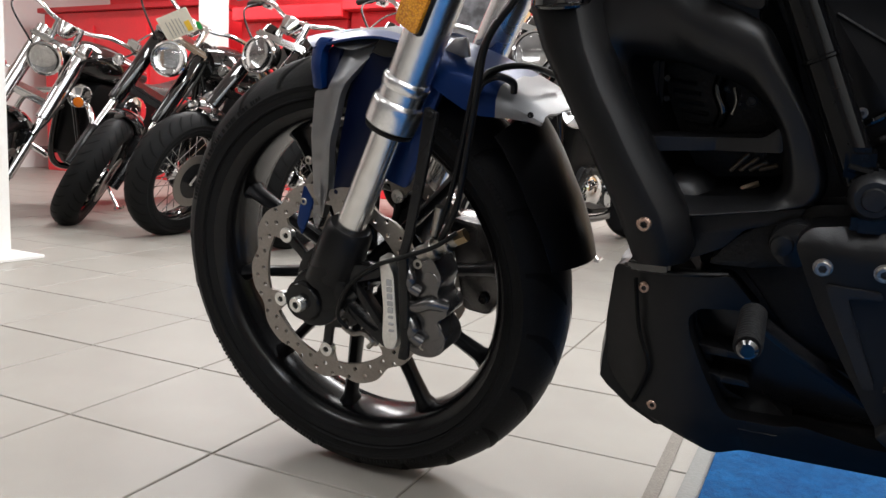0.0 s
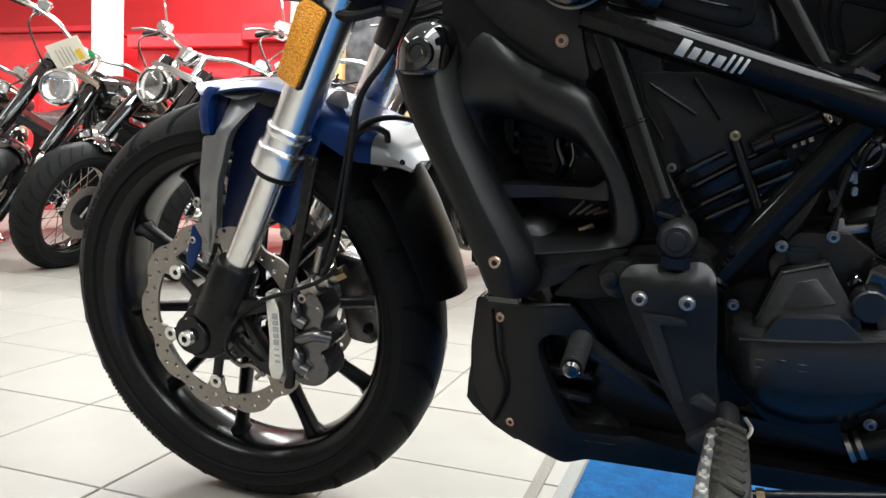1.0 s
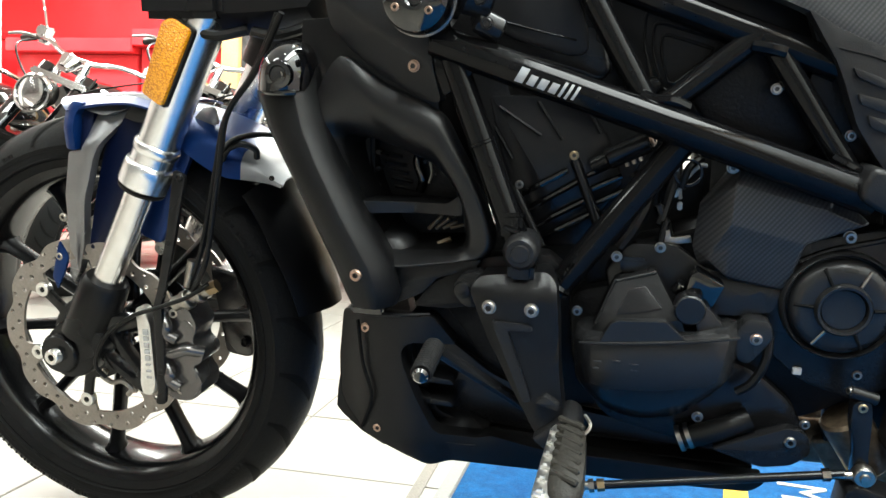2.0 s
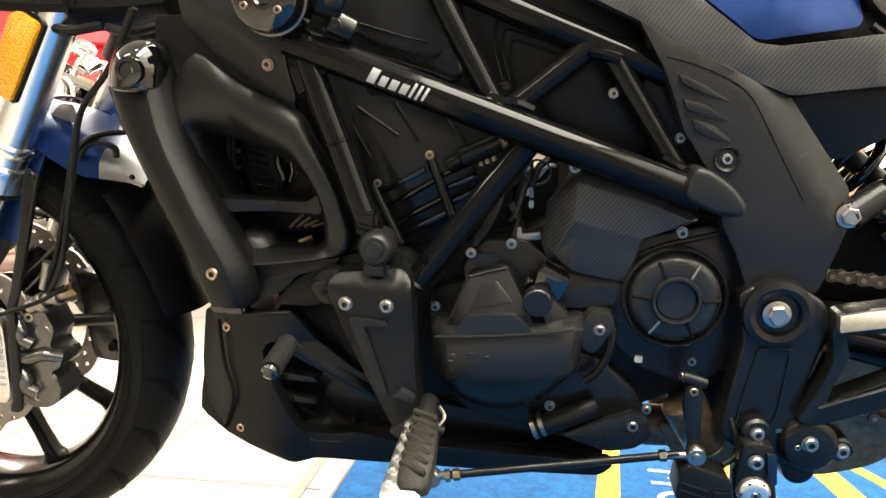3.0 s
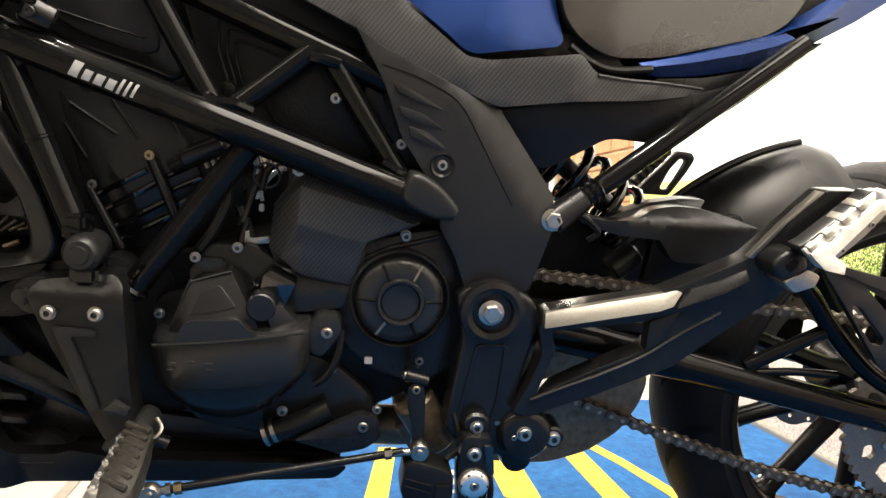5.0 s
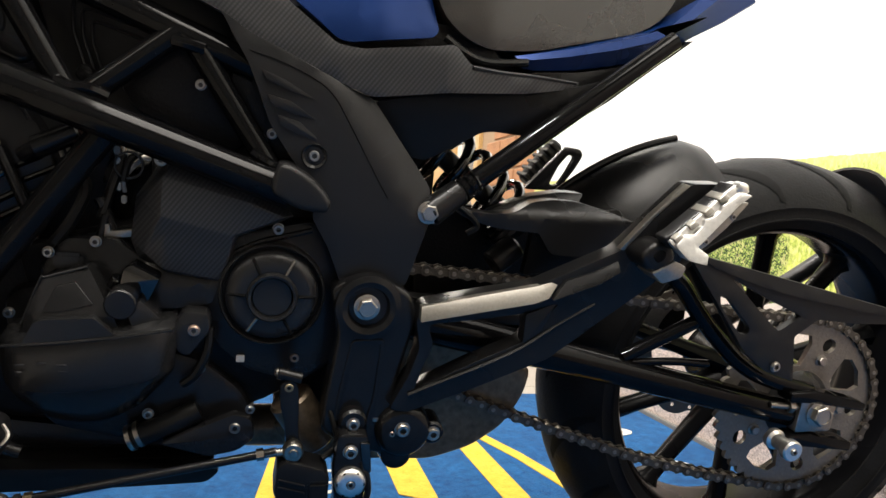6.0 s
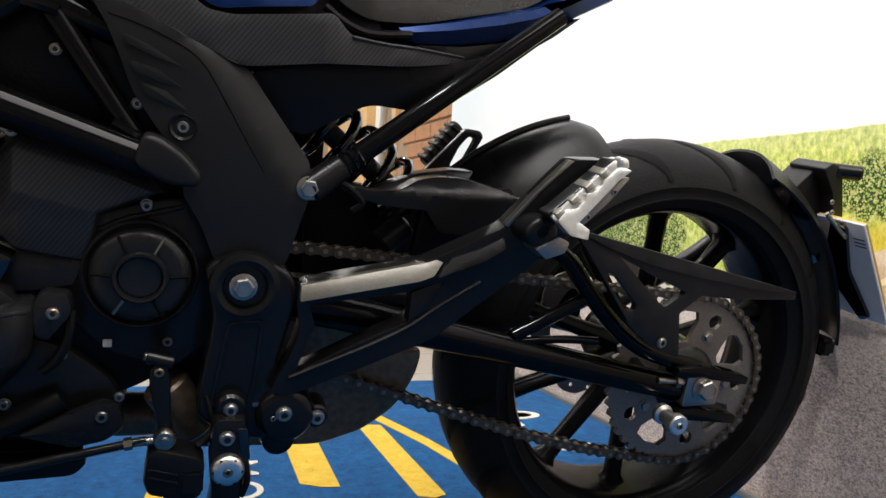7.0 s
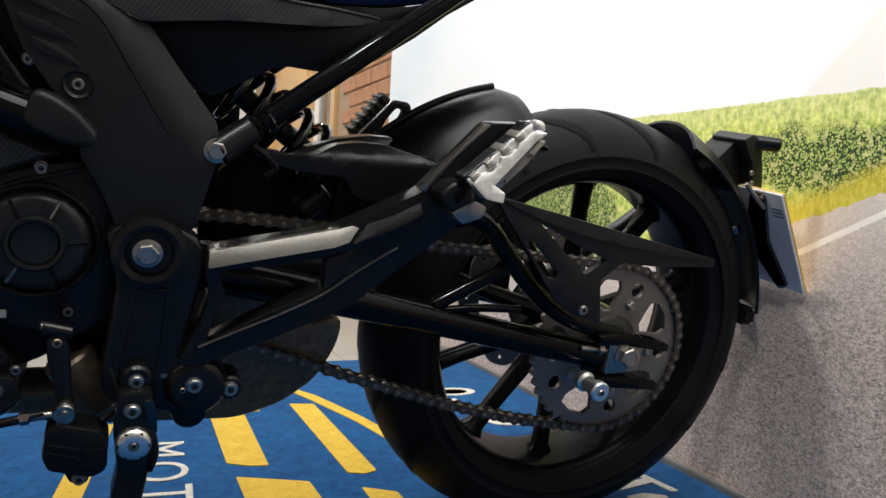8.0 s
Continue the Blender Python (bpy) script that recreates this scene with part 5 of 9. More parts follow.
part("weld", tube([(0.700, -0.186, 0.645), (0.712, -0.190, 0.640), (0.726, -0.190, 0.640), (0.742, -0.186, 0.634)], 0.006, 8), M["tube_black"], frame_body)
part("weld", tube([(0.794, -0.170, 0.690), (0.806, -0.172, 0.688), (0.822, -0.172, 0.684)], 0.006, 8), M["tube_black"], frame_body)
part("weld", tube([(0.868, -0.185, 0.594), (0.880, -0.188, 0.588), (0.892, -0.186, 0.582)], 0.0055, 8), M["tube_black"], frame_body)
part("weld", moved(spun([(0.0135, -0.003), (0.0165, 0.0), (0.0135, 0.003)], 20), aim((0.634, -0.186, 0.458), (0.742, -0.182, 0.606))), M["tube_black"], frame_body)
for k in range(9):
    t = k / 8
    part("weld_bead", moved(spun([(0.0, -0.0035), (0.003, 0.0), (0.0, 0.0035)], 8), Matrix.Translation((0.632 + 0.014 * t, -0.199 + 0.001 * (k % 2), 0.462 + 0.021 * t)) @ Matrix.Rotation(0.7 * k, 4, "Y")), M["tube_black"], frame_body)
part("tube_joint", moved(spun([(0.0136, -0.002), (0.0146, -0.001), (0.0146, 0.001), (0.0136, 0.002)], 22), aim((0.5535, -0.191, 0.596), (0.590, -0.196, 0.505))), M["tube_black"], frame_body)
part("clevis", join(block(0.577, 0.598, -0.212, -0.180, 0.505, 0.532, 0.004), rod((0.580, -0.214, 0.518), (0.596, -0.214, 0.514), 0.003, n=8)), M["tube_black"], frame_body)
part("gusset", panel([(0.500, 0.700), (0.522, 0.676), (0.545, 0.664), (0.530, 0.650), (0.516, 0.640), (0.508, 0.660)], -0.196, -0.184, r=0.004, bev=0.002), M["tube_black"], frame_body)
# maker's mark on the tube: plain light bars
ax0, ax1 = Vector((0.505, -0.190, 0.692)), Vector((0.905, -0.190, 0.560))
along = (ax1 - ax0).normalized()
upn = Vector((0, -0.42, 0.9)) - along * Vector((0, -0.42, 0.9)).dot(along)
upn.normalize()
outn = along.cross(upn) * -1
if outn.y > 0:
    outn = -outn
for k, (w, h) in enumerate(((0.0080, 0.0140), (0.0070, 0.0095), (0.0075, 0.0095), (0.0070, 0.0095), (0.0026, 0.0140), (0.0026, 0.0140), (0.0026, 0.0125))):
    s = 0.0868 + (0.0, 0.0115, 0.0218, 0.0325, 0.0426, 0.0486, 0.0546)[k]
    rows = []
    for j in range(6):
        ang = radians(45 - 52 * (j / 5) * (h / 0.0140) - (0 if h > 0.012 else 14))
        d = outn * math.cos(ang) + upn * math.sin(ang)
        rows.append([ax0 + along * (s + u * w + 0.004 * math.sin(ang)) + d * 0.01695 for u in (0, 0.5, 1)])
    part("mark", sheet(rows, 0.0006), M["white_print"], frame_body, "white printed mark")

# round plug on the frame's front joint
plug = part("frame_plug", at_left(spun([(0, 0.032), (0.007, 0.032), (0.009, 0.034), (0.024, 0.034), (0.030, 0.030), (0.0325, 0.022), (0.0325, 0.012), (0.0305, 0.010), (0.0305, 0.006), (0.033, 0.004), (0.033, -0.02), (0, -0.02)], 44), 0.498, -0.208, 0.728), M["gloss_black"], bike, "round black frame plug with two bolts")
part("plug_ring", at_left(spun([(0.0325, 0.012), (0.0345, 0.0115), (0.0345, 0.006), (0.0325, 0.0055), (0.0325, 0.012)], 44), 0.498, -0.208, 0.728), M["caliper"], plug, "thin bright ring")
for x, z in ((0.481, 0.719), (0.512, 0.716)):
    bolt(plug, x, -0.241, z, 0.0044, "copper")
part("mount_lug", join(rod((0.535, -0.205, 0.735), (0.560, -0.195, 0.728), 0.02, n=20, bev=0.003), rod((0.545, -0.20, 0.712), (0.57, -0.19, 0.70), 0.012, n=18, bev=0.003)), M["satin"], frame_body)
for x, z in ((0.553, 0.727), (0.560, 0.706)):
    bolt(frame_body, x, -0.218, z, 0.006, "engine_black")

# rubber capped lower engine mount
knob = part("engine_mount", at_left(spun([(0, 0.020), (0.008, 0.0195), (0.009, 0.017), (0.013, 0.017), (0.015, 0.015), (0.0175, 0.010), (0.0175, -0.004), (0.0155, -0.006), (0.0155, -0.03), (0, -0.03)], 36), 0.599, -0.214, 0.498), M["grey_plastic"], bike, "round black rubber mount cap")
part("mount_stem", block(0.586, 0.612, -0.222, -0.185, 0.466, 0.486, 0.005), M["satin"], knob)
bolt(knob, 0.580, -0.19, 0.513, 0.005, "copper", "button")

# black shaped end plug of the main tube
plug_pts = [(0.884, 0.562), (0.894, 0.590), (0.906, 0.588), (0.928, 0.575), (0.944, 0.556), (0.940, 0.545), (0.915, 0.546)]
part("tube_end_cap", panel(plug_pts, -0.214, -0.170, r=0.012, bev=0.013, seg=4), M["grey_plastic"], frame_body, "moulded charcoal end cap")

# --- airbox and inner panels behind the trellis
air = part("airbox_panel", panel([(0.505, 0.790), (0.625, 0.790), (0.664, 0.700), (0.672, 0.665), (0.660, 0.654), (0.640, 0.662), (0.570, 0.680), (0.532, 0.700)], -0.140, -0.118, r=0.012, bev=0.006, seg=3), M["satin"], bike, "satin black airbox side")
part("raised_field", panel([(0.540, 0.790), (0.612, 0.790), (0.648, 0.702), (0.648, 0.682), (0.634, 0.678), (0.575, 0.694), (0.545, 0.712)], -0.145, -0.141, r=0.014, bev=0.004), M["grey_plastic"], air)
part("seam", tube([(0.548, -0.1465, 0.716), (0.585, -0.1465, 0.706), (0.636, -0.1465, 0.694)], 0.0011, 6), M["satin"], air)
mid = part("inner_panel", panel([(0.640, 0.820), (0.840, 0.800), (0.858, 0.700), (0.905, 0.600), (0.900, 0.570), (0.730, 0.615), (0.690, 0.645)], -0.124, -0.110, r=0.008, bev=0.003), M["plastic"], bike, "black embossed inner side panel")
for s in (1.0, 0.78, 0.56):
    c0 = Vector((0.738, 0.672))
    tri = [(0.700, 0.722), (0.712, 0.722), (0.786, 0.700), (0.784, 0.690), (0.728, 0.640), (0.716, 0.642), (0.700, 0.690)]
    pts = [c0 + (Vector(p) - c0) * s for p in tri]
    loop = [(p[0], -0.125, p[1]) for p in rounded(pts, 0.006, 2)]
    part("emboss", tube(loop + [loop[0]], 0.0016, 6, 2), M["plastic"], mid)
part("inner_boss", at_left(spun([(0, 0.008), (0.007, 0.007), (0.0085, 0.004), (0.0085, -0.004), (0, -0.004)], 24), 0.712, -0.126, 0.652), M["satin"], mid)
wedge = part("inner_cover", panel([(0.745, 0.645), (0.800, 0.690), (0.812, 0.680), (0.866, 0.606), (0.850, 0.590), (0.760, 0.622)], -0.150, -0.128, r=0.008, bev=0.004), M["engine_dark"], mid)
part("oval_plug", at_left(spun([(0, 0.006), (0.012, 0.005), (0.0135, 0.002), (0.0135, -0.01), (0, -0.01)], 24), 0.806, -0.144, 0.632), M["engine_dark"], wedge)
bolt(bike, 0.819, -0.164, 0.652, 0.0052, "bolt")
bolt(bike, 0.886, -0.164, 0.612, 0.0052, "bolt")
part("panel_stay", panel([(0.832, 0.735), (0.846, 0.728), (0.868, 0.668), (0.910, 0.592), (0.895, 0.588), (0.868, 0.610), (0.846, 0.660), (0.852, 0.684)], -0.163, -0.150, r=0.004, bev=0.002), M["engine_dark"], bike, "black stay behind the frame tubes")
# dark filler plate, added to close a see-through gap
part("tube_backing", panel([(0.894, 0.606), (0.930, 0.606), (0.972, 0.512), (0.930, 0.500), (0.905, 0.560)], -0.112, -0.092, r=0.004, bev=0.002), M["engine_dark"], bike, "dark filler plate behind the frame tube end")

# --- engine: block, cylinders and covers
engine = part("engine", join(
    panel([(0.640, 0.440), (0.760, 0.470), (0.930, 0.500), (0.965, 0.380), (0.900, 0.330), (0.820, 0.300), (0.700, 0.300), (0.650, 0.350)], -0.145, 0.145, r=0.02, bev=0.008),
    panel([(0.520, 0.650), (0.690, 0.650), (0.720, 0.600), (0.660, 0.470), (0.600, 0.460), (0.555, 0.545)], -0.105, 0.105, r=0.01, bev=0.006)), M["engine_dark"], bike, "black parallel twin engine")
cyl = part("cylinder_side", panel([(0.548, 0.640), (0.640, 0.640), (0.672, 0.600), (0.690, 0.555), (0.648, 0.486), (0.610, 0.482), (0.572, 0.540)], -0.130, -0.104, r=0.006, bev=0.004), M["engine_black"], engine, "black finned cylinder side")
for (xa, za), (xb, zb) in (((0.584, 0.537), (0.634, 0.566)), ((0.591, 0.521), (0.645, 0.555)), ((0.600, 0.505), (0.660, 0.540)), ((0.606, 0.492), (0.668, 0.527))):
    part("fin", rod((xa, -0.137, za), (xb, -0.137, zb), 0.0030, n=8), M["gloss_black"], cyl)
for (xa, za), (xb, zb) in (((0.648, 0.558), (0.676, 0.572)), ((0.654, 0.545), (0.688, 0.562)), ((0.660, 0.531), (0.694, 0.549)), ((0.668, 0.518), (0.696, 0.534))):
    part("fin", rod((xa, -0.134, za), (xb, -0.134, zb), 0.0026, n=8), M["gloss_black"], cyl)
for k in range(3):
    part("fitting", rod((0.689 + 0.0065 * k, -0.132, 0.583 + 0.003 * k), (0.693 + 0.0065 * k, -0.132, 0.572 + 0.003 * k), 0.0022, n=8), M["alu"], cyl)
part("cover_stay", panel([(0.732, 0.512), (0.738, 0.512), (0.739, 0.505), (0.758, 0.508), (0.760, 0.501), (0.733, 0.496)], -0.150, -0.144, r=0.001, bev=0.001), M["alu"], engine, "bare metal stay on the crankcase")
part("loop_wire", tube([(0.747, -0.122, 0.540), (0.746, -0.124, 0.552), (0.752, -0.124, 0.562), (0.763, -0.122, 0.574), (0.770, -0.118, 0.574)], 0.0022, 8), M["white_print"], engine, "pale cable behind the frame tube")
for x, z in ((0.740, 0.581), (0.741, 0.570), (0.742, 0.546), (0.747, 0.533)):
    part("wire_clip", block(x - 0.0025, x + 0.0025, -0.128, -0.122, z - 0.004, z + 0.004, 0.001), M["alu"], engine)
part("fin_post", rod((0.640, -0.140, 0.578), (0.668, -0.140, 0.510), 0.0055, n=10), M["engine_black"], cyl)
part("fin_post", rod((0.578, -0.138, 0.548), (0.610, -0.138, 0.485), 0.005, n=10), M["engine_black"], cyl)
bolt(cyl, 0.640, -0.150, 0.583, 0.0048, "brass", "button")
bolt(cyl, 0.586, -0.150, 0.551, 0.0045, "steel")
for (xa, za), (xb, zb) in (((0.560, 0.628), (0.604, 0.600)), ((0.600, 0.634), (0.626, 0.596)), ((0.555, 0.608), (0.575, 0.575)), ((0.650, 0.628), (0.664, 0.604))):
    part("cast_rib", rod((xa, -0.131, za), (xb, -0.131, zb), 0.0018, n=6), M["engine_dark"], cyl)
part("coil", join(rod((0.672, -0.150, 0.580), (0.712, -0.150, 0.600), 0.011, n=16, bev=0.002), rod((0.660, -0.14, 0.572), (0.676, -0.148, 0.582), 0.008, n=12)), M["engine_black"], engine, "black ignition coil")
bolt(engine, 0.714, -0.150, 0.600, 0.006, "copper", "button", (1, -0.5, 0.4))
part("intake_stub", join(rod((0.700, -0.06, 0.60), (0.735, -0.08, 0.545), 0.022, n=18), rod((0.726, -0.135, 0.535), (0.740, -0.135, 0.500), 0.006, n=10)), M["engine_black"], engine)
for pts, r in (([(0.725, -0.10, 0.60), (0.742, -0.12, 0.575), (0.736, -0.13, 0.545), (0.728, -0.14, 0.515)], 0.005), ([(0.70, -0.13, 0.565), (0.715, -0.14, 0.545), (0.705, -0.15, 0.515), (0.69, -0.155, 0.492)], 0.006), ([(0.756, -0.10, 0.60), (0.764, -0.12, 0.585), (0.752, -0.13, 0.572), (0.747, -0.13, 0.552)], 0.004)):
    part("hose", tube(pts, r, 8), M["hose"], engine)
part("clamp", at_left(spun([(0.012, 0.003), (0.014, 0.003), (0.014, -0.003), (0.012, -0.003), (0.012, 0.003)], 18), 0.752, -0.13, 0.568), M["satin"], engine)
# dark filler panel, added to close the gap below the frame tube
part("throttle_body", panel([(0.717, 0.564), (0.745, 0.558), (0.764, 0.563), (0.763, 0.591), (0.798, 0.569), (0.793, 0.489), (0.721, 0.478)], -0.075, -0.045, r=0.006, bev=0.004), M["engine_dark"], engine)
for x, z, r in ((0.688, 0.486, 0.0055), (0.729, 0.498, 0.0055)):
    bolt(engine, x, -0.166, z, r, "steel")
part("sensor_block", block(0.692, 0.718, -0.170, -0.140, 0.470, 0.486, 0.003), M["cover_grey"], engine)
part("stay", rod((0.728, -0.150, 0.492), (0.734, -0.145, 0.520), 0.004, n=10), M["engine_black"], engine)
part("upper_case", panel([(0.676, 0.470), (0.700, 0.500), (0.745, 0.500), (0.790, 0.470), (0.830, 0.452), (0.836, 0.400), (0.800, 0.400), (0.690, 0.420)], -0.160, -0.140, r=0.008, bev=0.005), M["engine_black"], engine)
for x, z in ((0.800, 0.450), (0.847, 0.413), (0.866, 0.398), (0.652, 0.424)):
    bolt(engine, x, -0.160, z, 0.0055, "steel")
bolt(engine, 0.920, -0.166, 0.385, 0.0055, "copper")
part("wire_label", block(0.862, 0.870, -0.172, -0.168, 0.381, 0.388, 0.0006), M["white_print"], engine, "small pale sticker on a cable")

# dark filler blocks, added to close see-through gaps round the engine
part("front_case", panel([(0.470, 0.440), (0.540, 0.480), (0.640, 0.490), (0.680, 0.450), (0.680, 0.300), (0.600, 0.290), (0.560, 0.320), (0.520, 0.380)], -0.118, 0.118, r=0.01, bev=0.005), M["engine_dark"], engine)
part("head_case", panel([(0.490, 0.690), (0.560, 0.690), (0.600, 0.500), (0.560, 0.450), (0.520, 0.460), (0.560, 0.500), (0.530, 0.600)], -0.128, 0.10, r=0.006, bev=0.004), M["engine_dark"], engine)
part("frame_gap", panel([(0.462, 0.680), (0.560, 0.690), (0.600, 0.600), (0.580, 0.500), (0.530, 0.520), (0.468, 0.580)], -0.060, 0.06, r=0.004, bev=0.002), M["engine_dark"], engine)
part("headstock_core", panel([(0.425, 0.780), (0.530, 0.780), (0.560, 0.700), (0.500, 0.670), (0.445, 0.680)], -0.070, 0.070, r=0.004, bev=0.002), M["engine_dark"], engine)
part("airbox_core", panel([(0.590, 0.800), (0.720, 0.800), (0.735, 0.630), (0.620, 0.615), (0.556, 0.628), (0.552, 0.700), (0.580, 0.730)], -0.098, 0.090, r=0.004, bev=0.002), M["engine_dark"], engine)
part("rear_case", panel([(0.650, 0.480), (0.735, 0.505), (0.790, 0.520), (0.930, 0.560), (0.940, 0.500), (0.780, 0.450), (0.660, 0.440)], -0.130, 0.12, r=0.008, bev=0.004), M["engine_dark"], engine)
part("throttle_body", panel([(0.690, 0.620), (0.742, 0.606), (0.728, 0.560), (0.730, 0.490), (0.670, 0.480), (0.660, 0.540)], -0.098, 0.08, r=0.006, bev=0.004), M["engine_dark"], engine)
part("box_back", panel([(0.772, 0.590), (0.900, 0.600), (0.940, 0.540), (0.850, 0.480), (0.775, 0.500)], -0.128, 0.10, r=0.006, bev=0.003), M["engine_dark"], engine)
# generator cover: a stepped shell with a flat crown
def generator_shell():
    # half-span rows from the top ledge over the front face and its crease to the underside: x ends, z ends, dip, depth
    rows = ((0.655, 0.803, 0.416, 0.434, 0.0, 0.160), (0.653, 0.805, 0.414, 0.432, 0.0, 0.204), (0.652, 0.806, 0.409, 0.427, 0.0, 0.2125), (0.652, 0.807, 0.404, 0.422, 0.0, 0.2150), (0.653, 0.806, 0.384, 0.402, 0.0, 0.2165),
            (0.655, 0.805, 0.367, 0.383, 0.002, 0.2170), (0.657, 0.803, 0.361, 0.377, 0.003, 0.2140), (0.664, 0.794, 0.346, 0.360, 0.008, 0.2010), (0.674, 0.782, 0.334, 0.344, 0.014, 0.1860), (0.686, 0.768, 0.326, 0.330, 0.014, 0.1650), (0.690, 0.764, 0.324, 0.328, 0.014, 0.140))
    secs = []
    for x0, x1, z0, z1, dip, y in rows:
        row = []
        for k in range(19):
            u = k / 18
            e = abs(2 * u - 1)
            row.append((x0 + (x1 - x0) * u, -y + 0.006 * e ** 2 + (0.022 * e ** 9 if y > 0.17 else 0.0), z0 + (z1 - z0) * u - dip * (1 - e * e)))
        secs.append(row)
    return sheet(secs, 0.004)


gen = part("generator_cover", generator_shell(), M["cover_grey"], engine, "grey black cast generator cover", 30)
part("cover_crown", panel([(0.676, 0.411), (0.686, 0.431), (0.692, 0.435), (0.737, 0.438), (0.744, 0.432), (0.758, 0.419)], -0.2145, -0.185, r=0.003, bev=0.0025, seg=2), M["cover_grey"], gen, "", 20)
part("cover_peak", panel([(0.667, 0.413), (0.671, 0.421), (0.687, 0.465), (0.692, 0.468), (0.726, 0.478), (0.733, 0.466), (0.752, 0.435), (0.758, 0.418)], -0.203, -0.160, r=0.003, bev=0.003, seg=2, cell=0.01, dy=lambda x, z: 0.45 * max(0, z - 0.436) + 0.5 * max(0, 0.688 - x)), M["cover_grey"], gen, "", 20)
part("crown_recess", panel([(0.691, 0.438), (0.701, 0.461), (0.717, 0.465), (0.734, 0.446), (0.712, 0.440)], -0.2045, -0.190, r=0.002, bev=0.001, dy=lambda x, z: 0.45 * max(0, z - 0.436)), M["engine_black"], gen)
part("crown_edge", tube([(0.672, -0.196, 0.424), (0.687, -0.191, 0.4655), (0.692, -0.189, 0.468), (0.726, -0.186, 0.478)], 0.0012, 6), M["grey_plastic"], gen)
part("cover_wedge", panel([(0.763, 0.438), (0.774, 0.452), (0.794, 0.428), (0.770, 0.418)], -0.203, -0.165, r=0.003, bev=0.003, dy=lambda x, z: 0.6 * max(0, x - 0.77)), M["cover_grey"], gen, "", 20)
part("step_lip", tube([(0.658, -0.2125, 0.409), (0.690, -0.2155, 0.412), (0.734, -0.216, 0.417), (0.770, -0.215, 0.422), (0.804, -0.211, 0.427)], 0.0016, 8), M["cover_grey"], gen)
part("filler_cap", at_left(spun([(0, 0.010), (0.013, 0.0095), (0.0145, 0.008), (0.0145, -0.012), (0, -0.012)], 14), 0.758, -0.200, 0.449), M["engine_black"], gen, "black oil filler cap")
for x0, x1, z in ((0.672, 0.680, 0.392), (0.672, 0.678, 0.385), (0.690, 0.698, 0.394), (0.706, 0.715, 0.392), (0.708, 0.716, 0.386)):
    part("cast_mark", block(x0, x1, -0.2165, -0.2145, z, z + 0.0016, 0.0004, 1), M["cover_grey"], gen)
bolt(gen, 0.779, -0.168, 0.324, 0.0058, "steel")
lug = part("cover_lug", panel([(0.802, 0.424), (0.812, 0.440), (0.834, 0.438), (0.838, 0.420), (0.818, 0.392), (0.806, 0.396)], -0.190, -0.160, r=0.006, bev=0.004), M["cover_grey"], gen)
bolt(lug, 0.822, -0.190, 0.420, 0.006, "copper", "button")

# lower case with the drain hose
low = part("sump", join(
    panel([(0.650, 0.350), (0.690, 0.305), (0.780, 0.285), (0.860, 0.285), (0.885, 0.312), (0.870, 0.345), (0.830, 0.378), (0.760, 0.40), (0.66, 0.40)], -0.160, 0.14, r=0.012, bev=0.008)), M["engine_black"], engine, "black sump casting")
part("hose", tube([(0.765, -0.172, 0.300), (0.795, -0.176, 0.314), (0.828, -0.172, 0.330)], 0.0115, 14), M["hose"], low)
for dx in (0.0, 0.008):
    part("hose_clamp", moved(spun([(0.0118, -0.0022), (0.0136, -0.0022), (0.0136, 0.0022), (0.0118, 0.0022), (0.0118, -0.0022)], 20), aim((0.764 + dx, -0.172, 0.300 + dx * 0.5), (0.828, -0.172, 0.330))), M["steel"], low, "bright steel hose clamp")
part("mount_plate", panel([(0.792, 0.300), (0.862, 0.332), (0.880, 0.326), (0.884, 0.306), (0.868, 0.292), (0.840, 0.286)], -0.188, -0.176, r=0.006, bev=0.003), M["engine_black"], low)
bolt(low, 0.864, -0.186, 0.317, 0.0066, "steel")
part("side_cable", tube([(0.836, -0.178, 0.420), (0.834, -0.182, 0.395), (0.824, -0.182, 0.372), (0.812, -0.178, 0.360)], 0.0045, 8), M["hose"], engine)
bolt(engine, 0.828, -0.178, 0.376, 0.005, "steel")
bolt(engine, 0.878, -0.176, 0.332, 0.005, "steel")

# clutch side cover with its round badge-like cap
plate2 = part("sprocket_plate", panel([(0.850, 0.508), (0.862, 0.514), (0.928, 0.530), (0.946, 0.520), (0.968, 0.470), (0.965, 0.385), (0.925, 0.356), (0.870, 0.372), (0.838, 0.400), (0.828, 0.446), (0.838, 0.486)], -0.168, -0.140, r=0.010, bev=0.005), M["engine_black"], engine, "black outer engine case")
part("case_rib", tube([(0.856, -0.169, 0.494), (0.880, -0.170, 0.506), (0.905, -0.170, 0.513), (0.930, -0.169, 0.520)], 0.003, 8), M["engine_black"], plate2)
bolt(plate2, 0.897, -0.166, 0.519, 0.0062, "steel")
rc = part("round_cover", at_left(spun([(0, 0.010), (0.0185, 0.0105), (0.0195, 0.0085), (0.0205, 0.0150), (0.0230, 0.0155), (0.0245, 0.0130), (0.0250, 0.0095), (0.0360, 0.0100), (0.0425, 0.0070), (0.0445, 0.0035), (0.0455, -0.003), (0.0475, -0.004), (0.0485, 0.002), (0.0500, 0.0035), (0.0515, 0.002), (0.0525, -0.004), (0.0525, -0.03), (0, -0.03)], 64), 0.894, -0.178, 0.455), M["cover_grey"], engine, "round dark engine cover with raised ribs")
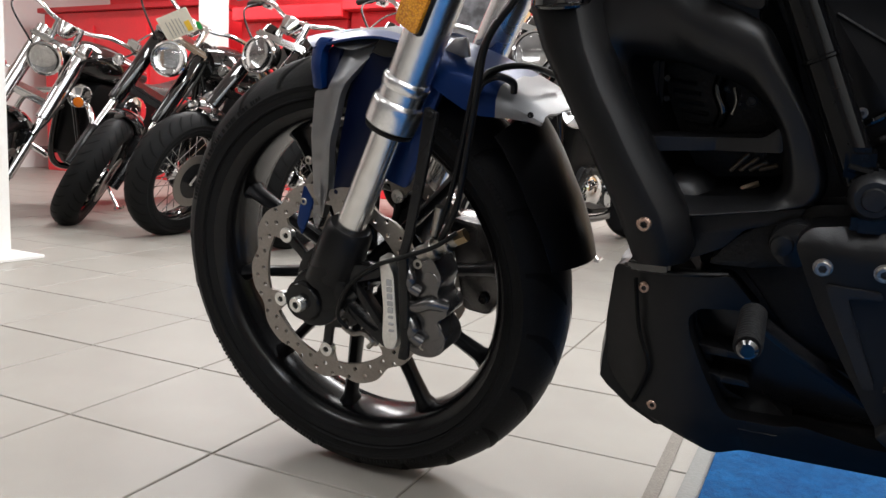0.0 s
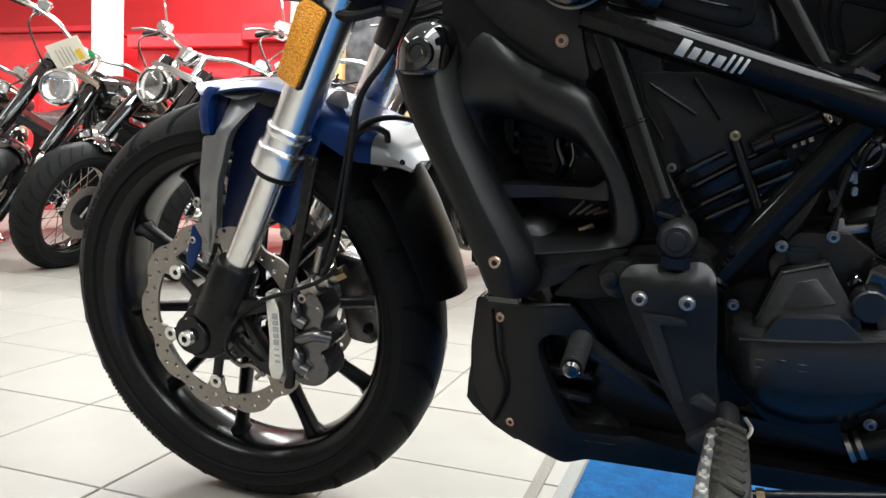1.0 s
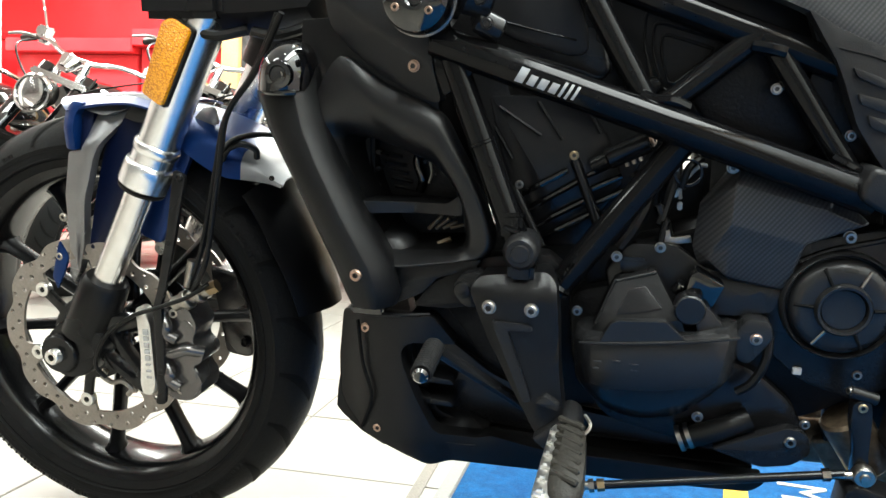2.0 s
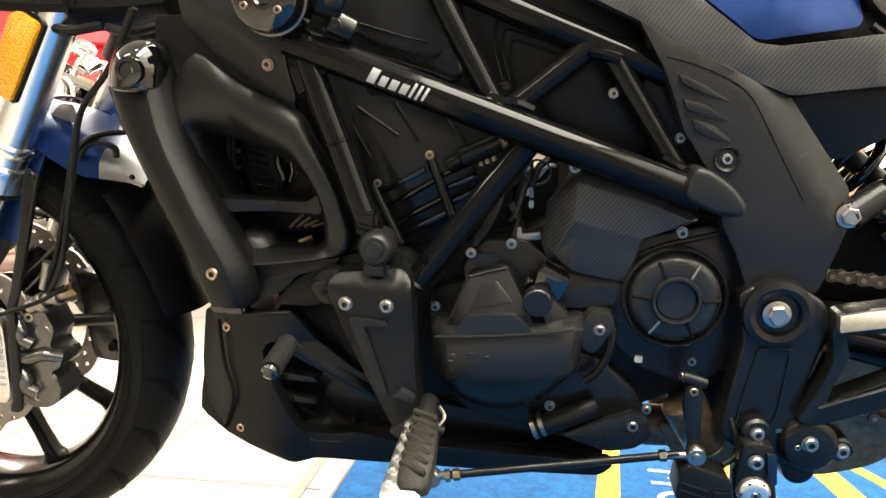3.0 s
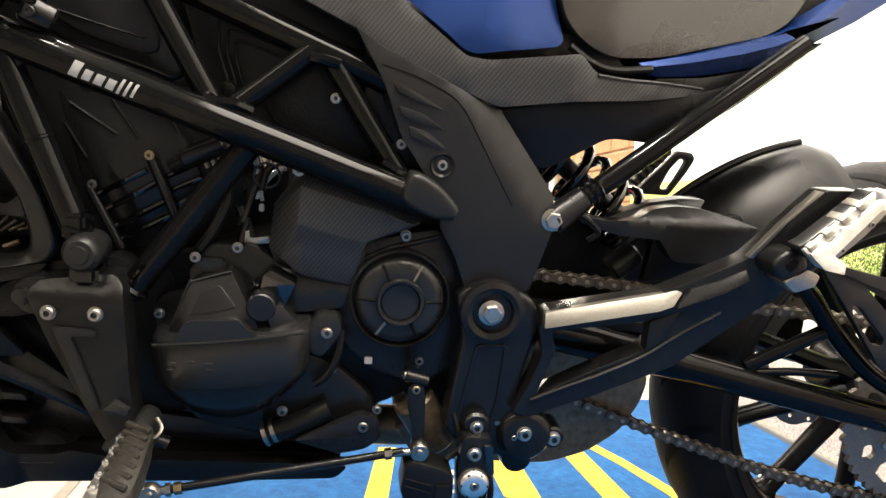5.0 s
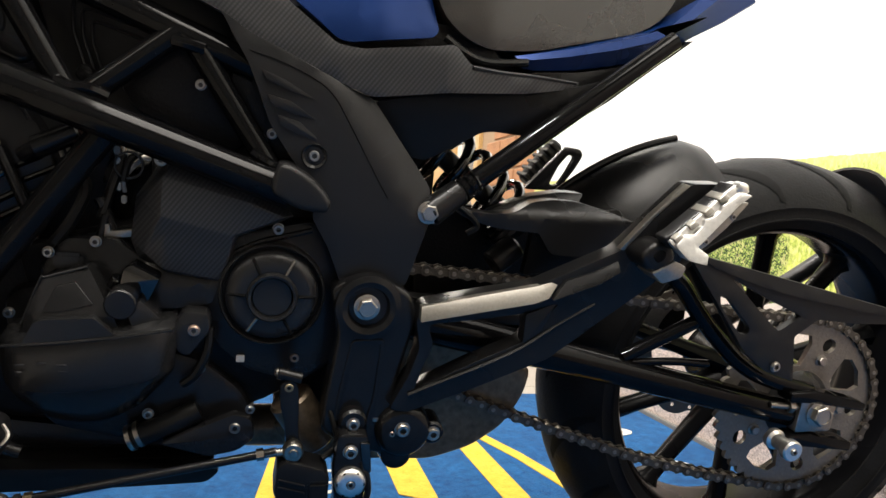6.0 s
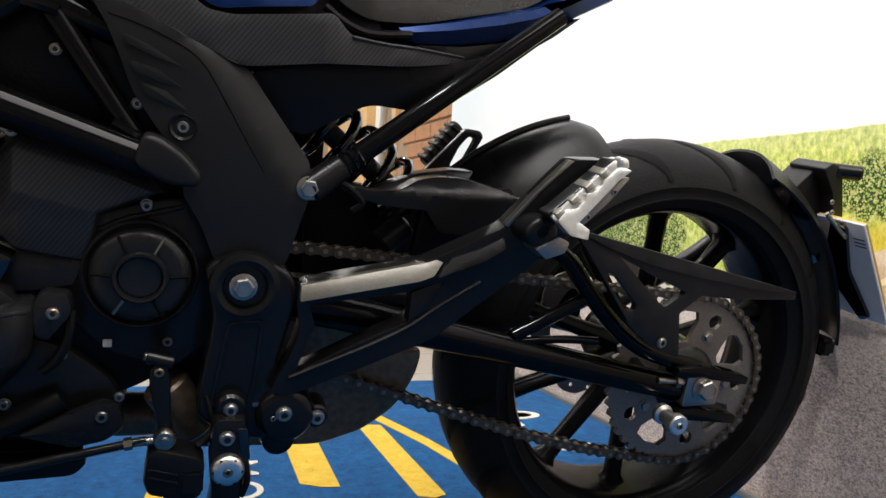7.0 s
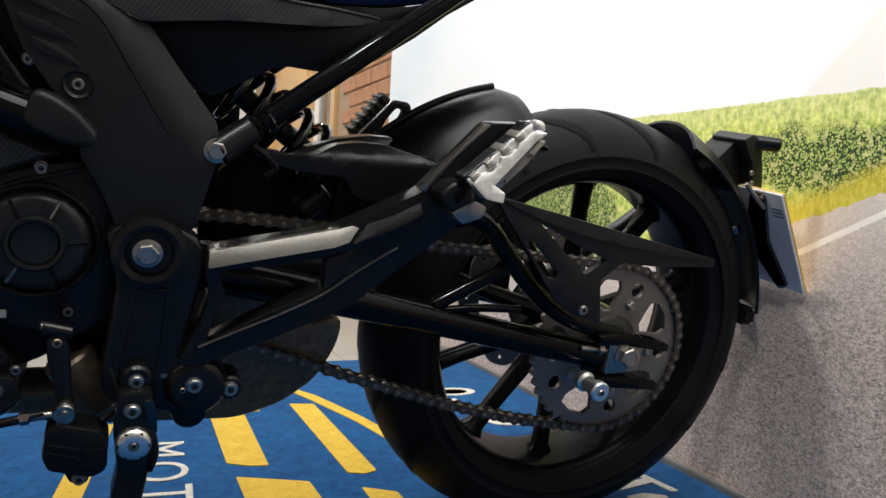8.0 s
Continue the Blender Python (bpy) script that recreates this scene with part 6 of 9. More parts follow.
# two ribs are steel to paint their edge highlights, the others near-black
for k, ang in enumerate((62, 118, 178, 238, 298, 2)):
    a = radians(ang)
    part("rib", rod((0.894 + 0.0255 * math.cos(a), -0.1895, 0.455 + 0.0255 * math.sin(a)), (0.894 + 0.0425 * math.cos(a), -0.1860, 0.455 + 0.0425 * math.sin(a)), 0.0016, n=6), M["steel"] if k in (0, 3) else M["dark_hole"], rc, "raised rib in lighter metal for its edge highlight" if k in (0, 3) else "")

part("case_facet", panel([(0.762, 0.484), (0.804, 0.479), (0.846, 0.470), (0.836, 0.442), (0.802, 0.436), (0.787, 0.436), (0.760, 0.458)], -0.172, -0.150, r=0.004, bev=0.004, cell=0.012, dy=lambda x, z: 0.6 * max(0, z - 0.462) + 0.3 * max(0, 0.785 - x)), M["engine_black"], engine, "", 20)
part("plug_connector", join(panel([(0.757, 0.478), (0.764, 0.483), (0.790, 0.470), (0.780, 0.447), (0.770, 0.444), (0.754, 0.462)], -0.190, -0.165, r=0.003, bev=0.003), rod((0.752, -0.182, 0.468), (0.746, -0.178, 0.458), 0.006, n=12, bev=0.001)), M["gloss_black"], engine, "gloss black cable connector")
part("case_filler", panel([(0.905, 0.40), (0.975, 0.40), (0.985, 0.290), (0.915, 0.285)], -0.112, -0.100, r=0.004, bev=0.002), M["engine_dark"], engine)
# carbon patterned sprocket box
def facets(pts, faces, bev=0.0015):
    """A faceted moulding from a few named corners, its edges slightly rounded."""
    bm = bmesh.new()
    vs = {k: bm.verts.new(p) for k, p in pts.items()}
    for f in faces:
        bm.faces.new([vs[k] for k in f])
    bmesh.ops.recalc_face_normals(bm, faces=bm.faces)
    bmesh.ops.bevel(bm, geom=list(bm.edges), offset=bev, segments=2, affect="EDGES", profile=0.5)
    return bm


# rim corners r0..r9 stand at the case; t = top field, s = shelf, l = lower field
BOX = {
    "r0": (0.766, -0.160, 0.483), "r1": (0.759, -0.160, 0.500), "r2": (0.765, -0.160, 0.544), "r3": (0.787, -0.162, 0.580), "r4": (0.880, -0.166, 0.557),
    "r5": (0.912, -0.168, 0.533), "r6": (0.858, -0.170, 0.510), "r7": (0.854, -0.168, 0.488), "r8": (0.848, -0.160, 0.458), "r9": (0.799, -0.158, 0.466),
    "s0": (0.794, -0.178, 0.578), "s1": (0.874, -0.178, 0.557), "t0": (0.790, -0.188, 0.567), "t1": (0.872, -0.187, 0.546),
    "t2": (0.903, -0.184, 0.534), "t3": (0.856, -0.186, 0.514), "t4": (0.789, -0.190, 0.530), "l0": (0.793, -0.183, 0.513), "l1": (0.852, -0.181, 0.498), "l2": (0.846, -0.174, 0.466), "l3": (0.790, -0.176, 0.476), "l4": (0.772, -0.172, 0.492),
}
box = part("sprocket_cover", facets(BOX, (
    ("s0", "s1", "t1", "t0"), ("t0", "t1", "t2", "t3", "t4"), ("t4", "t3", "l1", "l0"), ("l0", "l1", "l2", "l3"), ("l0", "l3", "l4"), ("t0", "t4", "r2"), ("t4", "l0", "l4"), ("t4", "l4", "r1", "r2"),
    ("r2", "r3", "s0"), ("r2", "s0", "t0"), ("r3", "r4", "s1", "s0"), ("r4", "r5", "t2", "t1"), ("r4", "t1", "s1"), ("r5", "r6", "t3", "t2"), ("r6", "r7", "l1", "t3"), ("r7", "r8", "l2", "l1"),
    ("r8", "r9", "l3", "l2"), ("r9", "r0", "l4", "l3"), ("r0", "r1", "l4")), 0.0022), M["carbon"], engine, "charcoal sprocket cover with a carbon weave print", 16)
bolt(box, 0.787, -0.178, 0.581, 0.006, "steel")

# --- lower belly pan
belly = [(0.392, 0.402), (0.440, 0.408), (0.486, 0.408), (0.500, 0.412), (0.528, 0.377), (0.502, 0.380), (0.477, 0.379), (0.468, 0.369), (0.470, 0.354), (0.482, 0.322), (0.502, 0.280), (0.512, 0.272), (0.553, 0.272), (0.566, 0.277), (0.620, 0.268), (0.750, 0.266), (0.852, 0.264), (0.838, 0.246), (0.738, 0.241), (0.521, 0.236), (0.497, 0.229), (0.424, 0.266), (0.394, 0.282), (0.383, 0.300), (0.383, 0.340)]
pan = part("belly_pan", panel(belly, -0.172, -0.150, r=0.008, bev=0.006, seg=3, cell=0.022, dy=lambda x, z: 0.8 * max(0.0, 0.422 - x) + 0.35 * max(0.0, 0.262 - z) - 0.010 * max(0, 1 - ((x - 0.47) / 0.05) ** 2)), M["plastic"], bike, "matt black plastic belly pan")
part("nose_seam", tube([(0.418, -0.175, 0.398), (0.424, -0.178, 0.350), (0.434, -0.181, 0.320), (0.432, -0.180, 0.300), (0.420, -0.172, 0.270)], 0.0022, 6), M["dark_hole"], pan)
part("nose", loft([[(0.384 + dx, -0.143, z), (0.372 + dx, -0.10, z - 0.006), (0.366 + dx, 0.0, z - 0.010), (0.372 + dx, 0.10, z - 0.006), (0.384 + dx, 0.143, z), (0.470, 0.143, z), (0.470, -0.143, z)] for dx, z in ((0.014, 0.400), (0.005, 0.350), (-0.003, 0.300), (-0.005, 0.277), (0.002, 0.268), (0.026, 0.248), (0.052, 0.234))]), M["plastic"], pan)
part("pan_core", panel([(0.405, 0.396), (0.470, 0.400), (0.470, 0.350), (0.500, 0.285), (0.560, 0.262), (0.845, 0.262), (0.836, 0.246), (0.520, 0.235), (0.497, 0.230), (0.426, 0.274), (0.404, 0.302)], -0.140, 0.165, r=0.006, bev=0.004), M["engine_dark"], pan)
part("pan_inner", panel([(0.470, 0.372), (0.500, 0.374), (0.560, 0.330), (0.640, 0.300), (0.760, 0.285), (0.850, 0.268), (0.600, 0.268), (0.540, 0.272), (0.500, 0.292), (0.468, 0.348)], -0.128, -0.115, r=0.01, bev=0.004), M["engine_black"], pan)
part("pan_ledge", panel([(0.502, 0.284), (0.520, 0.286), (0.562, 0.270), (0.552, 0.262), (0.507, 0.262)], -0.150, -0.120, r=0.004, bev=0.002, cell=0.01, dy=lambda x, z: 2.2 * (z - 0.272)), M["grey_plastic"], pan)
part("pan_filler", panel([(0.445, 0.470), (0.560, 0.470), (0.590, 0.380), (0.600, 0.300), (0.548, 0.296), (0.520, 0.345), (0.470, 0.385)], -0.112, 0.110, r=0.006, bev=0.003), M["engine_dark"], pan)
for z0 in (0.338, 0.312):
    part("pan_vane", panel([(0.476, z0), (0.520, z0 - 0.004), (0.524, z0 - 0.010), (0.482, z0 - 0.009)], -0.165, -0.120, r=0.002, bev=0.001), M["satin"], pan)
part("pan_lip", tube([(0.405, -0.158, 0.405), (0.430, -0.176, 0.407), (0.465, -0.180, 0.409), (0.498, -0.172, 0.410)], 0.0026, 8), M["satin"], pan)
part("front_gap_plate", block(0.412, 0.450, -0.185, -0.14, 0.408, 0.418, 0.003), M["gloss_black"], pan)
for x, z, y in ((0.426, 0.389, -0.173), (0.440, 0.273, -0.1765)):
    bolt(pan, x, y, z, 0.0056, "copper", "button")

# --- left footrest bracket with pegs and the shift linkage
brk = part("footrest_bracket", panel([(0.550, 0.458), (0.558, 0.470), (0.624, 0.477), (0.634, 0.468), (0.638, 0.430), (0.641, 0.380), (0.648, 0.338), (0.636, 0.320), (0.622, 0.316), (0.596, 0.360), (0.570, 0.408)], -0.228, -0.195, r=0.008, bev=0.005, seg=3, cell=0.014, dy=lambda x, z: 0.9 * max(0, z - 0.457) - 0.10 * max(0, 0.40 - z) + 0.25 * max(0, 0.578 + 0.5 * (0.43 - z) - x)), M["plastic"], bike, "charcoal cast footrest bracket")
part("bracket_rib", panel([(0.574, 0.430), (0.612, 0.428), (0.614, 0.422), (0.590, 0.421), (0.616, 0.352), (0.608, 0.350), (0.584, 0.404)], -0.2312, -0.226, r=0.003, bev=0.002, cell=0.014, dy=lambda x, z: -0.10 * max(0, 0.40 - z)), M["grey_plastic"], brk)
part("bracket_step", panel([(0.620, 0.354), (0.630, 0.362), (0.644, 0.354), (0.642, 0.348)], -0.243, -0.230, r=0.002, bev=0.002), M["cover_grey"], brk)
part("bracket_foot", panel([(0.618, 0.318), (0.652, 0.346), (0.664, 0.340), (0.668, 0.318), (0.640, 0.300)], -0.246, -0.205, r=0.005, bev=0.004), M["grey_plastic"], brk)
for x in (0.571, 0.612):
    bolt(brk, x, -0.229, 0.443, 0.0072, "steel")
part("mount_tab", join(panel([(0.526, 0.452), (0.540, 0.470), (0.566, 0.470), (0.566, 0.434), (0.540, 0.430)], -0.205, -0.180, r=0.014, bev=0.004), at_left(spun([(0, 0.006), (0.008, 0.005), (0.009, 0.002), (0.009, -0.01), (0, -0.01)], 20), 0.540, -0.206, 0.451)), M["satin"], brk)
part("mount_rail", panel([(0.480, 0.420), (0.500, 0.446), (0.540, 0.470), (0.560, 0.480), (0.620, 0.486), (0.640, 0.470), (0.640, 0.440), (0.560, 0.430), (0.520, 0.420)], -0.178, -0.150, r=0.006, bev=0.003), M["engine_dark"], brk)
# rider's peg: bright cast body with a ribbed rubber pad
p0, p1 = Vector((0.654, -0.236, 0.330)), Vector((0.652, -0.350, 0.305))
peg = part("foot_peg", loft([[p0.lerp(p1, t) + Vector((0.86 * w * cx - 0.005, 0, h * cz)) for cx, cz in ((-1, -0.5), (-0.8, -1), (0.8, -1), (1, -0.5), (1, 0.4), (0.7, 0.7), (-0.7, 0.7), (-1, 0.4))] for t, w, h in ((0, 0.009, 0.010), (0.12, 0.014, 0.012), (0.5, 0.018, 0.012), (0.85, 0.021, 0.012), (0.97, 0.020, 0.012), (1.02, 0.016, 0.010), (1.05, 0.009, 0.006))]), M["peg_alu"], brk, "bright cast aluminium foot peg")
for k in range(6):
    c = p0.lerp(p1, 0.16 + 0.14 * k)
    part("tooth", block(c.x - 0.0165 - 0.0010 * k, c.x - 0.011, c.y - 0.006, c.y + 0.003, c.z - 0.004, c.z + 0.012, 0.0025), M["peg_alu"], peg)
pad = part("peg_rubber", loft([[p0.lerp(p1, t) + Vector((0.98 * w * cx + 0.003, 0, 0.0065 + h * cz)) for cx, cz in ((-0.75, -0.6), (1.05, -0.6), (1.1, 0.2), (1.0, 0.75), (0.6, 1), (-0.4, 1), (-0.75, 0.7), (-0.85, 0.2))] for t, w, h in ((0.08, 0.007, 0.006), (0.12, 0.011, 0.011), (0.3, 0.0145, 0.0145), (0.6, 0.0165, 0.0155), (0.78, 0.0165, 0.0145), (0.88, 0.0145, 0.011), (0.94, 0.010, 0.005))]), M["peg_pad"], peg, "ribbed worn rubber peg pad")
for k in range(7):
    c = p0.lerp(p1, 0.17 + 0.105 * k)
    part("rubber_rib", rod((c.x - 0.009, c.y + 0.006, c.z + 0.0195), (c.x + 0.015, c.y - 0.008, c.z + 0.0185), 0.0032, n=8, bev=0.001), M["peg_pad"], pad)
part("peg_spring", tube([(0.668, -0.236, 0.345), (0.674, -0.243, 0.338), (0.668, -0.250, 0.332), (0.660, -0.246, 0.342)], 0.0018, 6), M["steel"], peg)
# gear lever
lever = part("gear_lever", tube([(0.668, -0.190, 0.296), (0.630, -0.195, 0.314), (0.592, -0.206, 0.342), (0.562, -0.226, 0.369), (0.540, -0.254, 0.396), (0.530, -0.280, 0.416)], 0.0066, 12, flat=0.7), M["engine_black"], bike, "black forged gear lever")
tip0, tip1 = Vector((0.529, -0.280, 0.417)), Vector((0.531, -0.335, 0.413))
toe = part("toe_rubber", rod(tip0, tip1, 0.0086, n=16), M["rubber"], lever, "ribbed rubber toe piece")
for k in range(13):
    part("rib", moved(spun([(0, 0), (0.0085, 0.0), (0.0098, 0.0012), (0.0098, 0.0026), (0.0085, 0.0038), (0, 0.0038)], 18), aim(tip0.lerp(tip1, k / 13), tip1 + (tip1 - tip0))), M["rubber"], toe)
part("toe_end", moved(spun([(0, 0.006), (0.005, 0.0055), (0.0072, 0.003), (0.0075, -0.004), (0, -0.004)], 20), aim(tip1, tip1 + (tip1 - tip0))), M["gloss_black"], lever)
rodp = part("shift_rod", rod((0.675, -0.236, 0.270), (0.905, -0.222, 0.308), 0.0042, n=12), M["satin"], bike, "black threaded shift rod with ball joints")
part("lock_nut", rod((0.684, -0.2355, 0.2715), (0.691, -0.235, 0.2727), 0.0062, n=6), M["brass"], rodp, "brass lock nut")
part("lock_nut", rod((0.676, -0.236, 0.270), (0.681, -0.2357, 0.271), 0.0066, n=6), M["steel"], rodp)
part("lock_nut", rod((0.886, -0.223, 0.305), (0.893, -0.2227, 0.306), 0.006, n=6), M["steel"], rodp)
part("rod_end", rod((0.655, -0.237, 0.267), (0.677, -0.236, 0.2705), 0.0045, n=10), M["steel"], rodp)
part("rod_end", rod((0.893, -0.2227, 0.306), (0.918, -0.222, 0.308), 0.0042, n=10), M["steel"], rodp)
for x, y, z in ((0.662, -0.238, 0.268), (0.921, -0.222, 0.3085)):
    part("ball_joint", at_left(spun([(0.0, 0.009), (0.004, 0.0085), (0.0048, 0.006), (0.0085, 0.006), (0.0105, 0.003), (0.0105, -0.004), (0.007, -0.008), (0, -0.008)], 22), x, y, z), M["steel"], rodp, "zinc plated ball joint")
part("shift_arm", join(panel([(0.905, 0.376), (0.920, 0.384), (0.924, 0.366), (0.926, 0.320), (0.930, 0.304), (0.914, 0.300), (0.912, 0.330), (0.906, 0.355)], -0.216, -0.204, r=0.005, bev=0.003), rod((0.902, -0.212, 0.386), (0.926, -0.212, 0.380), 0.006, n=12, bev=0.001)), M["satin"], rodp, "black shift arm")
bolt(rodp, 0.914, -0.215, 0.372, 0.005, "brass", "button")
bolt(rodp, 0.903, -0.212, 0.3865, 0.0042, "steel", "socket", (-1, -0.4, 0))


# --- tank, seat and side covers
tank = part("fuel_tank", panel([(0.78, 0.86), (0.830, 0.800), (0.884, 0.752), (0.944, 0.708), (0.956, 0.706), (1.040, 0.720), (1.046, 0.727), (1.036, 0.760), (1.02, 0.86)], -0.158, 0.158, r=0.012, bev=0.024, seg=6, cell=0.03, dy=lambda x, z: 0.25 * max(0, z - 0.72) + 0.20 * max(0, x - 0.98)), M["blue"], bike, "satin blue fuel tank")
seat = part("seat", panel([(1.030, 0.86), (1.036, 0.775), (1.046, 0.745), (1.070, 0.724), (1.098, 0.714), (1.150, 0.718), (1.277, 0.752), (1.308, 0.770), (1.328, 0.80), (1.34, 0.86)], -0.150, 0.150, r=0.020, bev=0.022, seg=5, cell=0.03, dy=lambda x, z: 0.18 * max(0, x - 1.1) + 0.10 * max(0, z - 0.73)), M["seat"], bike, "black vinyl rider seat")
part("seat_rail", tube([(1.052, -0.148, 0.722), (1.075, -0.150, 0.708), (1.100, -0.150, 0.702), (1.142, -0.147, 0.706)], 0.0042, 8), M["satin"], seat)


def tail_side():
    # x top, z top, x bottom, z bottom, depth of the outer face
    rows = ((1.128, 0.712, 1.140, 0.700, 0.147), (1.150, 0.717, 1.152, 0.698, 0.146), (1.184, 0.725, 1.194, 0.702, 0.141), (1.250, 0.742, 1.243, 0.711, 0.132), (1.288, 0.754, 1.286, 0.722, 0.124), (1.318, 0.767, 1.323, 0.738, 0.116), (1.342, 0.786, 1.358, 0.757, 0.106), (1.368, 0.812, 1.404, 0.780, 0.092), (1.405, 0.846, 1.451, 0.809, 0.080))
    secs = []
    for xt, zt, xb, zb, y in rows:
        def at(u, d):
            return (xt + (xb - xt) * u, -y + d, zt + (zb - zt) * u)
        secs.append([at(-0.35, 0.030), at(-0.05, 0.010), at(0.05, 0.003), at(0.36, 0.0), at(0.42, 0.0015), at(0.95, 0.010), at(1.0, 0.016), at(1.0, 0.04), at(-0.35, 0.06)])
    return loft(secs)


tail = part("tail_cover", tail_side(), M["blue"], bike, "satin blue tail fairing under the seat", 24)
part("tail_half", mirrored(tail_side()), M["blue"], tail, "", 24)
part("tail_core", panel([(1.05, 0.712), (1.12, 0.706), (1.20, 0.716), (1.29, 0.742), (1.34, 0.77), (1.39, 0.81), (1.40, 0.86), (1.03, 0.86)], -0.092, 0.092, r=0.006, bev=0.004), M["engine_dark"], tail)
part("tank_base", panel([(0.88, 0.735), (0.945, 0.694), (1.06, 0.700), (1.12, 0.698), (1.10, 0.73), (1.0, 0.74)], -0.135, 0.135, r=0.005, bev=0.002), M["engine_dark"], tail)
part("tail_under", panel([(1.150, 0.697), (1.205, 0.702), (1.243, 0.710), (1.286, 0.722), (1.323, 0.738), (1.352, 0.754), (1.318, 0.728), (1.262, 0.692), (1.206, 0.676), (1.150, 0.682)], -0.134, -0.060, r=0.006, bev=0.004, dy=lambda x, z: 0.15 * max(0, x - 1.2)), M["plastic"], tail)
trim = part("side_trim", panel([(0.690, 0.830), (0.800, 0.830), (0.838, 0.786), (0.884, 0.744), (0.942, 0.702), (0.965, 0.700), (1.041, 0.711), (1.056, 0.714), (1.074, 0.696), (1.136, 0.692), (1.205, 0.692), (1.198, 0.684), (1.139, 0.674), (1.052, 0.667), (0.978, 0.656), (0.936, 0.671), (0.861, 0.703), (0.836, 0.719), (0.760, 0.752)], -0.182, -0.150, r=0.006, bev=0.005, seg=2, cell=0.02, dy=lambda x, z: 0.16 * max(0, z - 0.70) + 0.25 * max(0, x - 1.05)), M["carbon"], bike, "charcoal side trim with a carbon weave print")
part("trim_lip", tube([(1.076, -0.176, 0.694), (1.110, -0.166, 0.692), (1.150, -0.156, 0.692), (1.200, -0.143, 0.690)], 0.0022, 6), M["grey_plastic"], trim)
side = part("side_cover", panel([(0.834, 0.722), (0.862, 0.704), (0.898, 0.689), (0.936, 0.672), (0.968, 0.658), (0.980, 0.655), (1.010, 0.616), (1.044, 0.572), (1.047, 0.545), (1.026, 0.470), (0.960, 0.470), (0.946, 0.505), (0.928, 0.535), (0.930, 0.560), (0.905, 0.592), (0.884, 0.622), (0.862, 0.676)], -0.187, -0.165, r=0.005, bev=0.004, seg=3, cell=0.02, dy=lambda x, z: 0.35 * max(0.0, x + 0.78 * (z - 0.56) - 1.018) + 0.06 * max(0.0, 0.53 - z) + 0.12 * max(0, z - 0.66)), M["grey_plastic"], bike, "charcoal grained plastic side cover")
for pts in ([(0.874, 0.672), (0.894, 0.665), (0.924, 0.649), (0.900, 0.655), (0.878, 0.664)], [(0.880, 0.650), (0.902, 0.645), (0.926, 0.630), (0.904, 0.634), (0.884, 0.641)], [(0.890, 0.632), (0.910, 0.627), (0.936, 0.607), (0.914, 0.614), (0.894, 0.622)]):
    part("louvre", panel(pts, -0.1917, -0.184, r=0.002, bev=0.002, dy=lambda x, z: 0.12 * max(0, z - 0.66) + 0.10 * max(0, x - 0.88)), M["grey_plastic"], side)
# near-black line paints the shade along the crease
part("crease", tube([(0.862, -0.184, 0.688), (0.893, -0.1855, 0.680), (0.924, -0.1865, 0.667), (0.940, -0.187, 0.655), (0.953, -0.187, 0.637), (0.985, -0.187, 0.584), (1.000, -0.187, 0.560)], 0.0006, 6), M["dark_hole"], side)
part("bolt_recess", at_left(spun([(0.009, 0.0), (0.0115, 0.0015), (0.0125, 0.0), (0.0125, -0.004), (0.009, -0.004), (0.009, 0.0)], 24), 0.926, -0.188, 0.596), M["satin"], side)
bolt(side, 0.926, -0.186, 0.596, 0.0062, "bolt")
part("under_cover", panel([(0.985, 0.652), (1.060, 0.668), (1.140, 0.676), (1.200, 0.686), (1.262, 0.704), (1.300, 0.726), (1.240, 0.676), (1.196, 0.645), (1.150, 0.630), (1.112, 0.632), (1.100, 0.630), (1.042, 0.596), (1.020, 0.600), (0.995, 0.640)], -0.148, -0.120, r=0.006, bev=0.003), M["plastic"], bike, "matt black plastic cover under the seat")
part("under_tray", panel([(0.96, 0.70), (1.22, 0.70), (1.36, 0.78), (1.30, 0.76), (1.14, 0.650), (1.05, 0.61), (0.98, 0.64)], -0.118, 0.145, r=0.006, bev=0.002), M["engine_dark"], bike, "black tray under the seat")

# --- rear subframe tube
sub = part("subframe", rod((1.062, -0.172, 0.558), (1.304, -0.152, 0.746), 0.0112, 0.0100, 20), M["tube_black"], bike, "black steel subframe tube")
part("subframe_rail", rod((1.062, 0.172, 0.558), (1.304, 0.152, 0.746), 0.0112, 0.0100, 14), M["tube_black"], sub)
part("subframe_lug", join(rod((1.043, -0.180, 0.545), (1.078, -0.172, 0.571), 0.015, 0.0135, 20, 0.003)), M["satin"], sub)
bolt(sub, 1.043, -0.186, 0.548, 0.0105, "bolt", "hex")
for s in (0.012, 0.02, 0.028):
    c = Vector((1.062, -0.172, 0.558)).lerp(Vector((1.330, -0.150, 0.766)), s / 0.34 + 0.03)
    part("weld", moved(spun([(0.0112, -0.002), (0.0130, 0.0), (0.0112, 0.002)], 18), aim(c, (1.330, -0.150, 0.766))), M["tube_black"], sub)

# --- swingarm pivot plate
piv = part("pivot_plate", panel([(0.950, 0.466), (0.958, 0.474), (0.968, 0.478), (0.982, 0.484), (0.998, 0.483), (1.014, 0.474), (1.032, 0.464), (1.040, 0.440), (1.034, 0.415), (1.026, 0.380), (1.022, 0.345), (1.050, 0.345), (1.066, 0.325), (1.064, 0.300), (1.044, 0.286), (1.000, 0.292), (0.972, 0.300), (0.948, 0.318), (0.952, 0.360), (0.960, 0.420)], -0.196, -0.160, r=0.008, bev=0.005, seg=3), M["satin"], bike, "black cast swingarm pivot plate")
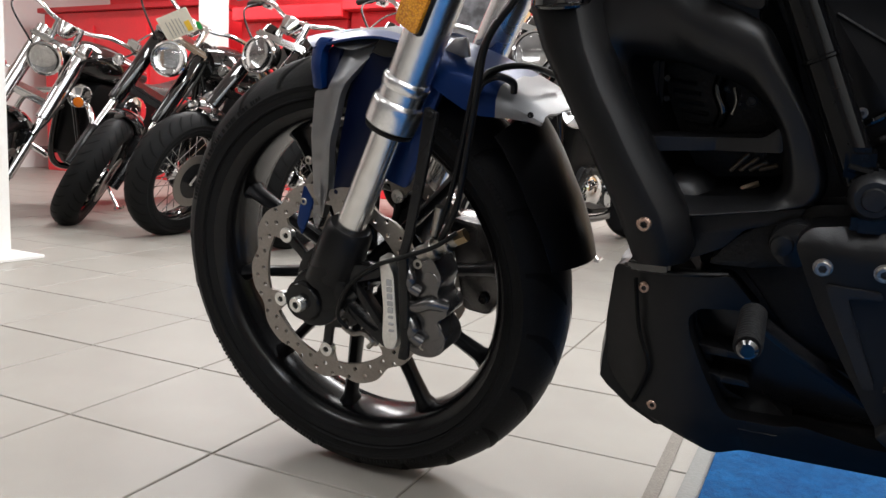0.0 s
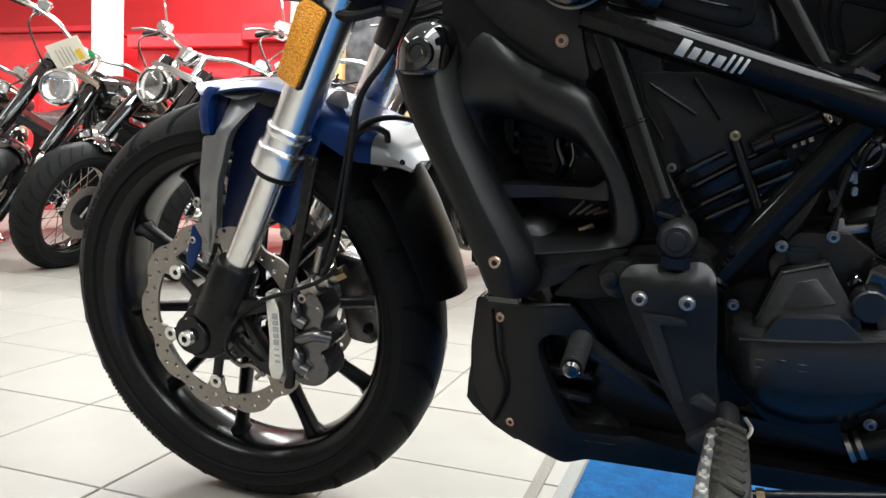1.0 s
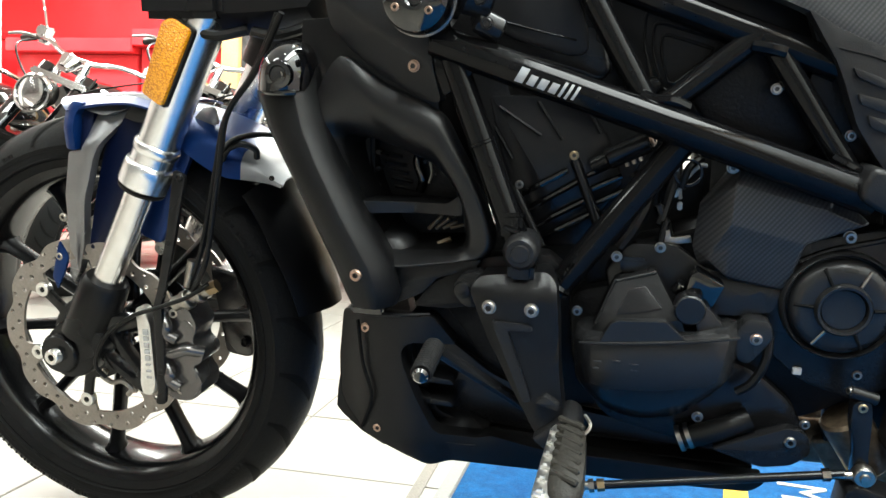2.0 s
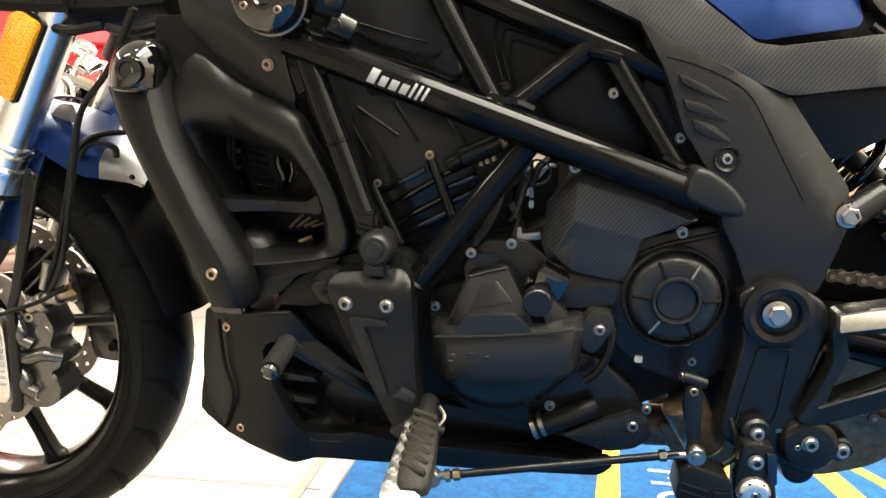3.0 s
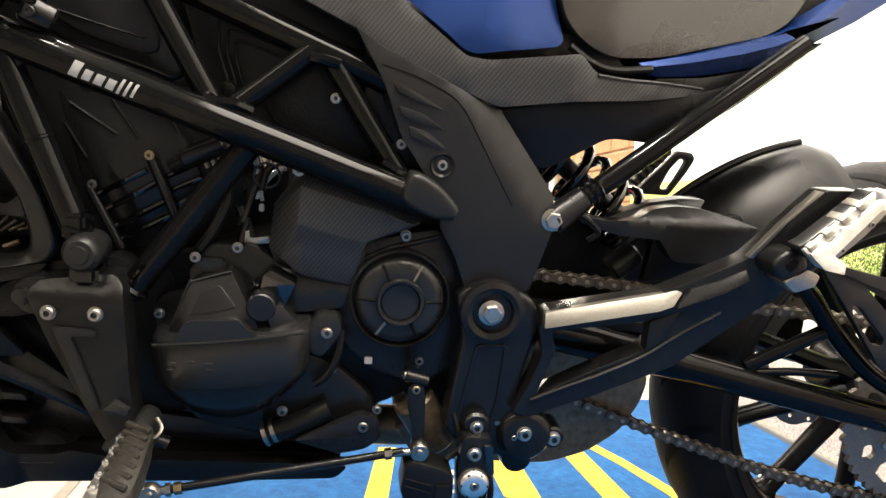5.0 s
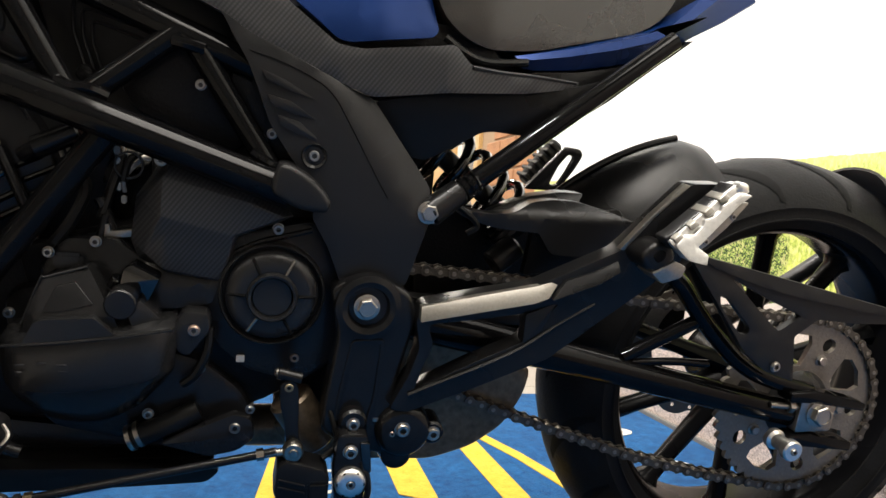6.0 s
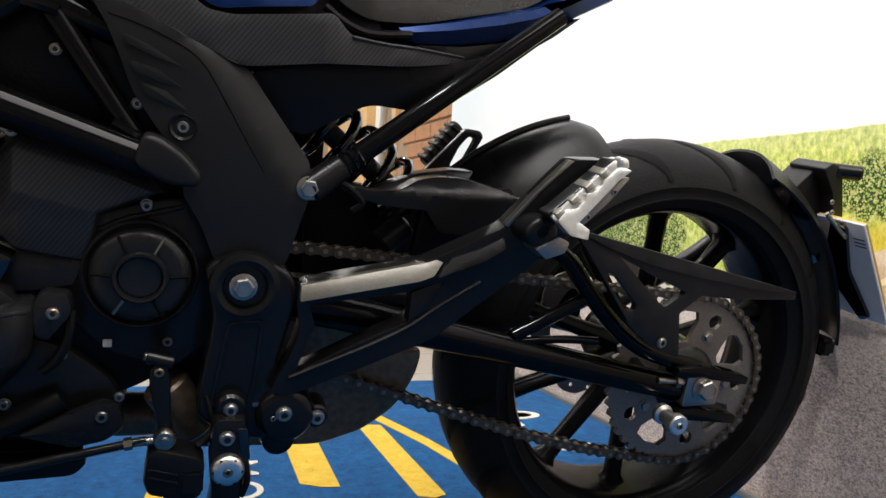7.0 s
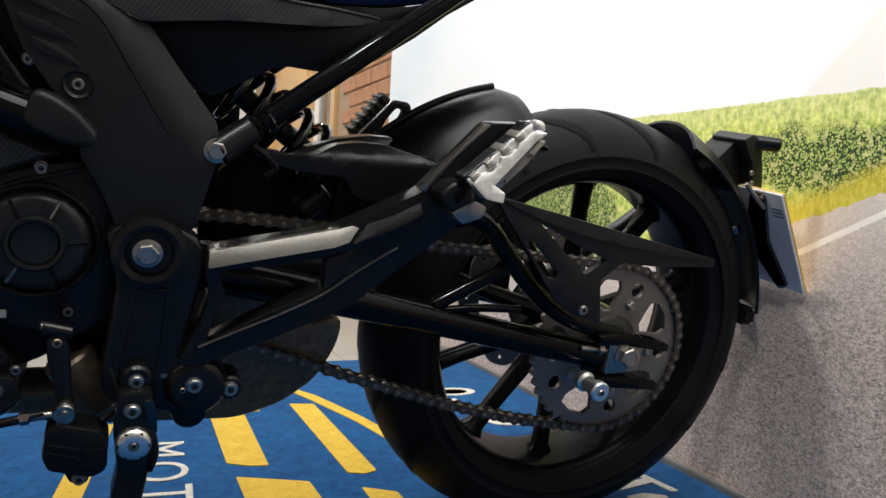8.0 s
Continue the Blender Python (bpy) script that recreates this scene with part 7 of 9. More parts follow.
part("pivot_boss", at_left(spun([(0.019, -0.003), (0.0215, 0.004), (0.027, 0.006), (0.033, 0.004), (0.0345, -0.006), (0.019, -0.006), (0.019, -0.003)], 40), 0.988, -0.198, 0.451), M["satin"], piv)
bolt(piv, 0.986, -0.200, 0.4515, 0.0118, "bolt", "hex")
part("plate_recess", panel([(0.974, 0.416), (1.008, 0.418), (1.004, 0.350), (0.996, 0.320), (0.960, 0.328), (0.966, 0.370)], -0.1985, -0.1955, holes=[[(0.977, 0.412), (1.004, 0.414), (1.000, 0.352), (0.993, 0.325), (0.964, 0.332), (0.970, 0.370)]], r=0.006, bev=0.001), M["satin"], piv)
part("lower_boss", at_left(spun([(0, 0.008), (0.020, 0.008), (0.026, 0.006), (0.029, 0.002), (0.029, -0.02), (0, -0.02)], 40), 1.034, -0.198, 0.318), M["satin"], piv)
bolt(piv, 1.032, -0.207, 0.323, 0.0082, "bolt")
bolt(piv, 1.022, -0.205, 0.317, 0.0035, "copper", "button")
part("small_boss", at_left(spun([(0, 0.006), (0.012, 0.006), (0.0145, 0.003), (0.0145, -0.01), (0, -0.01)], 28), 0.980, -0.205, 0.331), M["satin"], piv)
bolt(piv, 0.980, -0.211, 0.331, 0.0070, "bolt")
bolt(piv, 0.977, -0.227, 0.309, 0.0076, "bolt")
part("edge_mark", block(1.002, 1.014, -0.1975, -0.195, 0.327, 0.331, 0.0006), M["steel"], piv)
part("plate_lobe", at_left(spun([(0.0, 0.004), (0.010, 0.004), (0.016, 0.002), (0.018, -0.012), (0, -0.012)], 28), 1.030, -0.192, 0.288), M["satin"], piv)
part("plate_boss", at_left(spun([(0, 0.004), (0.010, 0.004), (0.0125, 0.002), (0.0130, -0.03), (0, -0.03)], 24), 1.068, -0.190, 0.312), M["satin"], piv)
bolt(piv, 1.068, -0.194, 0.312, 0.0080, "bolt")

# --- passenger peg hanger
outer = [(1.036, 0.440), (1.042, 0.458), (1.100, 0.470), (1.160, 0.482), (1.237, 0.527), (1.266, 0.563), (1.297, 0.602), (1.332, 0.605), (1.341, 0.596), (1.318, 0.556), (1.296, 0.520), (1.262, 0.484), (1.222, 0.446), (1.178, 0.403), (1.106, 0.370), (1.034, 0.342), (1.016, 0.346), (1.034, 0.384), (1.042, 0.412)]
hole = [(1.056, 0.416), (1.048, 0.437), (1.100, 0.444), (1.150, 0.452), (1.184, 0.466), (1.170, 0.444), (1.150, 0.420), (1.100, 0.397), (1.040, 0.366), (1.046, 0.390)]
hang = part("peg_hanger", panel(outer, -0.208, -0.180, holes=[hole], r=0.005, bev=0.009, seg=3, dy=lambda x, z: -0.25 * max(0, x - 1.16)), M["satin"], bike, "satin black forged passenger peg hanger")
# brighter metal on this facet paints its highlight into the colour
part("top_facet", panel([(1.038, 0.443), (1.039, 0.457), (1.098, 0.470), (1.163, 0.4835), (1.184, 0.4905), (1.170, 0.4715), (1.155, 0.466), (1.099, 0.455)], -0.2165, -0.207, r=0.001, bev=0.0015, dy=lambda x, z: 0.5 * (z - 0.462 - 0.2 * (x - 1.10))), M["alu"], hang, "hanger facet in brighter metal that stands for its highlight")
part("upper_facet", panel([(1.1860, 0.491), (1.210, 0.501), (1.236, 0.516), (1.238, 0.506), (1.217, 0.492), (1.1730, 0.471)], -0.2155, -0.207, r=0.001, bev=0.0015, dy=lambda x, z: 0.5 * (z - 0.482 - 0.4 * (x - 1.165)) - 0.22 * max(0, x - 1.165)), M["satin"], hang)
part("lower_lip", tube([(1.034, -0.2095, 0.362), (1.070, -0.2105, 0.378), (1.110, -0.2105, 0.395), (1.150, -0.2105, 0.415), (1.184, -0.214, 0.441), (1.220, -0.222, 0.468)], 0.0024, 6), M["satin"], hang)
part("web", panel([(1.150, 0.452), (1.184, 0.466), (1.168, 0.434), (1.150, 0.420)], -0.212, -0.195, r=0.002, bev=0.003), M["satin"], hang)
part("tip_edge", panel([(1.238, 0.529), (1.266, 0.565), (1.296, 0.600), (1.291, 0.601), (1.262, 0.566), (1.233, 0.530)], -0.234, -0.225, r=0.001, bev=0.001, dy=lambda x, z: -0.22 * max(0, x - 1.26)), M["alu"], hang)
rpeg = part("passenger_peg", panel([(1.254, 0.552), (1.262, 0.556), (1.310, 0.600), (1.316, 0.609), (1.329, 0.606), (1.335, 0.594), (1.316, 0.569), (1.300, 0.555), (1.292, 0.543), (1.266, 0.540)], -0.278, -0.258, r=0.004, bev=0.003), M["cover_grey"], hang, "folded bright aluminium passenger peg")
def peg_lean(x, z):
    return 0.40 * (z - 0.583 + 0.9 * (1.295 - x))


part("peg_face", panel([(1.261, 0.547), (1.266, 0.541), (1.272, 0.535), (1.287, 0.533), (1.289, 0.542), (1.280, 0.548), (1.319, 0.591), (1.330, 0.600), (1.321, 0.602), (1.312, 0.594), (1.304, 0.588), (1.302, 0.583), (1.296, 0.577), (1.288, 0.574), (1.286, 0.568), (1.279, 0.560), (1.270, 0.557)], -0.288, -0.272, r=0.0012, bev=0.0014, cell=0.008, dy=peg_lean), M["peg_alu"], rpeg, "bright toothed peg face")
part("peg_slab", panel([(1.258, 0.549), (1.264, 0.543), (1.322, 0.596), (1.331, 0.603), (1.327, 0.610), (1.318, 0.607)], -0.2825, -0.262, r=0.002, bev=0.0016, cell=0.008, dy=peg_lean), M["peg_alu"], rpeg)
for k in range(4):
    c = Vector((1.2615, 0.5495)) + Vector((0.0138, 0.0136)) * k
    part("tooth", panel([tuple(c + Vector((0.0012, -0.0010))), tuple(c + Vector((0.0082, 0.0054))), tuple(c + Vector((0.0048, 0.0090))), tuple(c + Vector((-0.0016, 0.0030)))], -0.2865, -0.262, r=0.001, bev=0.0014, dy=peg_lean), M["alu"], rpeg)
part("peg_tip", at_left(spun([(0, 0.003), (0.004, 0.0027), (0.0062, 0.001), (0.0066, -0.010), (0, -0.010)], 22), 1.3250, -0.284, 0.6045), M["peg_alu"], rpeg)
part("peg_rail", panel([(1.286, 0.545), (1.330, 0.592), (1.338, 0.592), (1.318, 0.566), (1.298, 0.546), (1.291, 0.540)], -0.281, -0.268, r=0.003, bev=0.002), M["alu"], rpeg)
for x, z in ((1.322, 0.577), (1.297, 0.551)):
    bolt(rpeg, x, -0.281, z, 0.0036, "steel", "button")
part("peg_hinge", panel([(1.240, 0.532), (1.252, 0.544), (1.268, 0.546), (1.278, 0.534), (1.276, 0.520), (1.264, 0.512), (1.246, 0.518)], -0.266, -0.215, r=0.006, bev=0.005, seg=3), M["satin"], rpeg, "black peg hinge")
part("hinge_slot", panel([(1.252, 0.531), (1.258, 0.538), (1.266, 0.537), (1.265, 0.529), (1.258, 0.524)], -0.2675, -0.264, r=0.003, bev=0.0008), M["dark_hole"], rpeg)
part("hinge_block", panel([(1.253, 0.514), (1.276, 0.528), (1.290, 0.522), (1.286, 0.511), (1.266, 0.504)], -0.268, -0.235, r=0.003, bev=0.003), M["alu"], rpeg)
# far side hanger and peg
hr = part("peg_hanger", panel([(1.310, 0.522), (1.362, 0.580), (1.377, 0.598), (1.404, 0.596), (1.410, 0.586), (1.398, 0.562), (1.372, 0.522)], 0.288, 0.300, holes=[[(1.368, 0.566), (1.384, 0.586), (1.396, 0.582), (1.382, 0.552), (1.370, 0.532), (1.354, 0.532)]], r=0.006, bev=0.002), M["satin"], bike, "satin black forged passenger peg hanger")
rp2 = part("passenger_peg", rod((1.324, 0.330, 0.530), (1.380, 0.340, 0.600), 0.0145, n=14, bev=0.004), M["rubber"], hr, "folded passenger peg with black rubber ribs")
for k in range(6):
    c = Vector((1.324, 0.330, 0.530)).lerp(Vector((1.380, 0.340, 0.600)), 0.08 + 0.16 * k)
    part("tooth", moved(block(-0.017, 0.017, -0.015, 0.015, -0.003, 0.003, 0.001), aim(c, (1.436, 0.350, 0.670))), M["peg_pad"], rp2)

# --- swingarm
swing = part("swingarm", rod((1.000, -0.140, 0.432), (1.215, -0.146, 0.385), 0.024, 0.0195, 22), M["tube_black"], bike, "black tubular steel swingarm")
part("arm_tube", rod((1.205, -0.146, 0.387), (1.545, -0.150, 0.313), 0.0190, 0.0170, 24), M["tube_black"], swing)
part("arm_tube", rod((1.000, 0.140, 0.425), (1.560, 0.150, 0.301), 0.020, 0.0165, 18), M["tube_black"], swing)
part("cross_tube", rod((1.18, -0.15, 0.40), (1.18, 0.15, 0.40), 0.022, n=18), M["tube_black"], swing)
part("upper_tube", tube([(1.250, -0.136, 0.478), (1.300, -0.143, 0.482), (1.335, -0.150, 0.489), (1.356, -0.154, 0.478), (1.384, -0.156, 0.445), (1.415, -0.157, 0.413), (1.450, -0.157, 0.384), (1.490, -0.157, 0.364), (1.560, -0.157, 0.345)], 0.0105, 14), M["tube_black"], swing)
part("upper_tube", tube([(1.250, 0.136, 0.478), (1.300, 0.143, 0.482), (1.345, 0.150, 0.488), (1.378, 0.154, 0.470), (1.425, 0.157, 0.388), (1.560, 0.157, 0.345)], 0.0105, 12), M["tube_black"], swing)
part("strut", rod((1.300, -0.148, 0.384), (1.394, -0.154, 0.436), 0.0085, n=16), M["tube_black"], swing)
part("strut", tube([(1.312, -0.15, 0.378), (1.360, -0.155, 0.382), (1.410, -0.156, 0.380)], 0.005, 10), M["tube_black"], swing)
slot = part("axle_slot", join(
    panel([(1.520, 0.350), (1.560, 0.352), (1.632, 0.336), (1.630, 0.326), (1.560, 0.336), (1.520, 0.338)], -0.176, -0.150, r=0.003, bev=0.002),
    panel([(1.520, 0.292), (1.560, 0.295), (1.622, 0.284), (1.622, 0.272), (1.560, 0.278), (1.520, 0.282)], -0.176, -0.150, r=0.003, bev=0.002)), M["tube_black"], swing)
part("axle_block", panel([(1.540, 0.345), (1.592, 0.346), (1.590, 0.298), (1.538, 0.296)], -0.172, -0.150, r=0.004, bev=0.002), M["steel"], swing, "zinc plated chain adjuster block")
bolt(swing, 1.566, -0.172, 0.322, 0.0155, "bolt", "hex")
part("adjuster_screw", rod((1.500, -0.165, 0.331), (1.542, -0.165, 0.328), 0.0042, n=10), M["steel"], swing)
part("adjuster_nut", rod((1.526, -0.165, 0.3292), (1.533, -0.165, 0.3287), 0.008, n=6), M["steel"], swing)
part("stand_bobbin", at_left(spun([(0.004, 0.018), (0.004, 0.022), (0.011, 0.022), (0.013, 0.020), (0.013, 0.012), (0.0095, 0.009), (0.0095, -0.008), (0.013, -0.011), (0.013, -0.018), (0, -0.018)], 28), 1.507, -0.190, 0.291), M["peg_alu"], swing, "silver paddock stand bobbin")
bolt(swing, 1.507, -0.211, 0.291, 0.005, "steel")

# --- rear wheel, sprocket and chain
RWX, RWZ = 1.575, 0.312
rear_wheel = wheel("rear_wheel", RWX, RWZ, 0.312, 0.0815, 0.084, 10, 0.30, 0.050, 0.075, 0.0, True)
SPY = -0.118
teeth = []
NT, RS = 46, 0.1145
for i in range(NT * 4):
    a = 2 * math.pi * i / (NT * 4)
    teeth.append(((RS + (0.004, 0.0015, -0.0035, 0.0015)[i % 4]) * math.cos(a), (RS + (0.004, 0.0015, -0.0035, 0.0015)[i % 4]) * math.sin(a)))
cuts = []
for k in range(5):
    a0 = 2 * math.pi * k / 5 + 0.55
    cuts.append([(r * math.cos(a0 + d), r * math.sin(a0 + d)) for r, d in ((0.054, -0.14), (0.084, -0.32), (0.095, -0.28), (0.099, -0.05), (0.097, 0.16), (0.088, 0.26), (0.070, 0.20), (0.056, 0.08))])
    cuts.append(ellipse(0.088 * math.cos(a0 + 0.63), 0.088 * math.sin(a0 + 0.63), 0.010, 0.010, 14))
part("rear_sprocket", moved(panel(teeth, -0.0035, 0.0035, holes=cuts + [ellipse(0, 0, 0.036, 0.036)], r=0, bev=0.0), Matrix.Translation((RWX, SPY, RWZ))), M["sprocket"], rear_wheel, "worn grey steel rear sprocket")
for k in range(5):
    a = 2 * math.pi * k / 5 + 1.18
    bolt(rear_wheel, RWX + 0.066 * math.cos(a), SPY - 0.0035, RWZ + 0.066 * math.sin(a), 0.0075, "steel", "hex")
part("sprocket_carrier", at_left(spun([(0.02, 0.016), (0.034, 0.014), (0.045, 0.004), (0.052, -0.004), (0.052, -0.05), (0.02, -0.05)], 36), RWX, SPY - 0.002, RWZ), M["cover_grey"], rear_wheel)
part("rear_disc", moved(wave_disc(0.120, 0.085, 10, 0.008, 0.0045, [(0.106, 20, 0.0, 0.0034)]), Matrix.Translation((RWX, 0.11, RWZ))), M["disc"], rear_wheel, "drilled steel rear brake disc")
part("rear_caliper", block(1.500, 1.570, 0.085, 0.150, 0.405, 0.450, 0.01, 3), M["cover_grey"], swing, "grey rear brake caliper")
part("rear_caliper_arm", block(1.42, 1.56, 0.135, 0.15, 0.31, 0.44, 0.008), M["satin"], swing)

# chain: one link mesh, set along the loop
chain = part("chain", block(1.0, 1.003, SPY - 0.002, SPY + 0.002, 0.44, 0.443, 0.001), M["chain"], bike, "oily dark drive chain")


def link_mesh(outer_link):
    w = 0.0085 if outer_link else 0.0060
    shape = [(-0.0140, 0.0), (-0.0125, 0.0048), (-0.0079, 0.0062), (-0.003, 0.0042), (0.003, 0.0042), (0.0079, 0.0062), (0.0125, 0.0048), (0.0140, 0.0), (0.0125, -0.0048), (0.0079, -0.0062), (0.003, -0.0042), (-0.003, -0.0042), (-0.0079, -0.0062), (-0.0125, -0.0048)]
    bits = [panel(shape, -w - 0.0009, -w + 0.0009, r=0, bev=0.0), panel(shape, w - 0.0009, w + 0.0009, r=0, bev=0.0)]
    for x in (-0.0079, 0.0079):
        pin = (at_left(spun([(0, w + 0.0022), (0.0026, w + 0.0020), (0.0026, -w - 0.0020), (0, -w - 0.0022)], 8), x, 0, 0) if outer_link else at_left(spun([(0.005, w), (0.005, -w)], 10), x, 0, 0))
        for f in pin.faces:
            f.material_index = 1
        bits.append(pin)
    me = finish(join(*bits), 30)
    me.materials.append(M["chain"])
    me.materials.append(M["sprocket"])
    return me


links = (link_mesh(True), link_mesh(False))
RP = 0.1165
path = [Vector((0.965, 0.470)), Vector((1.051, 0.474)), Vector((1.168, 0.465)), Vector((1.316, 0.446)), Vector((1.45, 0.437))]
a_top, a_bot = radians(82), radians(-104)
for k in range(31):
    a = a_top + (a_bot - a_top) * k / 30
    path.append(Vector((RWX + RP * math.cos(a), RWZ + RP * math.sin(a))))
path += [Vector((1.45, 0.216)), Vector((1.346, 0.243)), Vector((1.224, 0.284)), Vector((1.135, 0.316)), Vector((1.03, 0.352)), Vector((0.96, 0.378))]
pitch = 0.015875
seg_i, pos, count = 0, path[0].copy(), 0
while seg_i < len(path) - 1:
    left, p = pitch, pos.copy()
    while seg_i < len(path) - 1:
        d = path[seg_i + 1] - p
        if d.length >= left:
            p = p + d.normalized() * left
            break
        left -= d.length
        p = path[seg_i + 1].copy()
        seg_i += 1
    else:
        break
    mid_p, dv = (pos + p) / 2, p - pos
    lk = new("chain_link", links[count % 2])
    lk.parent = chain
    lk.matrix_basis = Matrix.Translation((mid_p.x, SPY, mid_p.y)) @ Matrix.Rotation(-math.atan2(dv.y, dv.x), 4, "Y")
    pos, count = p, count + 1
part("front_sprocket", at_left(spun([(0, 0.004), (0.048, 0.004), (0.048, -0.004), (0, -0.004)], 30), 0.955, SPY, 0.425), M["sprocket"], chain)
part("chain_slider", panel([(1.03, 0.440), (1.20, 0.430), (1.20, 0.418), (1.03, 0.426)], -0.150, -0.09, r=0.003, bev=0.002), M["plastic"], swing)

# --- chain guard
cg = part("chain_guard", panel([(1.340, 0.521), (1.354, 0.519), (1.510, 0.488), (1.662, 0.457), (1.664, 0.447), (1.571, 0.446), (1.521, 0.450), (1.493, 0.428), (1.503, 0.372), (1.462, 0.385), (1.431, 0.407), (1.376, 0.475), (1.352, 0.506)], -0.192, -0.182, holes=[[(1.386, 0.475), (1.397, 0.472), (1.432, 0.437), (1.430, 0.428), (1.418, 0.431), (1.389, 0.462)], [(1.400, 0.494), (1.452, 0.471), (1.498, 0.453), (1.470, 0.434), (1.440, 0.458)]], r=0.004, bev=0.002, cell=0.03, dy=lambda x, z: 0.12 * max(0, z - 0.47)), M["grey_plastic"], bike, "charcoal chain guard with slots")
part("guard_fold", panel([(1.342, 0.521), (1.400, 0.510), (1.510, 0.488), (1.664, 0.457), (1.600, 0.459), (1.500, 0.474), (1.440, 0.486), (1.380, 0.504)], -0.1955, -0.191, r=0.002, bev=0.002, cell=0.02, dy=lambda x, z: 0.12 * max(0, z - 0.47)), M["grey_plastic"], cg)
bolt(cg, 1.474, -0.193, 0.391, 0.0066, "steel", "button")

# --- rear hugger
secs = []
for i in range(17):
    t = i / 16
    a = radians(146 - 33.5 * t)
    r, h = 0.407 - 0.050 * t - 0.012 * max(0.0, t - 0.88) * 8, 0.070 + 0.006 * (1 - t)
    row = []
    for k in range(17):
        u = -1 + 2 * k / 16
        rr = r - 0.068 * abs(u) ** 2.1
        row.append((RWX + rr * math.cos(a), h * u, RWZ + rr * math.sin(a)))
    secs.append(row)
hug = part("rear_hugger", sheet(secs, 0.004), M["hugger"], bike, "black moulded rear wheel hugger", 60)
part("hugger_rib", tube([Vector(s[8]) + Vector((0, 0, 0.002)) for s in secs[:-1:2]], 0.0045, 8), M["plastic"], hug)
part("hugger_arm", panel([(1.158, 0.550), (1.172, 0.557), (1.197, 0.561), (1.226, 0.561), (1.264, 0.553), (1.301, 0.542), (1.316, 0.534), (1.302, 0.514), (1.271, 0.501), (1.197, 0.501), (1.183, 0.521), (1.180, 0.525), (1.131, 0.528), (1.106, 0.534), (1.088, 0.540), (1.088, 0.548), (1.120, 0.543), (1.148, 0.546)], -0.142, -0.118, r=0.008, bev=0.008, seg=4, cell=0.010, dy=lambda x, z: 1.2 * max(0, z - 0.545) - 0.05 * max(0, x - 1.25)), M["satin"], hug, "satin black hugger arm", 60)
part("arm_wall", panel([(1.183, 0.524), (1.300, 0.530), (1.306, 0.510), (1.240, 0.478), (1.176, 0.470), (1.179, 0.490)], -0.116, -0.104, r=0.004, bev=0.002), M["engine_dark"], hug)
part("arm_shelf", panel([(1.127, 0.542), (1.142, 0.549), (1.180, 0.561), (1.219, 0.567), (1.248, 0.567), (1.237, 0.556), (1.200, 0.552), (1.168, 0.544)], -0.112, -0.090, r=0.004, bev=0.004, dy=lambda x, z: 1.0 * max(0, z - 0.55)), M["satin"], hug)
part("hugger_bridge", panel([(1.22, 0.510), (1.26, 0.532), (1.31, 0.550), (1.32, 0.53), (1.27, 0.49)], -0.070, 0.075, r=0.01, bev=0.004), M["engine_dark"], hug)
part("hugger_loop", tube([(1.075, -0.140, 0.553), (1.092, -0.142, 0.545), (1.108, -0.142, 0.530), (1.098, -0.140, 0.520)], 0.0035, 8), M["hose"], hug)
part("reservoir", rod((1.145, -0.09, 0.475), (1.175, -0.085, 0.500), 0.016, n=18, bev=0.003), M["cover_grey"], swing)
part("link_stay", rod((1.198, -0.10, 0.500), (1.206, -0.10, 0.545), 0.004, n=8), M["peg_alu"], swing)

# dark filler panels, added where the background showed past the swingarm
part("frame_web", panel([(1.065, 0.507), (1.093, 0.534), (1.118, 0.536), (1.151, 0.532), (1.180, 0.515), (1.208, 0.517), (1.216, 0.432), (1.070, 0.420)], -0.030, -0.015, r=0.004, bev=0.002), M["engine_dark"], swing)
part("inner_guard", panel([(1.030, 0.620), (1.075, 0.612), (1.092, 0.585), (1.092, 0.530), (1.070, 0.500), (1.030, 0.520)], 0.020, 0.030, r=0.004, bev=0.002), M["engine_dark"], swing)
part("inner_fender", panel([(1.045, 0.515), (1.150, 0.513), (1.185, 0.500), (1.200, 0.522), (1.258, 0.528), (1.268, 0.45), (1.258, 0.42), (1.05, 0.40)], 0.000, 0.012, r=0.006, bev=0.002), M["engine_dark"], swing)

# --- rear shock with its spring
shock = part("shock_absorber", rod((1.020, -0.06, 0.640), (1.190, -0.06, 0.515), 0.012, n=18), M["cover_grey"], bike, "black monoshock with a coil spring")
helix = []
s0, s1 = Vector((1.040, -0.06, 0.628)), Vector((1.172, -0.06, 0.528))
ad = (s1 - s0).normalized()
e1 = Vector((0, 1, 0))
e2 = ad.cross(e1)
for k in range(6 * 14 + 1):
    a = 2 * math.pi * k / 14
    helix.append(s0.lerp(s1, k / (6 * 14)) + e1 * 0.034 * math.cos(a) + e2 * 0.034 * math.sin(a))
part("coil_spring", tube(helix, 0.0065, 10, 1), M["gloss_black"], shock, "gloss black coil spring")
part("spring_seat", moved(spun([(0, 0), (0.036, 0), (0.038, 0.004), (0.036, 0.010), (0, 0.010)], 28), aim(s1, s1 + ad)), M["cover_grey"], shock)

# --- exhaust box and pipe under the engine
exh = part("exhaust_box", panel([(0.900, 0.285), (0.960, 0.300), (1.040, 0.318), (1.090, 0.330), (1.150, 0.352), (1.206, 0.356), (1.200, 0.320), (1.178, 0.280), (1.140, 0.252), (1.090, 0.236), (0.930, 0.240)], -0.110, 0.120, r=0.014, bev=0.012, seg=3), M["exhaust"], bike, "stained steel exhaust collector box")
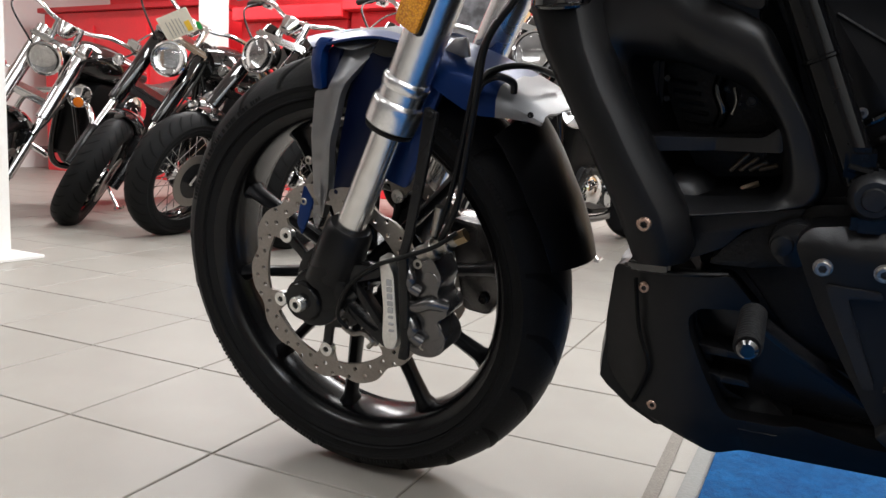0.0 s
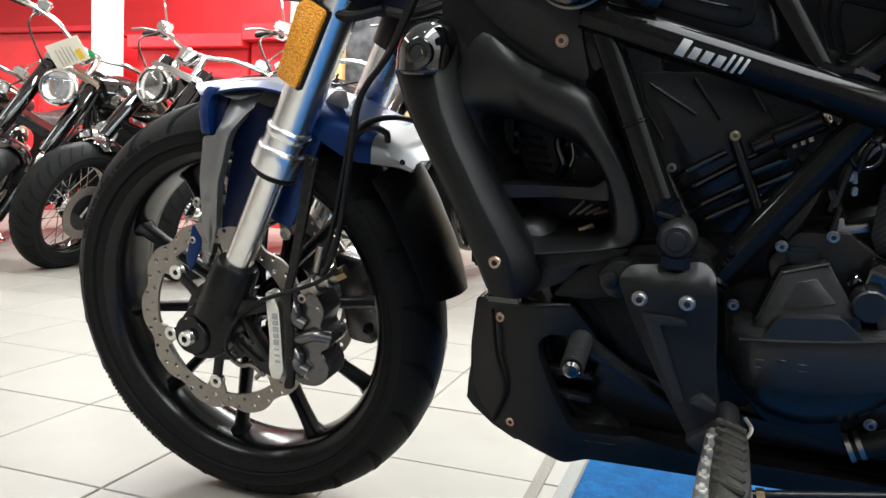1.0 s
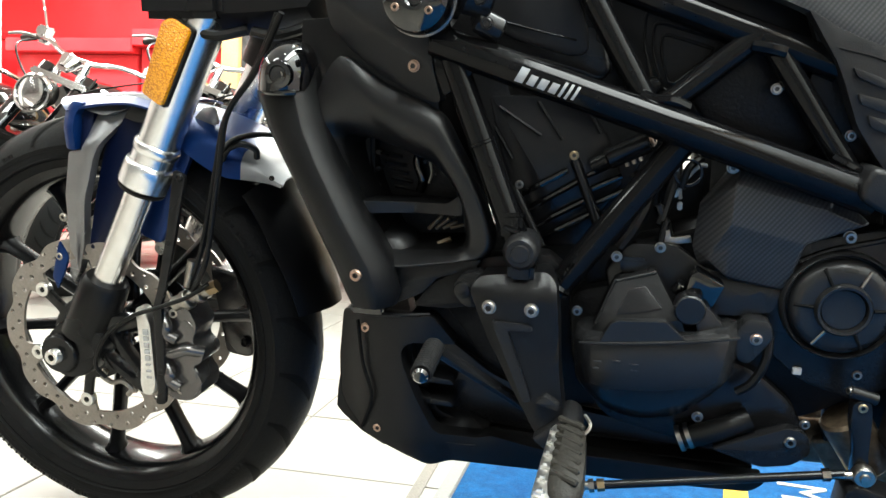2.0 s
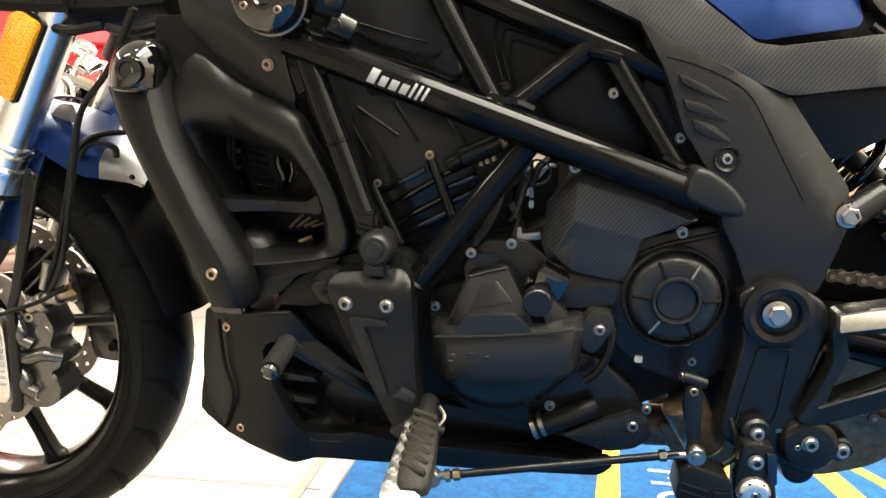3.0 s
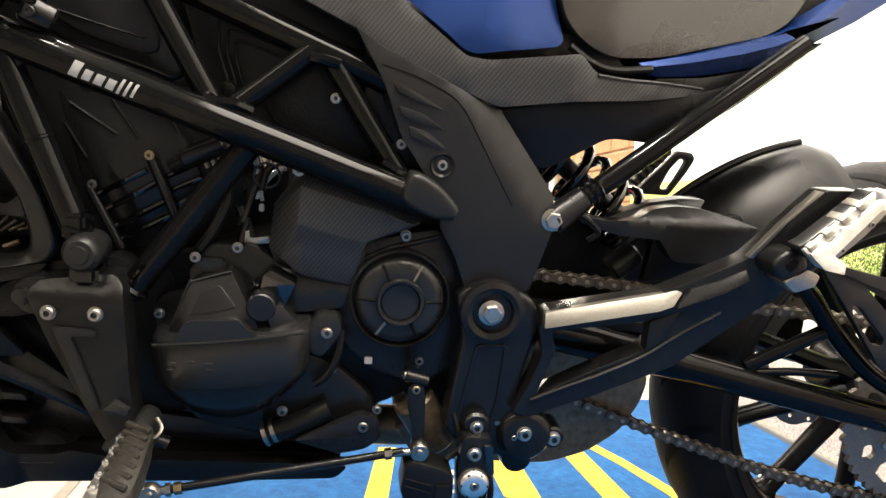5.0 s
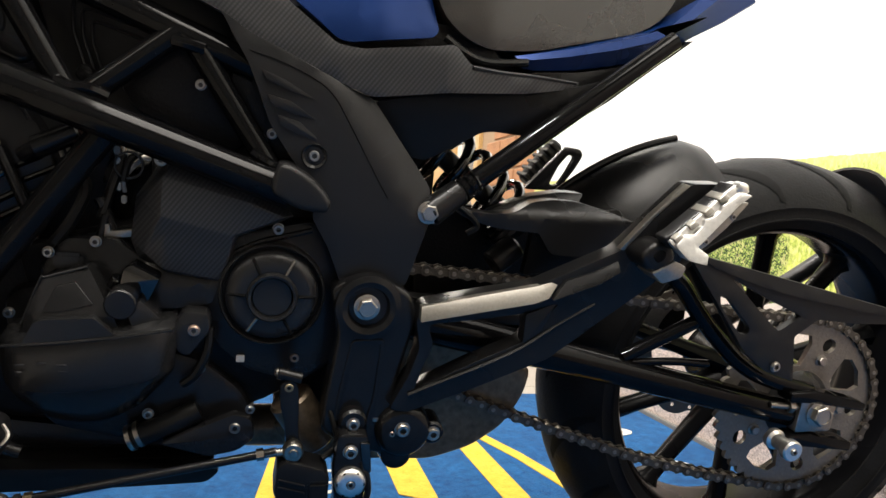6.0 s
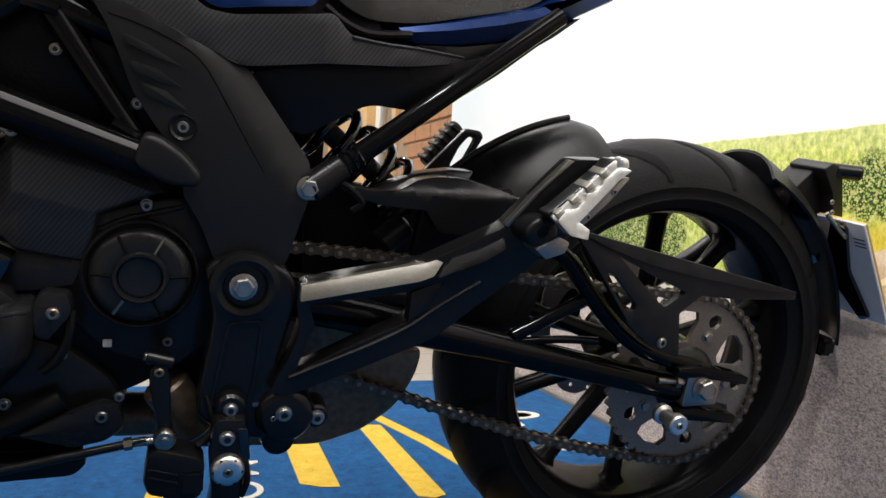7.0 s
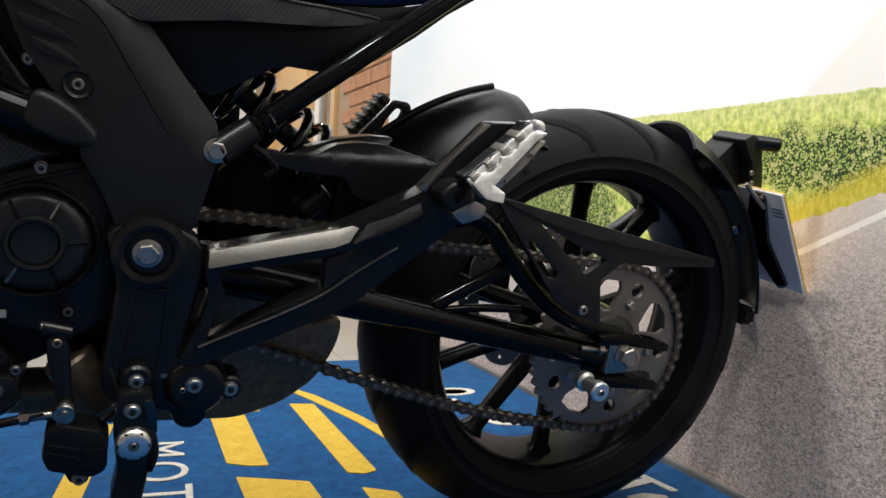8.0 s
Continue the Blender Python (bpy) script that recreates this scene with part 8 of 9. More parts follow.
part("pipe", tube([(0.70, -0.05, 0.275), (0.82, -0.06, 0.265), (0.90, -0.08, 0.27), (0.97, -0.09, 0.28)], 0.024, 16), M["exhaust"], exh)
part("exhaust_dome", panel([(1.020, 0.410), (1.110, 0.412), (1.180, 0.380), (1.204, 0.352), (1.100, 0.326), (1.010, 0.320)], -0.098, 0.100, r=0.020, bev=0.016, seg=4), M["exhaust"], exh, "brown stained exhaust chamber")
part("heat_pipe", rod((0.918, -0.150, 0.335), (0.952, -0.145, 0.280), 0.024, 0.022, 22, 0.003), M["exhaust"], exh)

# --- side stand with its switch
st = part("side_stand", join(panel([(0.964, 0.326), (0.994, 0.326), (0.999, 0.290), (0.994, 0.246), (0.988, 0.212), (0.982, 0.190), (0.962, 0.190), (0.960, 0.220), (0.965, 0.249), (0.961, 0.289)], -0.224, -0.200, r=0.006, bev=0.004), rod((0.973, -0.212, 0.205), (0.930, -0.310, 0.058), 0.013, 0.011, 16)), M["satin"], bike, "black steel side stand, folded out")
part("stand_gusset", panel([(0.986, 0.318), (0.996, 0.318), (1.000, 0.286), (0.992, 0.284)], -0.2275, -0.223, r=0.002, bev=0.001), M["gloss_black"], st)
part("stand_pivot", at_left(spun([(0.005, 0.004), (0.005, 0.008), (0.0115, 0.008), (0.0150, 0.0055), (0.0160, 0.003), (0.0160, -0.004), (0, -0.004)], 32), 0.979, -0.226, 0.276), M["peg_alu"], st, "bright flanged stand pivot bolt")
for k in range(6):
    # near-black discs painted as shaded holes
    a = 2 * math.pi * k / 6
    part("pivot_hole", at_left(spun([(0, 0.0006), (0.0016, 0.0006), (0.0016, -0.001), (0, -0.001)], 8), 0.979 + 0.0128 * math.cos(a), -0.2325, 0.276 + 0.0128 * math.sin(a)), M["dark_hole"], st)
bolt(st, 0.979, -0.231, 0.276, 0.0048, "steel")
sw = part("stand_switch", panel([(0.906, 0.296), (0.915, 0.302), (0.952, 0.292), (0.958, 0.282), (0.956, 0.252), (0.945, 0.246), (0.908, 0.256), (0.903, 0.270)], -0.232, -0.200, r=0.004, bev=0.004), M["plastic"], st, "black plastic side stand switch")
for z0 in (0.284, 0.276):
    part("switch_rib", panel([(0.908, z0), (0.934, z0 - 0.007), (0.934, z0 - 0.010), (0.908, z0 - 0.003)], -0.2335, -0.231, r=0.001, bev=0.0006), M["plastic"], sw)
part("switch_cap", block(0.936, 0.957, -0.236, -0.226, 0.256, 0.280, 0.003), M["plastic"], sw)
part("switch_foot", panel([(0.918, 0.256), (0.944, 0.248), (0.940, 0.236), (0.926, 0.238)], -0.222, -0.205, r=0.004, bev=0.002), M["plastic"], sw)
bolt(sw, 0.934, -0.223, 0.243, 0.0066, "copper")
part("stand_spring", tube([(0.990, -0.222, 0.296), (0.996, -0.226, 0.280), (0.998, -0.226, 0.262), (0.994, -0.222, 0.245)], 0.0035, 8), M["hose"], st)
part("switch_wire", tube([(0.950, -0.215, 0.296), (0.965, -0.205, 0.305), (0.962, -0.20, 0.325), (0.955, -0.19, 0.345)], 0.003, 8), M["hose"], st)

# --- wheel mounted rear plate carrier
secs = []
for i in range(15):
    t = i / 14
    a = radians(66 - 60 * t)
    r, h = 0.338 + 0.004 * t, 0.080
    secs.append([(RWX + (r - 0.035 * abs(u) ** 2.4) * math.cos(a), h * u, RWZ + (r - 0.035 * abs(u) ** 2.4) * math.sin(a)) for u in [-1 + 2 * k / 10 for k in range(11)]])
carrier = part("rear_mudguard", sheet(secs, 0.004), M["plastic"], bike, "matt black wheel mounted rear mudguard")
part("carrier_arm", tube([(1.60, 0.135, 0.33), (1.74, 0.135, 0.42), (1.82, 0.10, 0.50), (1.845, 0.02, 0.53)], 0.014, 12), M["satin"], carrier)
part("lamp_mount", panel([(1.788, 0.572), (1.822, 0.606), (1.842, 0.604), (1.868, 0.535), (1.841, 0.522), (1.780, 0.540)], -0.026, 0.026, r=0.006, bev=0.006), M["engine_dark"], carrier, "matt black tail lamp mount")
part("mount_cover", panel([(1.812, 0.606), (1.828, 0.616), (1.848, 0.608), (1.875, 0.536), (1.850, 0.526), (1.838, 0.570)], -0.050, 0.020, r=0.004, bev=0.004, dy=lambda x, z: 0.25 * max(0, x - 1.845)), M["grey_plastic"], carrier, "smooth charcoal lamp cover")
part("indicator", join(rod((1.828, -0.03, 0.604), (1.872, -0.062, 0.604), 0.0115, 0.0110, 18, 0.003)), M["satin"], carrier, "small black indicator stalk")
part("clamp", tube([(1.800, -0.082, 0.545), (1.818, -0.086, 0.528), (1.842, -0.084, 0.512)], 0.0035, 8), M["steel"], carrier)
for x, z in ((1.822, 0.560), (1.826, 0.545), (1.850, 0.518)):
    bolt(carrier, x, -0.066, z, 0.004, "steel", "button")
plate_m = Matrix.Translation((1.888, 0.0, 0.462)) @ Matrix.Rotation(radians(-31), 4, "Y")
npl = part("number_plate", moved(block(-0.0035, 0.0, -0.113, 0.113, -0.088, 0.088, 0.001), plate_m), M["plate_white"], carrier, "number plate with a white back")
part("plate_face", moved(block(0.0005, 0.004, -0.113, 0.113, -0.088, 0.088, 0.001), plate_m), M["plate_edge"], npl, "yellow reflective plate face")
part("plate_bracket", moved(panel([(-0.085, 0.080), (-0.060, 0.088), (-0.035, 0.030), (0.0, 0.010), (0.035, 0.030), (0.060, 0.088), (0.085, 0.080), (0.070, 0.0), (0.088, -0.078), (0.070, -0.086), (0.030, -0.020), (-0.030, -0.020), (-0.070, -0.086), (-0.088, -0.078), (-0.070, 0.0)], -0.004, 0.002, r=0.006, bev=0.001), plate_m @ Matrix.Translation((-0.009, 0, 0)) @ Matrix.Rotation(radians(90), 4, "Z")), M["gloss_black"], carrier, "gloss black plate bracket")
bolt(carrier, 1.843, -0.075, 0.530, 0.0055, "brass", "button", (-0.86, 0, 0.5))
for k in range(3):
    part("plate_mark", moved(block(-0.0042, -0.0036, -0.108, -0.088, 0.060 - 0.006 * k, 0.0615 - 0.006 * k, 0), plate_m), M["cover_grey"], npl)
part("lower_clip", block(1.872, 1.902, -0.06, 0.06, 0.318, 0.346, 0.006), M["satin"], carrier)


# ---------------------------------------------------------------- the row of cruisers behind
def cruiser(x, y, turn, lean, steer, label, chrome_fork=False, crash_bar=False, wires=True, card=False, rake=0.0):
    """A parked V-twin cruiser. Front axle over its origin, x to its rear, left side at -y."""
    ob = thing("motorcycle", pose(x, y, 0.001, lean, 0, turn), label, "motorcycle", "row of parked cruisers")
    hinge = Vector((0.06, 0, 0.295))
    turned = Matrix.Translation(hinge) @ Matrix.Rotation(radians(steer), 4, Vector((0.5, 0, 0.87))) @ Matrix.Translation(-hinge)
    # the steered wheel still stands on the floor
    centre, axle = turned @ Vector((0, 0, 0.295)), turned.to_3x3() @ Vector((0, 1, 0))
    tilt = Matrix.Rotation(radians(lean), 3, "X")
    low = (tilt @ centre).z - 0.295 * math.sqrt(1 - (tilt @ axle).z ** 2)
    turned = Matrix.Translation((0, 0, -low - 0.004)) @ turned

    def put(name, bm, material, parent=None, label2="", front=False):
        steered = front or name in ("front_wheel",)
        for v in bm.verts:
            v.co.x += rake * (max(0.0, v.co.z - 0.33) if front and not rolling else 0.0 if front else 0.45)
        return part(name, moved(bm, turned) if steered else bm, M[material], parent or ob, label2)

    def road_wheel(name, cx, R, half, front):
        rim = put(name, at_left(rim_mesh(half * 0.62, R - 0.085, 40), cx, 0, R), "gloss_black", None, "black spoked motorcycle wheel", front)
        put("tyre", at_left(tyre_mesh(R, half, R - 0.089, half * 1.06, 56), cx, 0, R), "rubber", rim, "black road tyre", front)
        put("hub", at_left(spun([(0.0, -0.07), (0.035, -0.07), (0.045, -0.05), (0.03, -0.03), (0.03, 0.03), (0.045, 0.05), (0.035, 0.07), (0, 0.07)], 24), cx, 0, R), "chrome" if wires else "satin", rim, "", front)
        n = 28 if wires else 9
        for k in range(n):
            a = 2 * math.pi * k / n
            b = a + (0.35 if k % 2 else -0.35) * (1 if wires else 0)
            s = -1 if (k // 2) % 2 else 1
            r0 = R - 0.098
            put("spoke", rod((cx + 0.04 * math.cos(b), 0.045 * s if wires else 0, R + 0.04 * math.sin(b)), (cx + r0 * math.cos(a), 0.0, R + r0 * math.sin(a)), 0.0022 if wires else 0.011, n=6), "chrome" if wires else "gloss_black", rim, "", front)
        disc = spun([(0.084, 0.0025), (0.122, 0.0025), (0.122, -0.0025), (0.084, -0.0025), (0.084, 0.0025)], 48)
        put("brake_disc", at_left(disc, cx, -0.075, R), "disc", rim, "steel brake disc", front)
        put("disc_carrier", at_left(spun([(0.03, 0.002), (0.09, 0.002), (0.09, -0.002), (0.03, -0.002), (0.03, 0.002)], 32), cx, -0.075, R), "cover_grey", rim, "", front)
        return rim

    rolling = True
    rim = road_wheel("front_wheel", 0.0, 0.295, 0.066, True)
    groove_marks(rim, 0.0, 0.295, 0.295, 0.066, 0.066 * 1.06, 30, 1.0).data.transform(turned)
    rolling = False
    road_wheel("rear_wheel", 1.62, 0.325, 0.080, False)
    fk = put("front_fork", rod((0.0, -0.11, 0.295), (0.37, -0.11, 0.97), 0.020, n=18), "chrome", None, "raked telescopic fork", True)
    put("fork_leg", rod((0.0, 0.11, 0.295), (0.37, 0.11, 0.97), 0.020, n=18), "chrome", fk, "", True)
    for s in (-1, 1):
        put("slider", rod((-0.012, 0.11 * s, 0.275), (0.09, 0.11 * s, 0.455), 0.027, 0.029, 18, 0.004), "chrome" if chrome_fork else "satin", fk, "", True)
        put("shroud", rod((0.155, 0.11 * s, 0.58), (0.375, 0.11 * s, 0.98), 0.036, 0.040, 18, 0.004), "chrome" if chrome_fork else "gloss_black", fk, "", True)
    put("yoke", block(0.18, 0.30, -0.15, 0.15, 0.635, 0.675, 0.01), "chrome" if chrome_fork else "gloss_black", fk, "", True)
    put("yoke", block(0.30, 0.42, -0.15, 0.15, 0.925, 0.960, 0.01), "chrome", fk, "", True)
    put("caliper", block(0.045, 0.125, -0.115, -0.06, 0.42, 0.52, 0.012, 3), "satin", fk, "black brake caliper", True)
    put("brake_hose", tube([(0.09, -0.12, 0.50), (0.15, -0.15, 0.62), (0.25, -0.16, 0.80), (0.36, -0.14, 1.0)], 0.006, 8), "hose", fk, "", True)
    secs = []
    for i in range(11):
        a = radians(98 - 72 * i / 10)
        secs.append([((0.316 - 0.03 * abs(u) ** 2.4) * math.cos(a), 0.080 * u, 0.295 + (0.316 - 0.03 * abs(u) ** 2.4) * math.sin(a)) for u in [-1 + 2 * k / 8 for k in range(9)]])
    put("front_mudguard", sheet(secs, 0.004), "black_gloss_tank", None, "gloss black front mudguard", True)
    # headlamp
    hm = Matrix.Translation((0.200, 0, 0.870)) @ Matrix.Rotation(radians(-93), 4, "Y") @ Matrix.Scale(0.9, 4)
    hl = put("headlamp", moved(spun([(0.0, -0.12), (0.045, -0.112), (0.078, -0.075), (0.092, -0.02), (0.094, 0.012), (0.084, 0.014), (0.083, 0.004), (0.06, -0.04), (0.0, -0.06)], 36), hm), "chrome" if chrome_fork else "black_gloss_tank", None, "round headlamp with a clear glass", True)
    put("lamp_rim", moved(spun([(0.083, 0.010), (0.088, 0.020), (0.096, 0.018), (0.099, 0.006), (0.094, -0.004)], 36), hm), "chrome", hl, "", True)
    put("reflector_bowl", moved(spun([(0.082, 0.006), (0.065, -0.025), (0.03, -0.045), (0.0, -0.05)], 28), hm), "peg_alu", hl, "", True)
    for a in (0.0, 1.57):
        put("lens_bar", moved(block(-0.078, 0.078, -0.006, 0.006, 0.0, 0.006, 0.001), hm @ Matrix.Rotation(a + 0.6, 4, "Z")), "glass", hl, "", True)
    put("lamp_glass", moved(spun([(0.084, 0.008), (0.07, 0.016), (0.04, 0.022), (0.0, 0.024)], 28), hm), "glass", hl, "", True)
    for s in (-1, 1):
        ind = put("indicator", join(rod((0.29, 0.13 * s, 0.72), (0.29, 0.20 * s, 0.72), 0.007, n=8), moved(spun([(0, -0.04), (0.022, -0.03), (0.03, 0.0), (0.028, 0.004), (0, 0.004)], 18), Matrix.Translation((0.268, 0.21 * s, 0.72)) @ Matrix.Rotation(radians(-90), 4, "Y"))), "chrome", fk, "chrome indicator", True)
        put("indicator_lens", moved(spun([(0.028, 0.004), (0.022, 0.012), (0, 0.016)], 18), Matrix.Translation((0.268, 0.21 * s, 0.72)) @ Matrix.Rotation(radians(-90), 4, "Y")), "amber" if chrome_fork else "glass", ind, "", True)
    # bars, clocks and mirrors
    bar = put("handlebar", tube([(0.60, -0.44, 1.03), (0.53, -0.36, 1.06), (0.42, -0.20, 1.08), (0.38, -0.08, 1.05), (0.38, 0.08, 1.05), (0.42, 0.20, 1.08), (0.53, 0.36, 1.06), (0.60, 0.44, 1.03)], 0.0115, 12), "chrome", None, "wide chrome handlebar", True)
    for s in (-1, 1):
        put("riser", rod((0.36, 0.06 * s, 0.95), (0.38, 0.06 * s, 1.06), 0.018, n=14, bev=0.003), "chrome", bar, "", True)
        put("grip", rod((0.56, 0.39 * s, 1.047), (0.63, 0.50 * s, 1.012), 0.019, n=14, bev=0.003), "hose", bar, "black rubber grip", True)
        put("lever", tube([(0.50, 0.34 * s, 1.06), (0.50, 0.42 * s, 1.05), (0.55, 0.52 * s, 1.02)], 0.007, 8), "alu", bar, "polished lever", True)
        put("switchgear", block(0.515, 0.565, 0.32 * s - 0.03, 0.32 * s + 0.03, 1.035, 1.085, 0.01), "chrome", bar, "", True)
        put("fluid_pot", block(0.465, 0.52, 0.30 * s - 0.035, 0.30 * s + 0.035, 1.075, 1.125, 0.01), "chrome", bar, "", True)
        put("mirror_stalk", tube([(0.50, 0.30 * s, 1.11), (0.50, 0.36 * s, 1.20), (0.52, 0.42 * s, 1.25)], 0.005, 8), "chrome", bar, "", True)
        put("mirror", moved(spun([(0, -0.02), (0.04, -0.016), (0.06, 0.0), (0.056, 0.006), (0, 0.004)], 20), Matrix.Translation((0.52, 0.45 * s, 1.27)) @ Matrix.Rotation(radians(80), 4, "Y") @ Matrix.Diagonal((0.75, 1.1, 1, 1))), "chrome", bar, "chrome mirror", True)
    put("clock", moved(spun([(0, -0.05), (0.03, -0.045), (0.05, 0.0), (0.052, 0.012), (0.046, 0.016), (0, 0.012)], 24), Matrix.Translation((0.34, 0, 1.03)) @ Matrix.Rotation(radians(40), 4, "Y")), "chrome", bar, "round chrome clock", True)
    put("cable", tube([(0.50, -0.32, 1.06), (0.36, -0.30, 1.03), (0.30, -0.14, 0.92), (0.40, -0.06, 0.80)], 0.005, 8), "hose", bar, "", True)
    put("cable", tube([(0.50, 0.32, 1.06), (0.33, 0.28, 1.01), (0.28, 0.12, 0.90), (0.40, 0.06, 0.80)], 0.005, 8), "hose", bar, "", True)
    # tank, seat, mudguard
    secs = []
    for t in [k / 10 for k in range(11)]:
        cx = 0.43 + 0.56 * t
        w = 0.15 * math.sin(math.pi * (0.12 + 0.80 * t) ** 0.75) + 0.02
        h = 0.11 * math.sin(math.pi * (0.15 + 0.75 * t) ** 0.8) + 0.02
        zc = 0.84 - 0.05 * t
        secs.append([(cx, w * math.cos(b), zc + h * math.sin(b) * (1.0 if math.sin(b) > 0 else 0.8)) for b in [2 * math.pi * j / 20 for j in range(20)]])
    put("fuel_tank", loft(secs), "black_gloss_tank", None, "gloss black teardrop fuel tank")
    secs = []
    for t in [k / 8 for k in range(9)]:
        cx = 0.98 + 0.60 * t
        w, h, zc = 0.11 + 0.05 * math.sin(3.0 * t), 0.045 + 0.012 * math.cos(6 * t), 0.70 + 0.14 * t * t
        secs.append([(cx, w * math.cos(b), zc + h * math.sin(b)) for b in [2 * math.pi * j / 16 for j in range(16)]])
    put("seat", loft(secs), "seat", None, "black vinyl seat")
    secs = []
    for i in range(13):
        a = radians(150 - 140 * i / 12)
        secs.append([(1.62 + (0.365 - 0.05 * abs(u) ** 2.6) * math.cos(a), 0.10 * u, 0.345 + (0.365 - 0.05 * abs(u) ** 2.6) * math.sin(a)) for u in [-1 + 2 * k / 8 for k in range(9)]])
    put("rear_mudguard", sheet(secs, 0.004), "black_gloss_tank", None, "gloss black rear mudguard")
    # frame and V-twin engine
    fr = put("frame", tube([(0.42, 0, 0.86), (0.47, -0.06, 0.60), (0.52, -0.13, 0.27), (0.70, -0.14, 0.20), (1.05, -0.14, 0.21), (1.30, -0.13, 0.36), (1.45, -0.12, 0.60)], 0.018, 10), "gloss_black", None, "black tubular frame")
    put("frame_tube", tube([(0.42, 0, 0.86), (0.47, 0.06, 0.60), (0.52, 0.13, 0.27), (0.70, 0.14, 0.20), (1.05, 0.14, 0.21), (1.30, 0.13, 0.36), (1.45, 0.12, 0.60)], 0.018, 10), "gloss_black", fr)
    eng = put("engine", panel([(0.56, 0.30), (0.62, 0.44), (0.92, 0.44), (1.02, 0.38), (1.02, 0.26), (0.90, 0.21), (0.62, 0.22)], -0.15, 0.15, r=0.03, bev=0.015), "cover_grey", None, "chrome trimmed V-twin engine")
    for ang, bx in ((-27, 0.70), (27, 0.86)):
        m = Matrix.Translation((bx, 0, 0.42)) @ Matrix.Rotation(radians(ang), 4, "Y")
        for k in range(9):
            w = 0.075 if k < 6 else 0.07
            put("cylinder_fin", moved(block(-w, w, -0.085, 0.085, 0.02 + 0.027 * k, 0.033 + 0.027 * k, 0.003), m), "alu" if k < 6 else "chrome", eng)
        put("rocker_cover", moved(block(-0.075, 0.075, -0.08, 0.08, 0.262, 0.315, 0.02, 3), m), "chrome", eng, "chrome rocker cover")
    for cx, r in ((0.72, 0.085), (0.94, 0.075)):
        c = put("side_cover", at_left(spun([(0, 0.030), (r * 0.6, 0.028), (r * 0.85, 0.018), (r, 0.004), (r, -0.02), (0, -0.02)], 32), cx, -0.155, 0.32), "chrome", eng, "polished round engine cover")
        for k in range(6):
            a = k * 1.047
            bolt(c, cx + rake * 0.45 + r * 0.86 * math.cos(a), -0.172, 0.32 + r * 0.86 * math.sin(a), 0.007, "chrome", "button")
    # dark filler block, added to hide the bright background between the tubes
    put("frame_cover", panel([(0.52, 0.30), (0.50, 0.60), (0.56, 0.74), (1.02, 0.70), (1.34, 0.56), (1.30, 0.30), (0.95, 0.24)], -0.125, 0.125, r=0.03, bev=0.02), "engine_dark", eng, "dark filler block between the frame tubes")
    put("air_cleaner", at_left(spun([(0, 0.04), (0.07, 0.038), (0.09, 0.022), (0.092, -0.02), (0, -0.02)], 32), 0.80, -0.15, 0.60), "chrome", eng, "round chrome air cleaner")
    ex = put("exhaust", tube([(0.66, 0.10, 0.56), (0.60, 0.17, 0.44), (0.70, 0.20, 0.27), (1.1, 0.20, 0.24), (1.75, 0.22, 0.27)], 0.030, 14), "chrome", None, "chrome exhaust pipe")
    put("exhaust_pipe", tube([(0.92, 0.10, 0.56), (0.98, 0.18, 0.46), (1.10, 0.21, 0.36), (1.80, 0.23, 0.36)], 0.030, 14), "chrome", ex)
    sw = put("swingarm", rod((1.15, -0.13, 0.36), (1.62, -0.14, 0.325), 0.022, n=12), "gloss_black", None, "black swingarm")
    put("swingarm_half", rod((1.15, 0.13, 0.36), (1.62, 0.14, 0.325), 0.022, n=12), "gloss_black", sw)
    for s in (-1, 1):
        put("shock", rod((1.28, 0.15 * s, 0.66), (1.52, 0.15 * s, 0.38), 0.03, n=14, bev=0.004), "chrome", None, "chrome rear shock")
        put("footboard", block(0.50, 0.66, 0.24 * s - 0.05, 0.24 * s + 0.05, 0.275, 0.295, 0.006), "hose", None, "black rubber footrest")
    if crash_bar:
        cb = put("crash_bar", tube([(0.46, -0.07, 0.66), (0.42, -0.22, 0.62), (0.40, -0.30, 0.50), (0.42, -0.28, 0.36), (0.50, -0.14, 0.27)], 0.016, 12), "chrome", None, "chrome crash bar")
        put("crash_bar_half", tube([(0.46, 0.07, 0.66), (0.42, 0.22, 0.62), (0.40, 0.30, 0.50), (0.42, 0.28, 0.36), (0.50, 0.14, 0.27)], 0.016, 12), "chrome", cb)
    put("horn", moved(spun([(0, 0.02), (0.03, 0.022), (0.05, 0.03), (0.062, 0.034), (0.066, 0.028), (0.05, 0.0), (0, -0.03)], 28), Matrix.Translation((0.43, -0.15, 0.66)) @ Matrix.Rotation(radians(-70), 4, "Y") @ Matrix.Rotation(radians(25), 4, "X")), "chrome", None, "round chrome horn cover")
    put("side_stand", rod((0.62, -0.15, 0.24), (0.60, -0.33, 0.075 if lean > 8 else 0.02), 0.011, n=10), "chrome", None, "chrome side stand")
    put("side_stand_foot", tube([(0.57, -0.34, 0.075), (0.60, -0.335, 0.07), (0.64, -0.33, 0.075)], 0.010, 8), "chrome", None, "chrome side stand foot")
    if card:
        cd = thing("price_card", pose(x, y, 0.001, lean, 0, turn), "cream price card with yellow print on a handlebar", "sign")
        cm = turned @ Matrix.Translation((0.27 + rake * 0.6, 0.06, 1.02)) @ Matrix.Rotation(radians(-10), 4, "Y") @ Matrix.Rotation(radians(34), 4, "X")
        part("sheet", moved(block(-0.002, 0.002, -0.062, 0.062, -0.088, 0.088, 0), cm), M["paper"], cd)
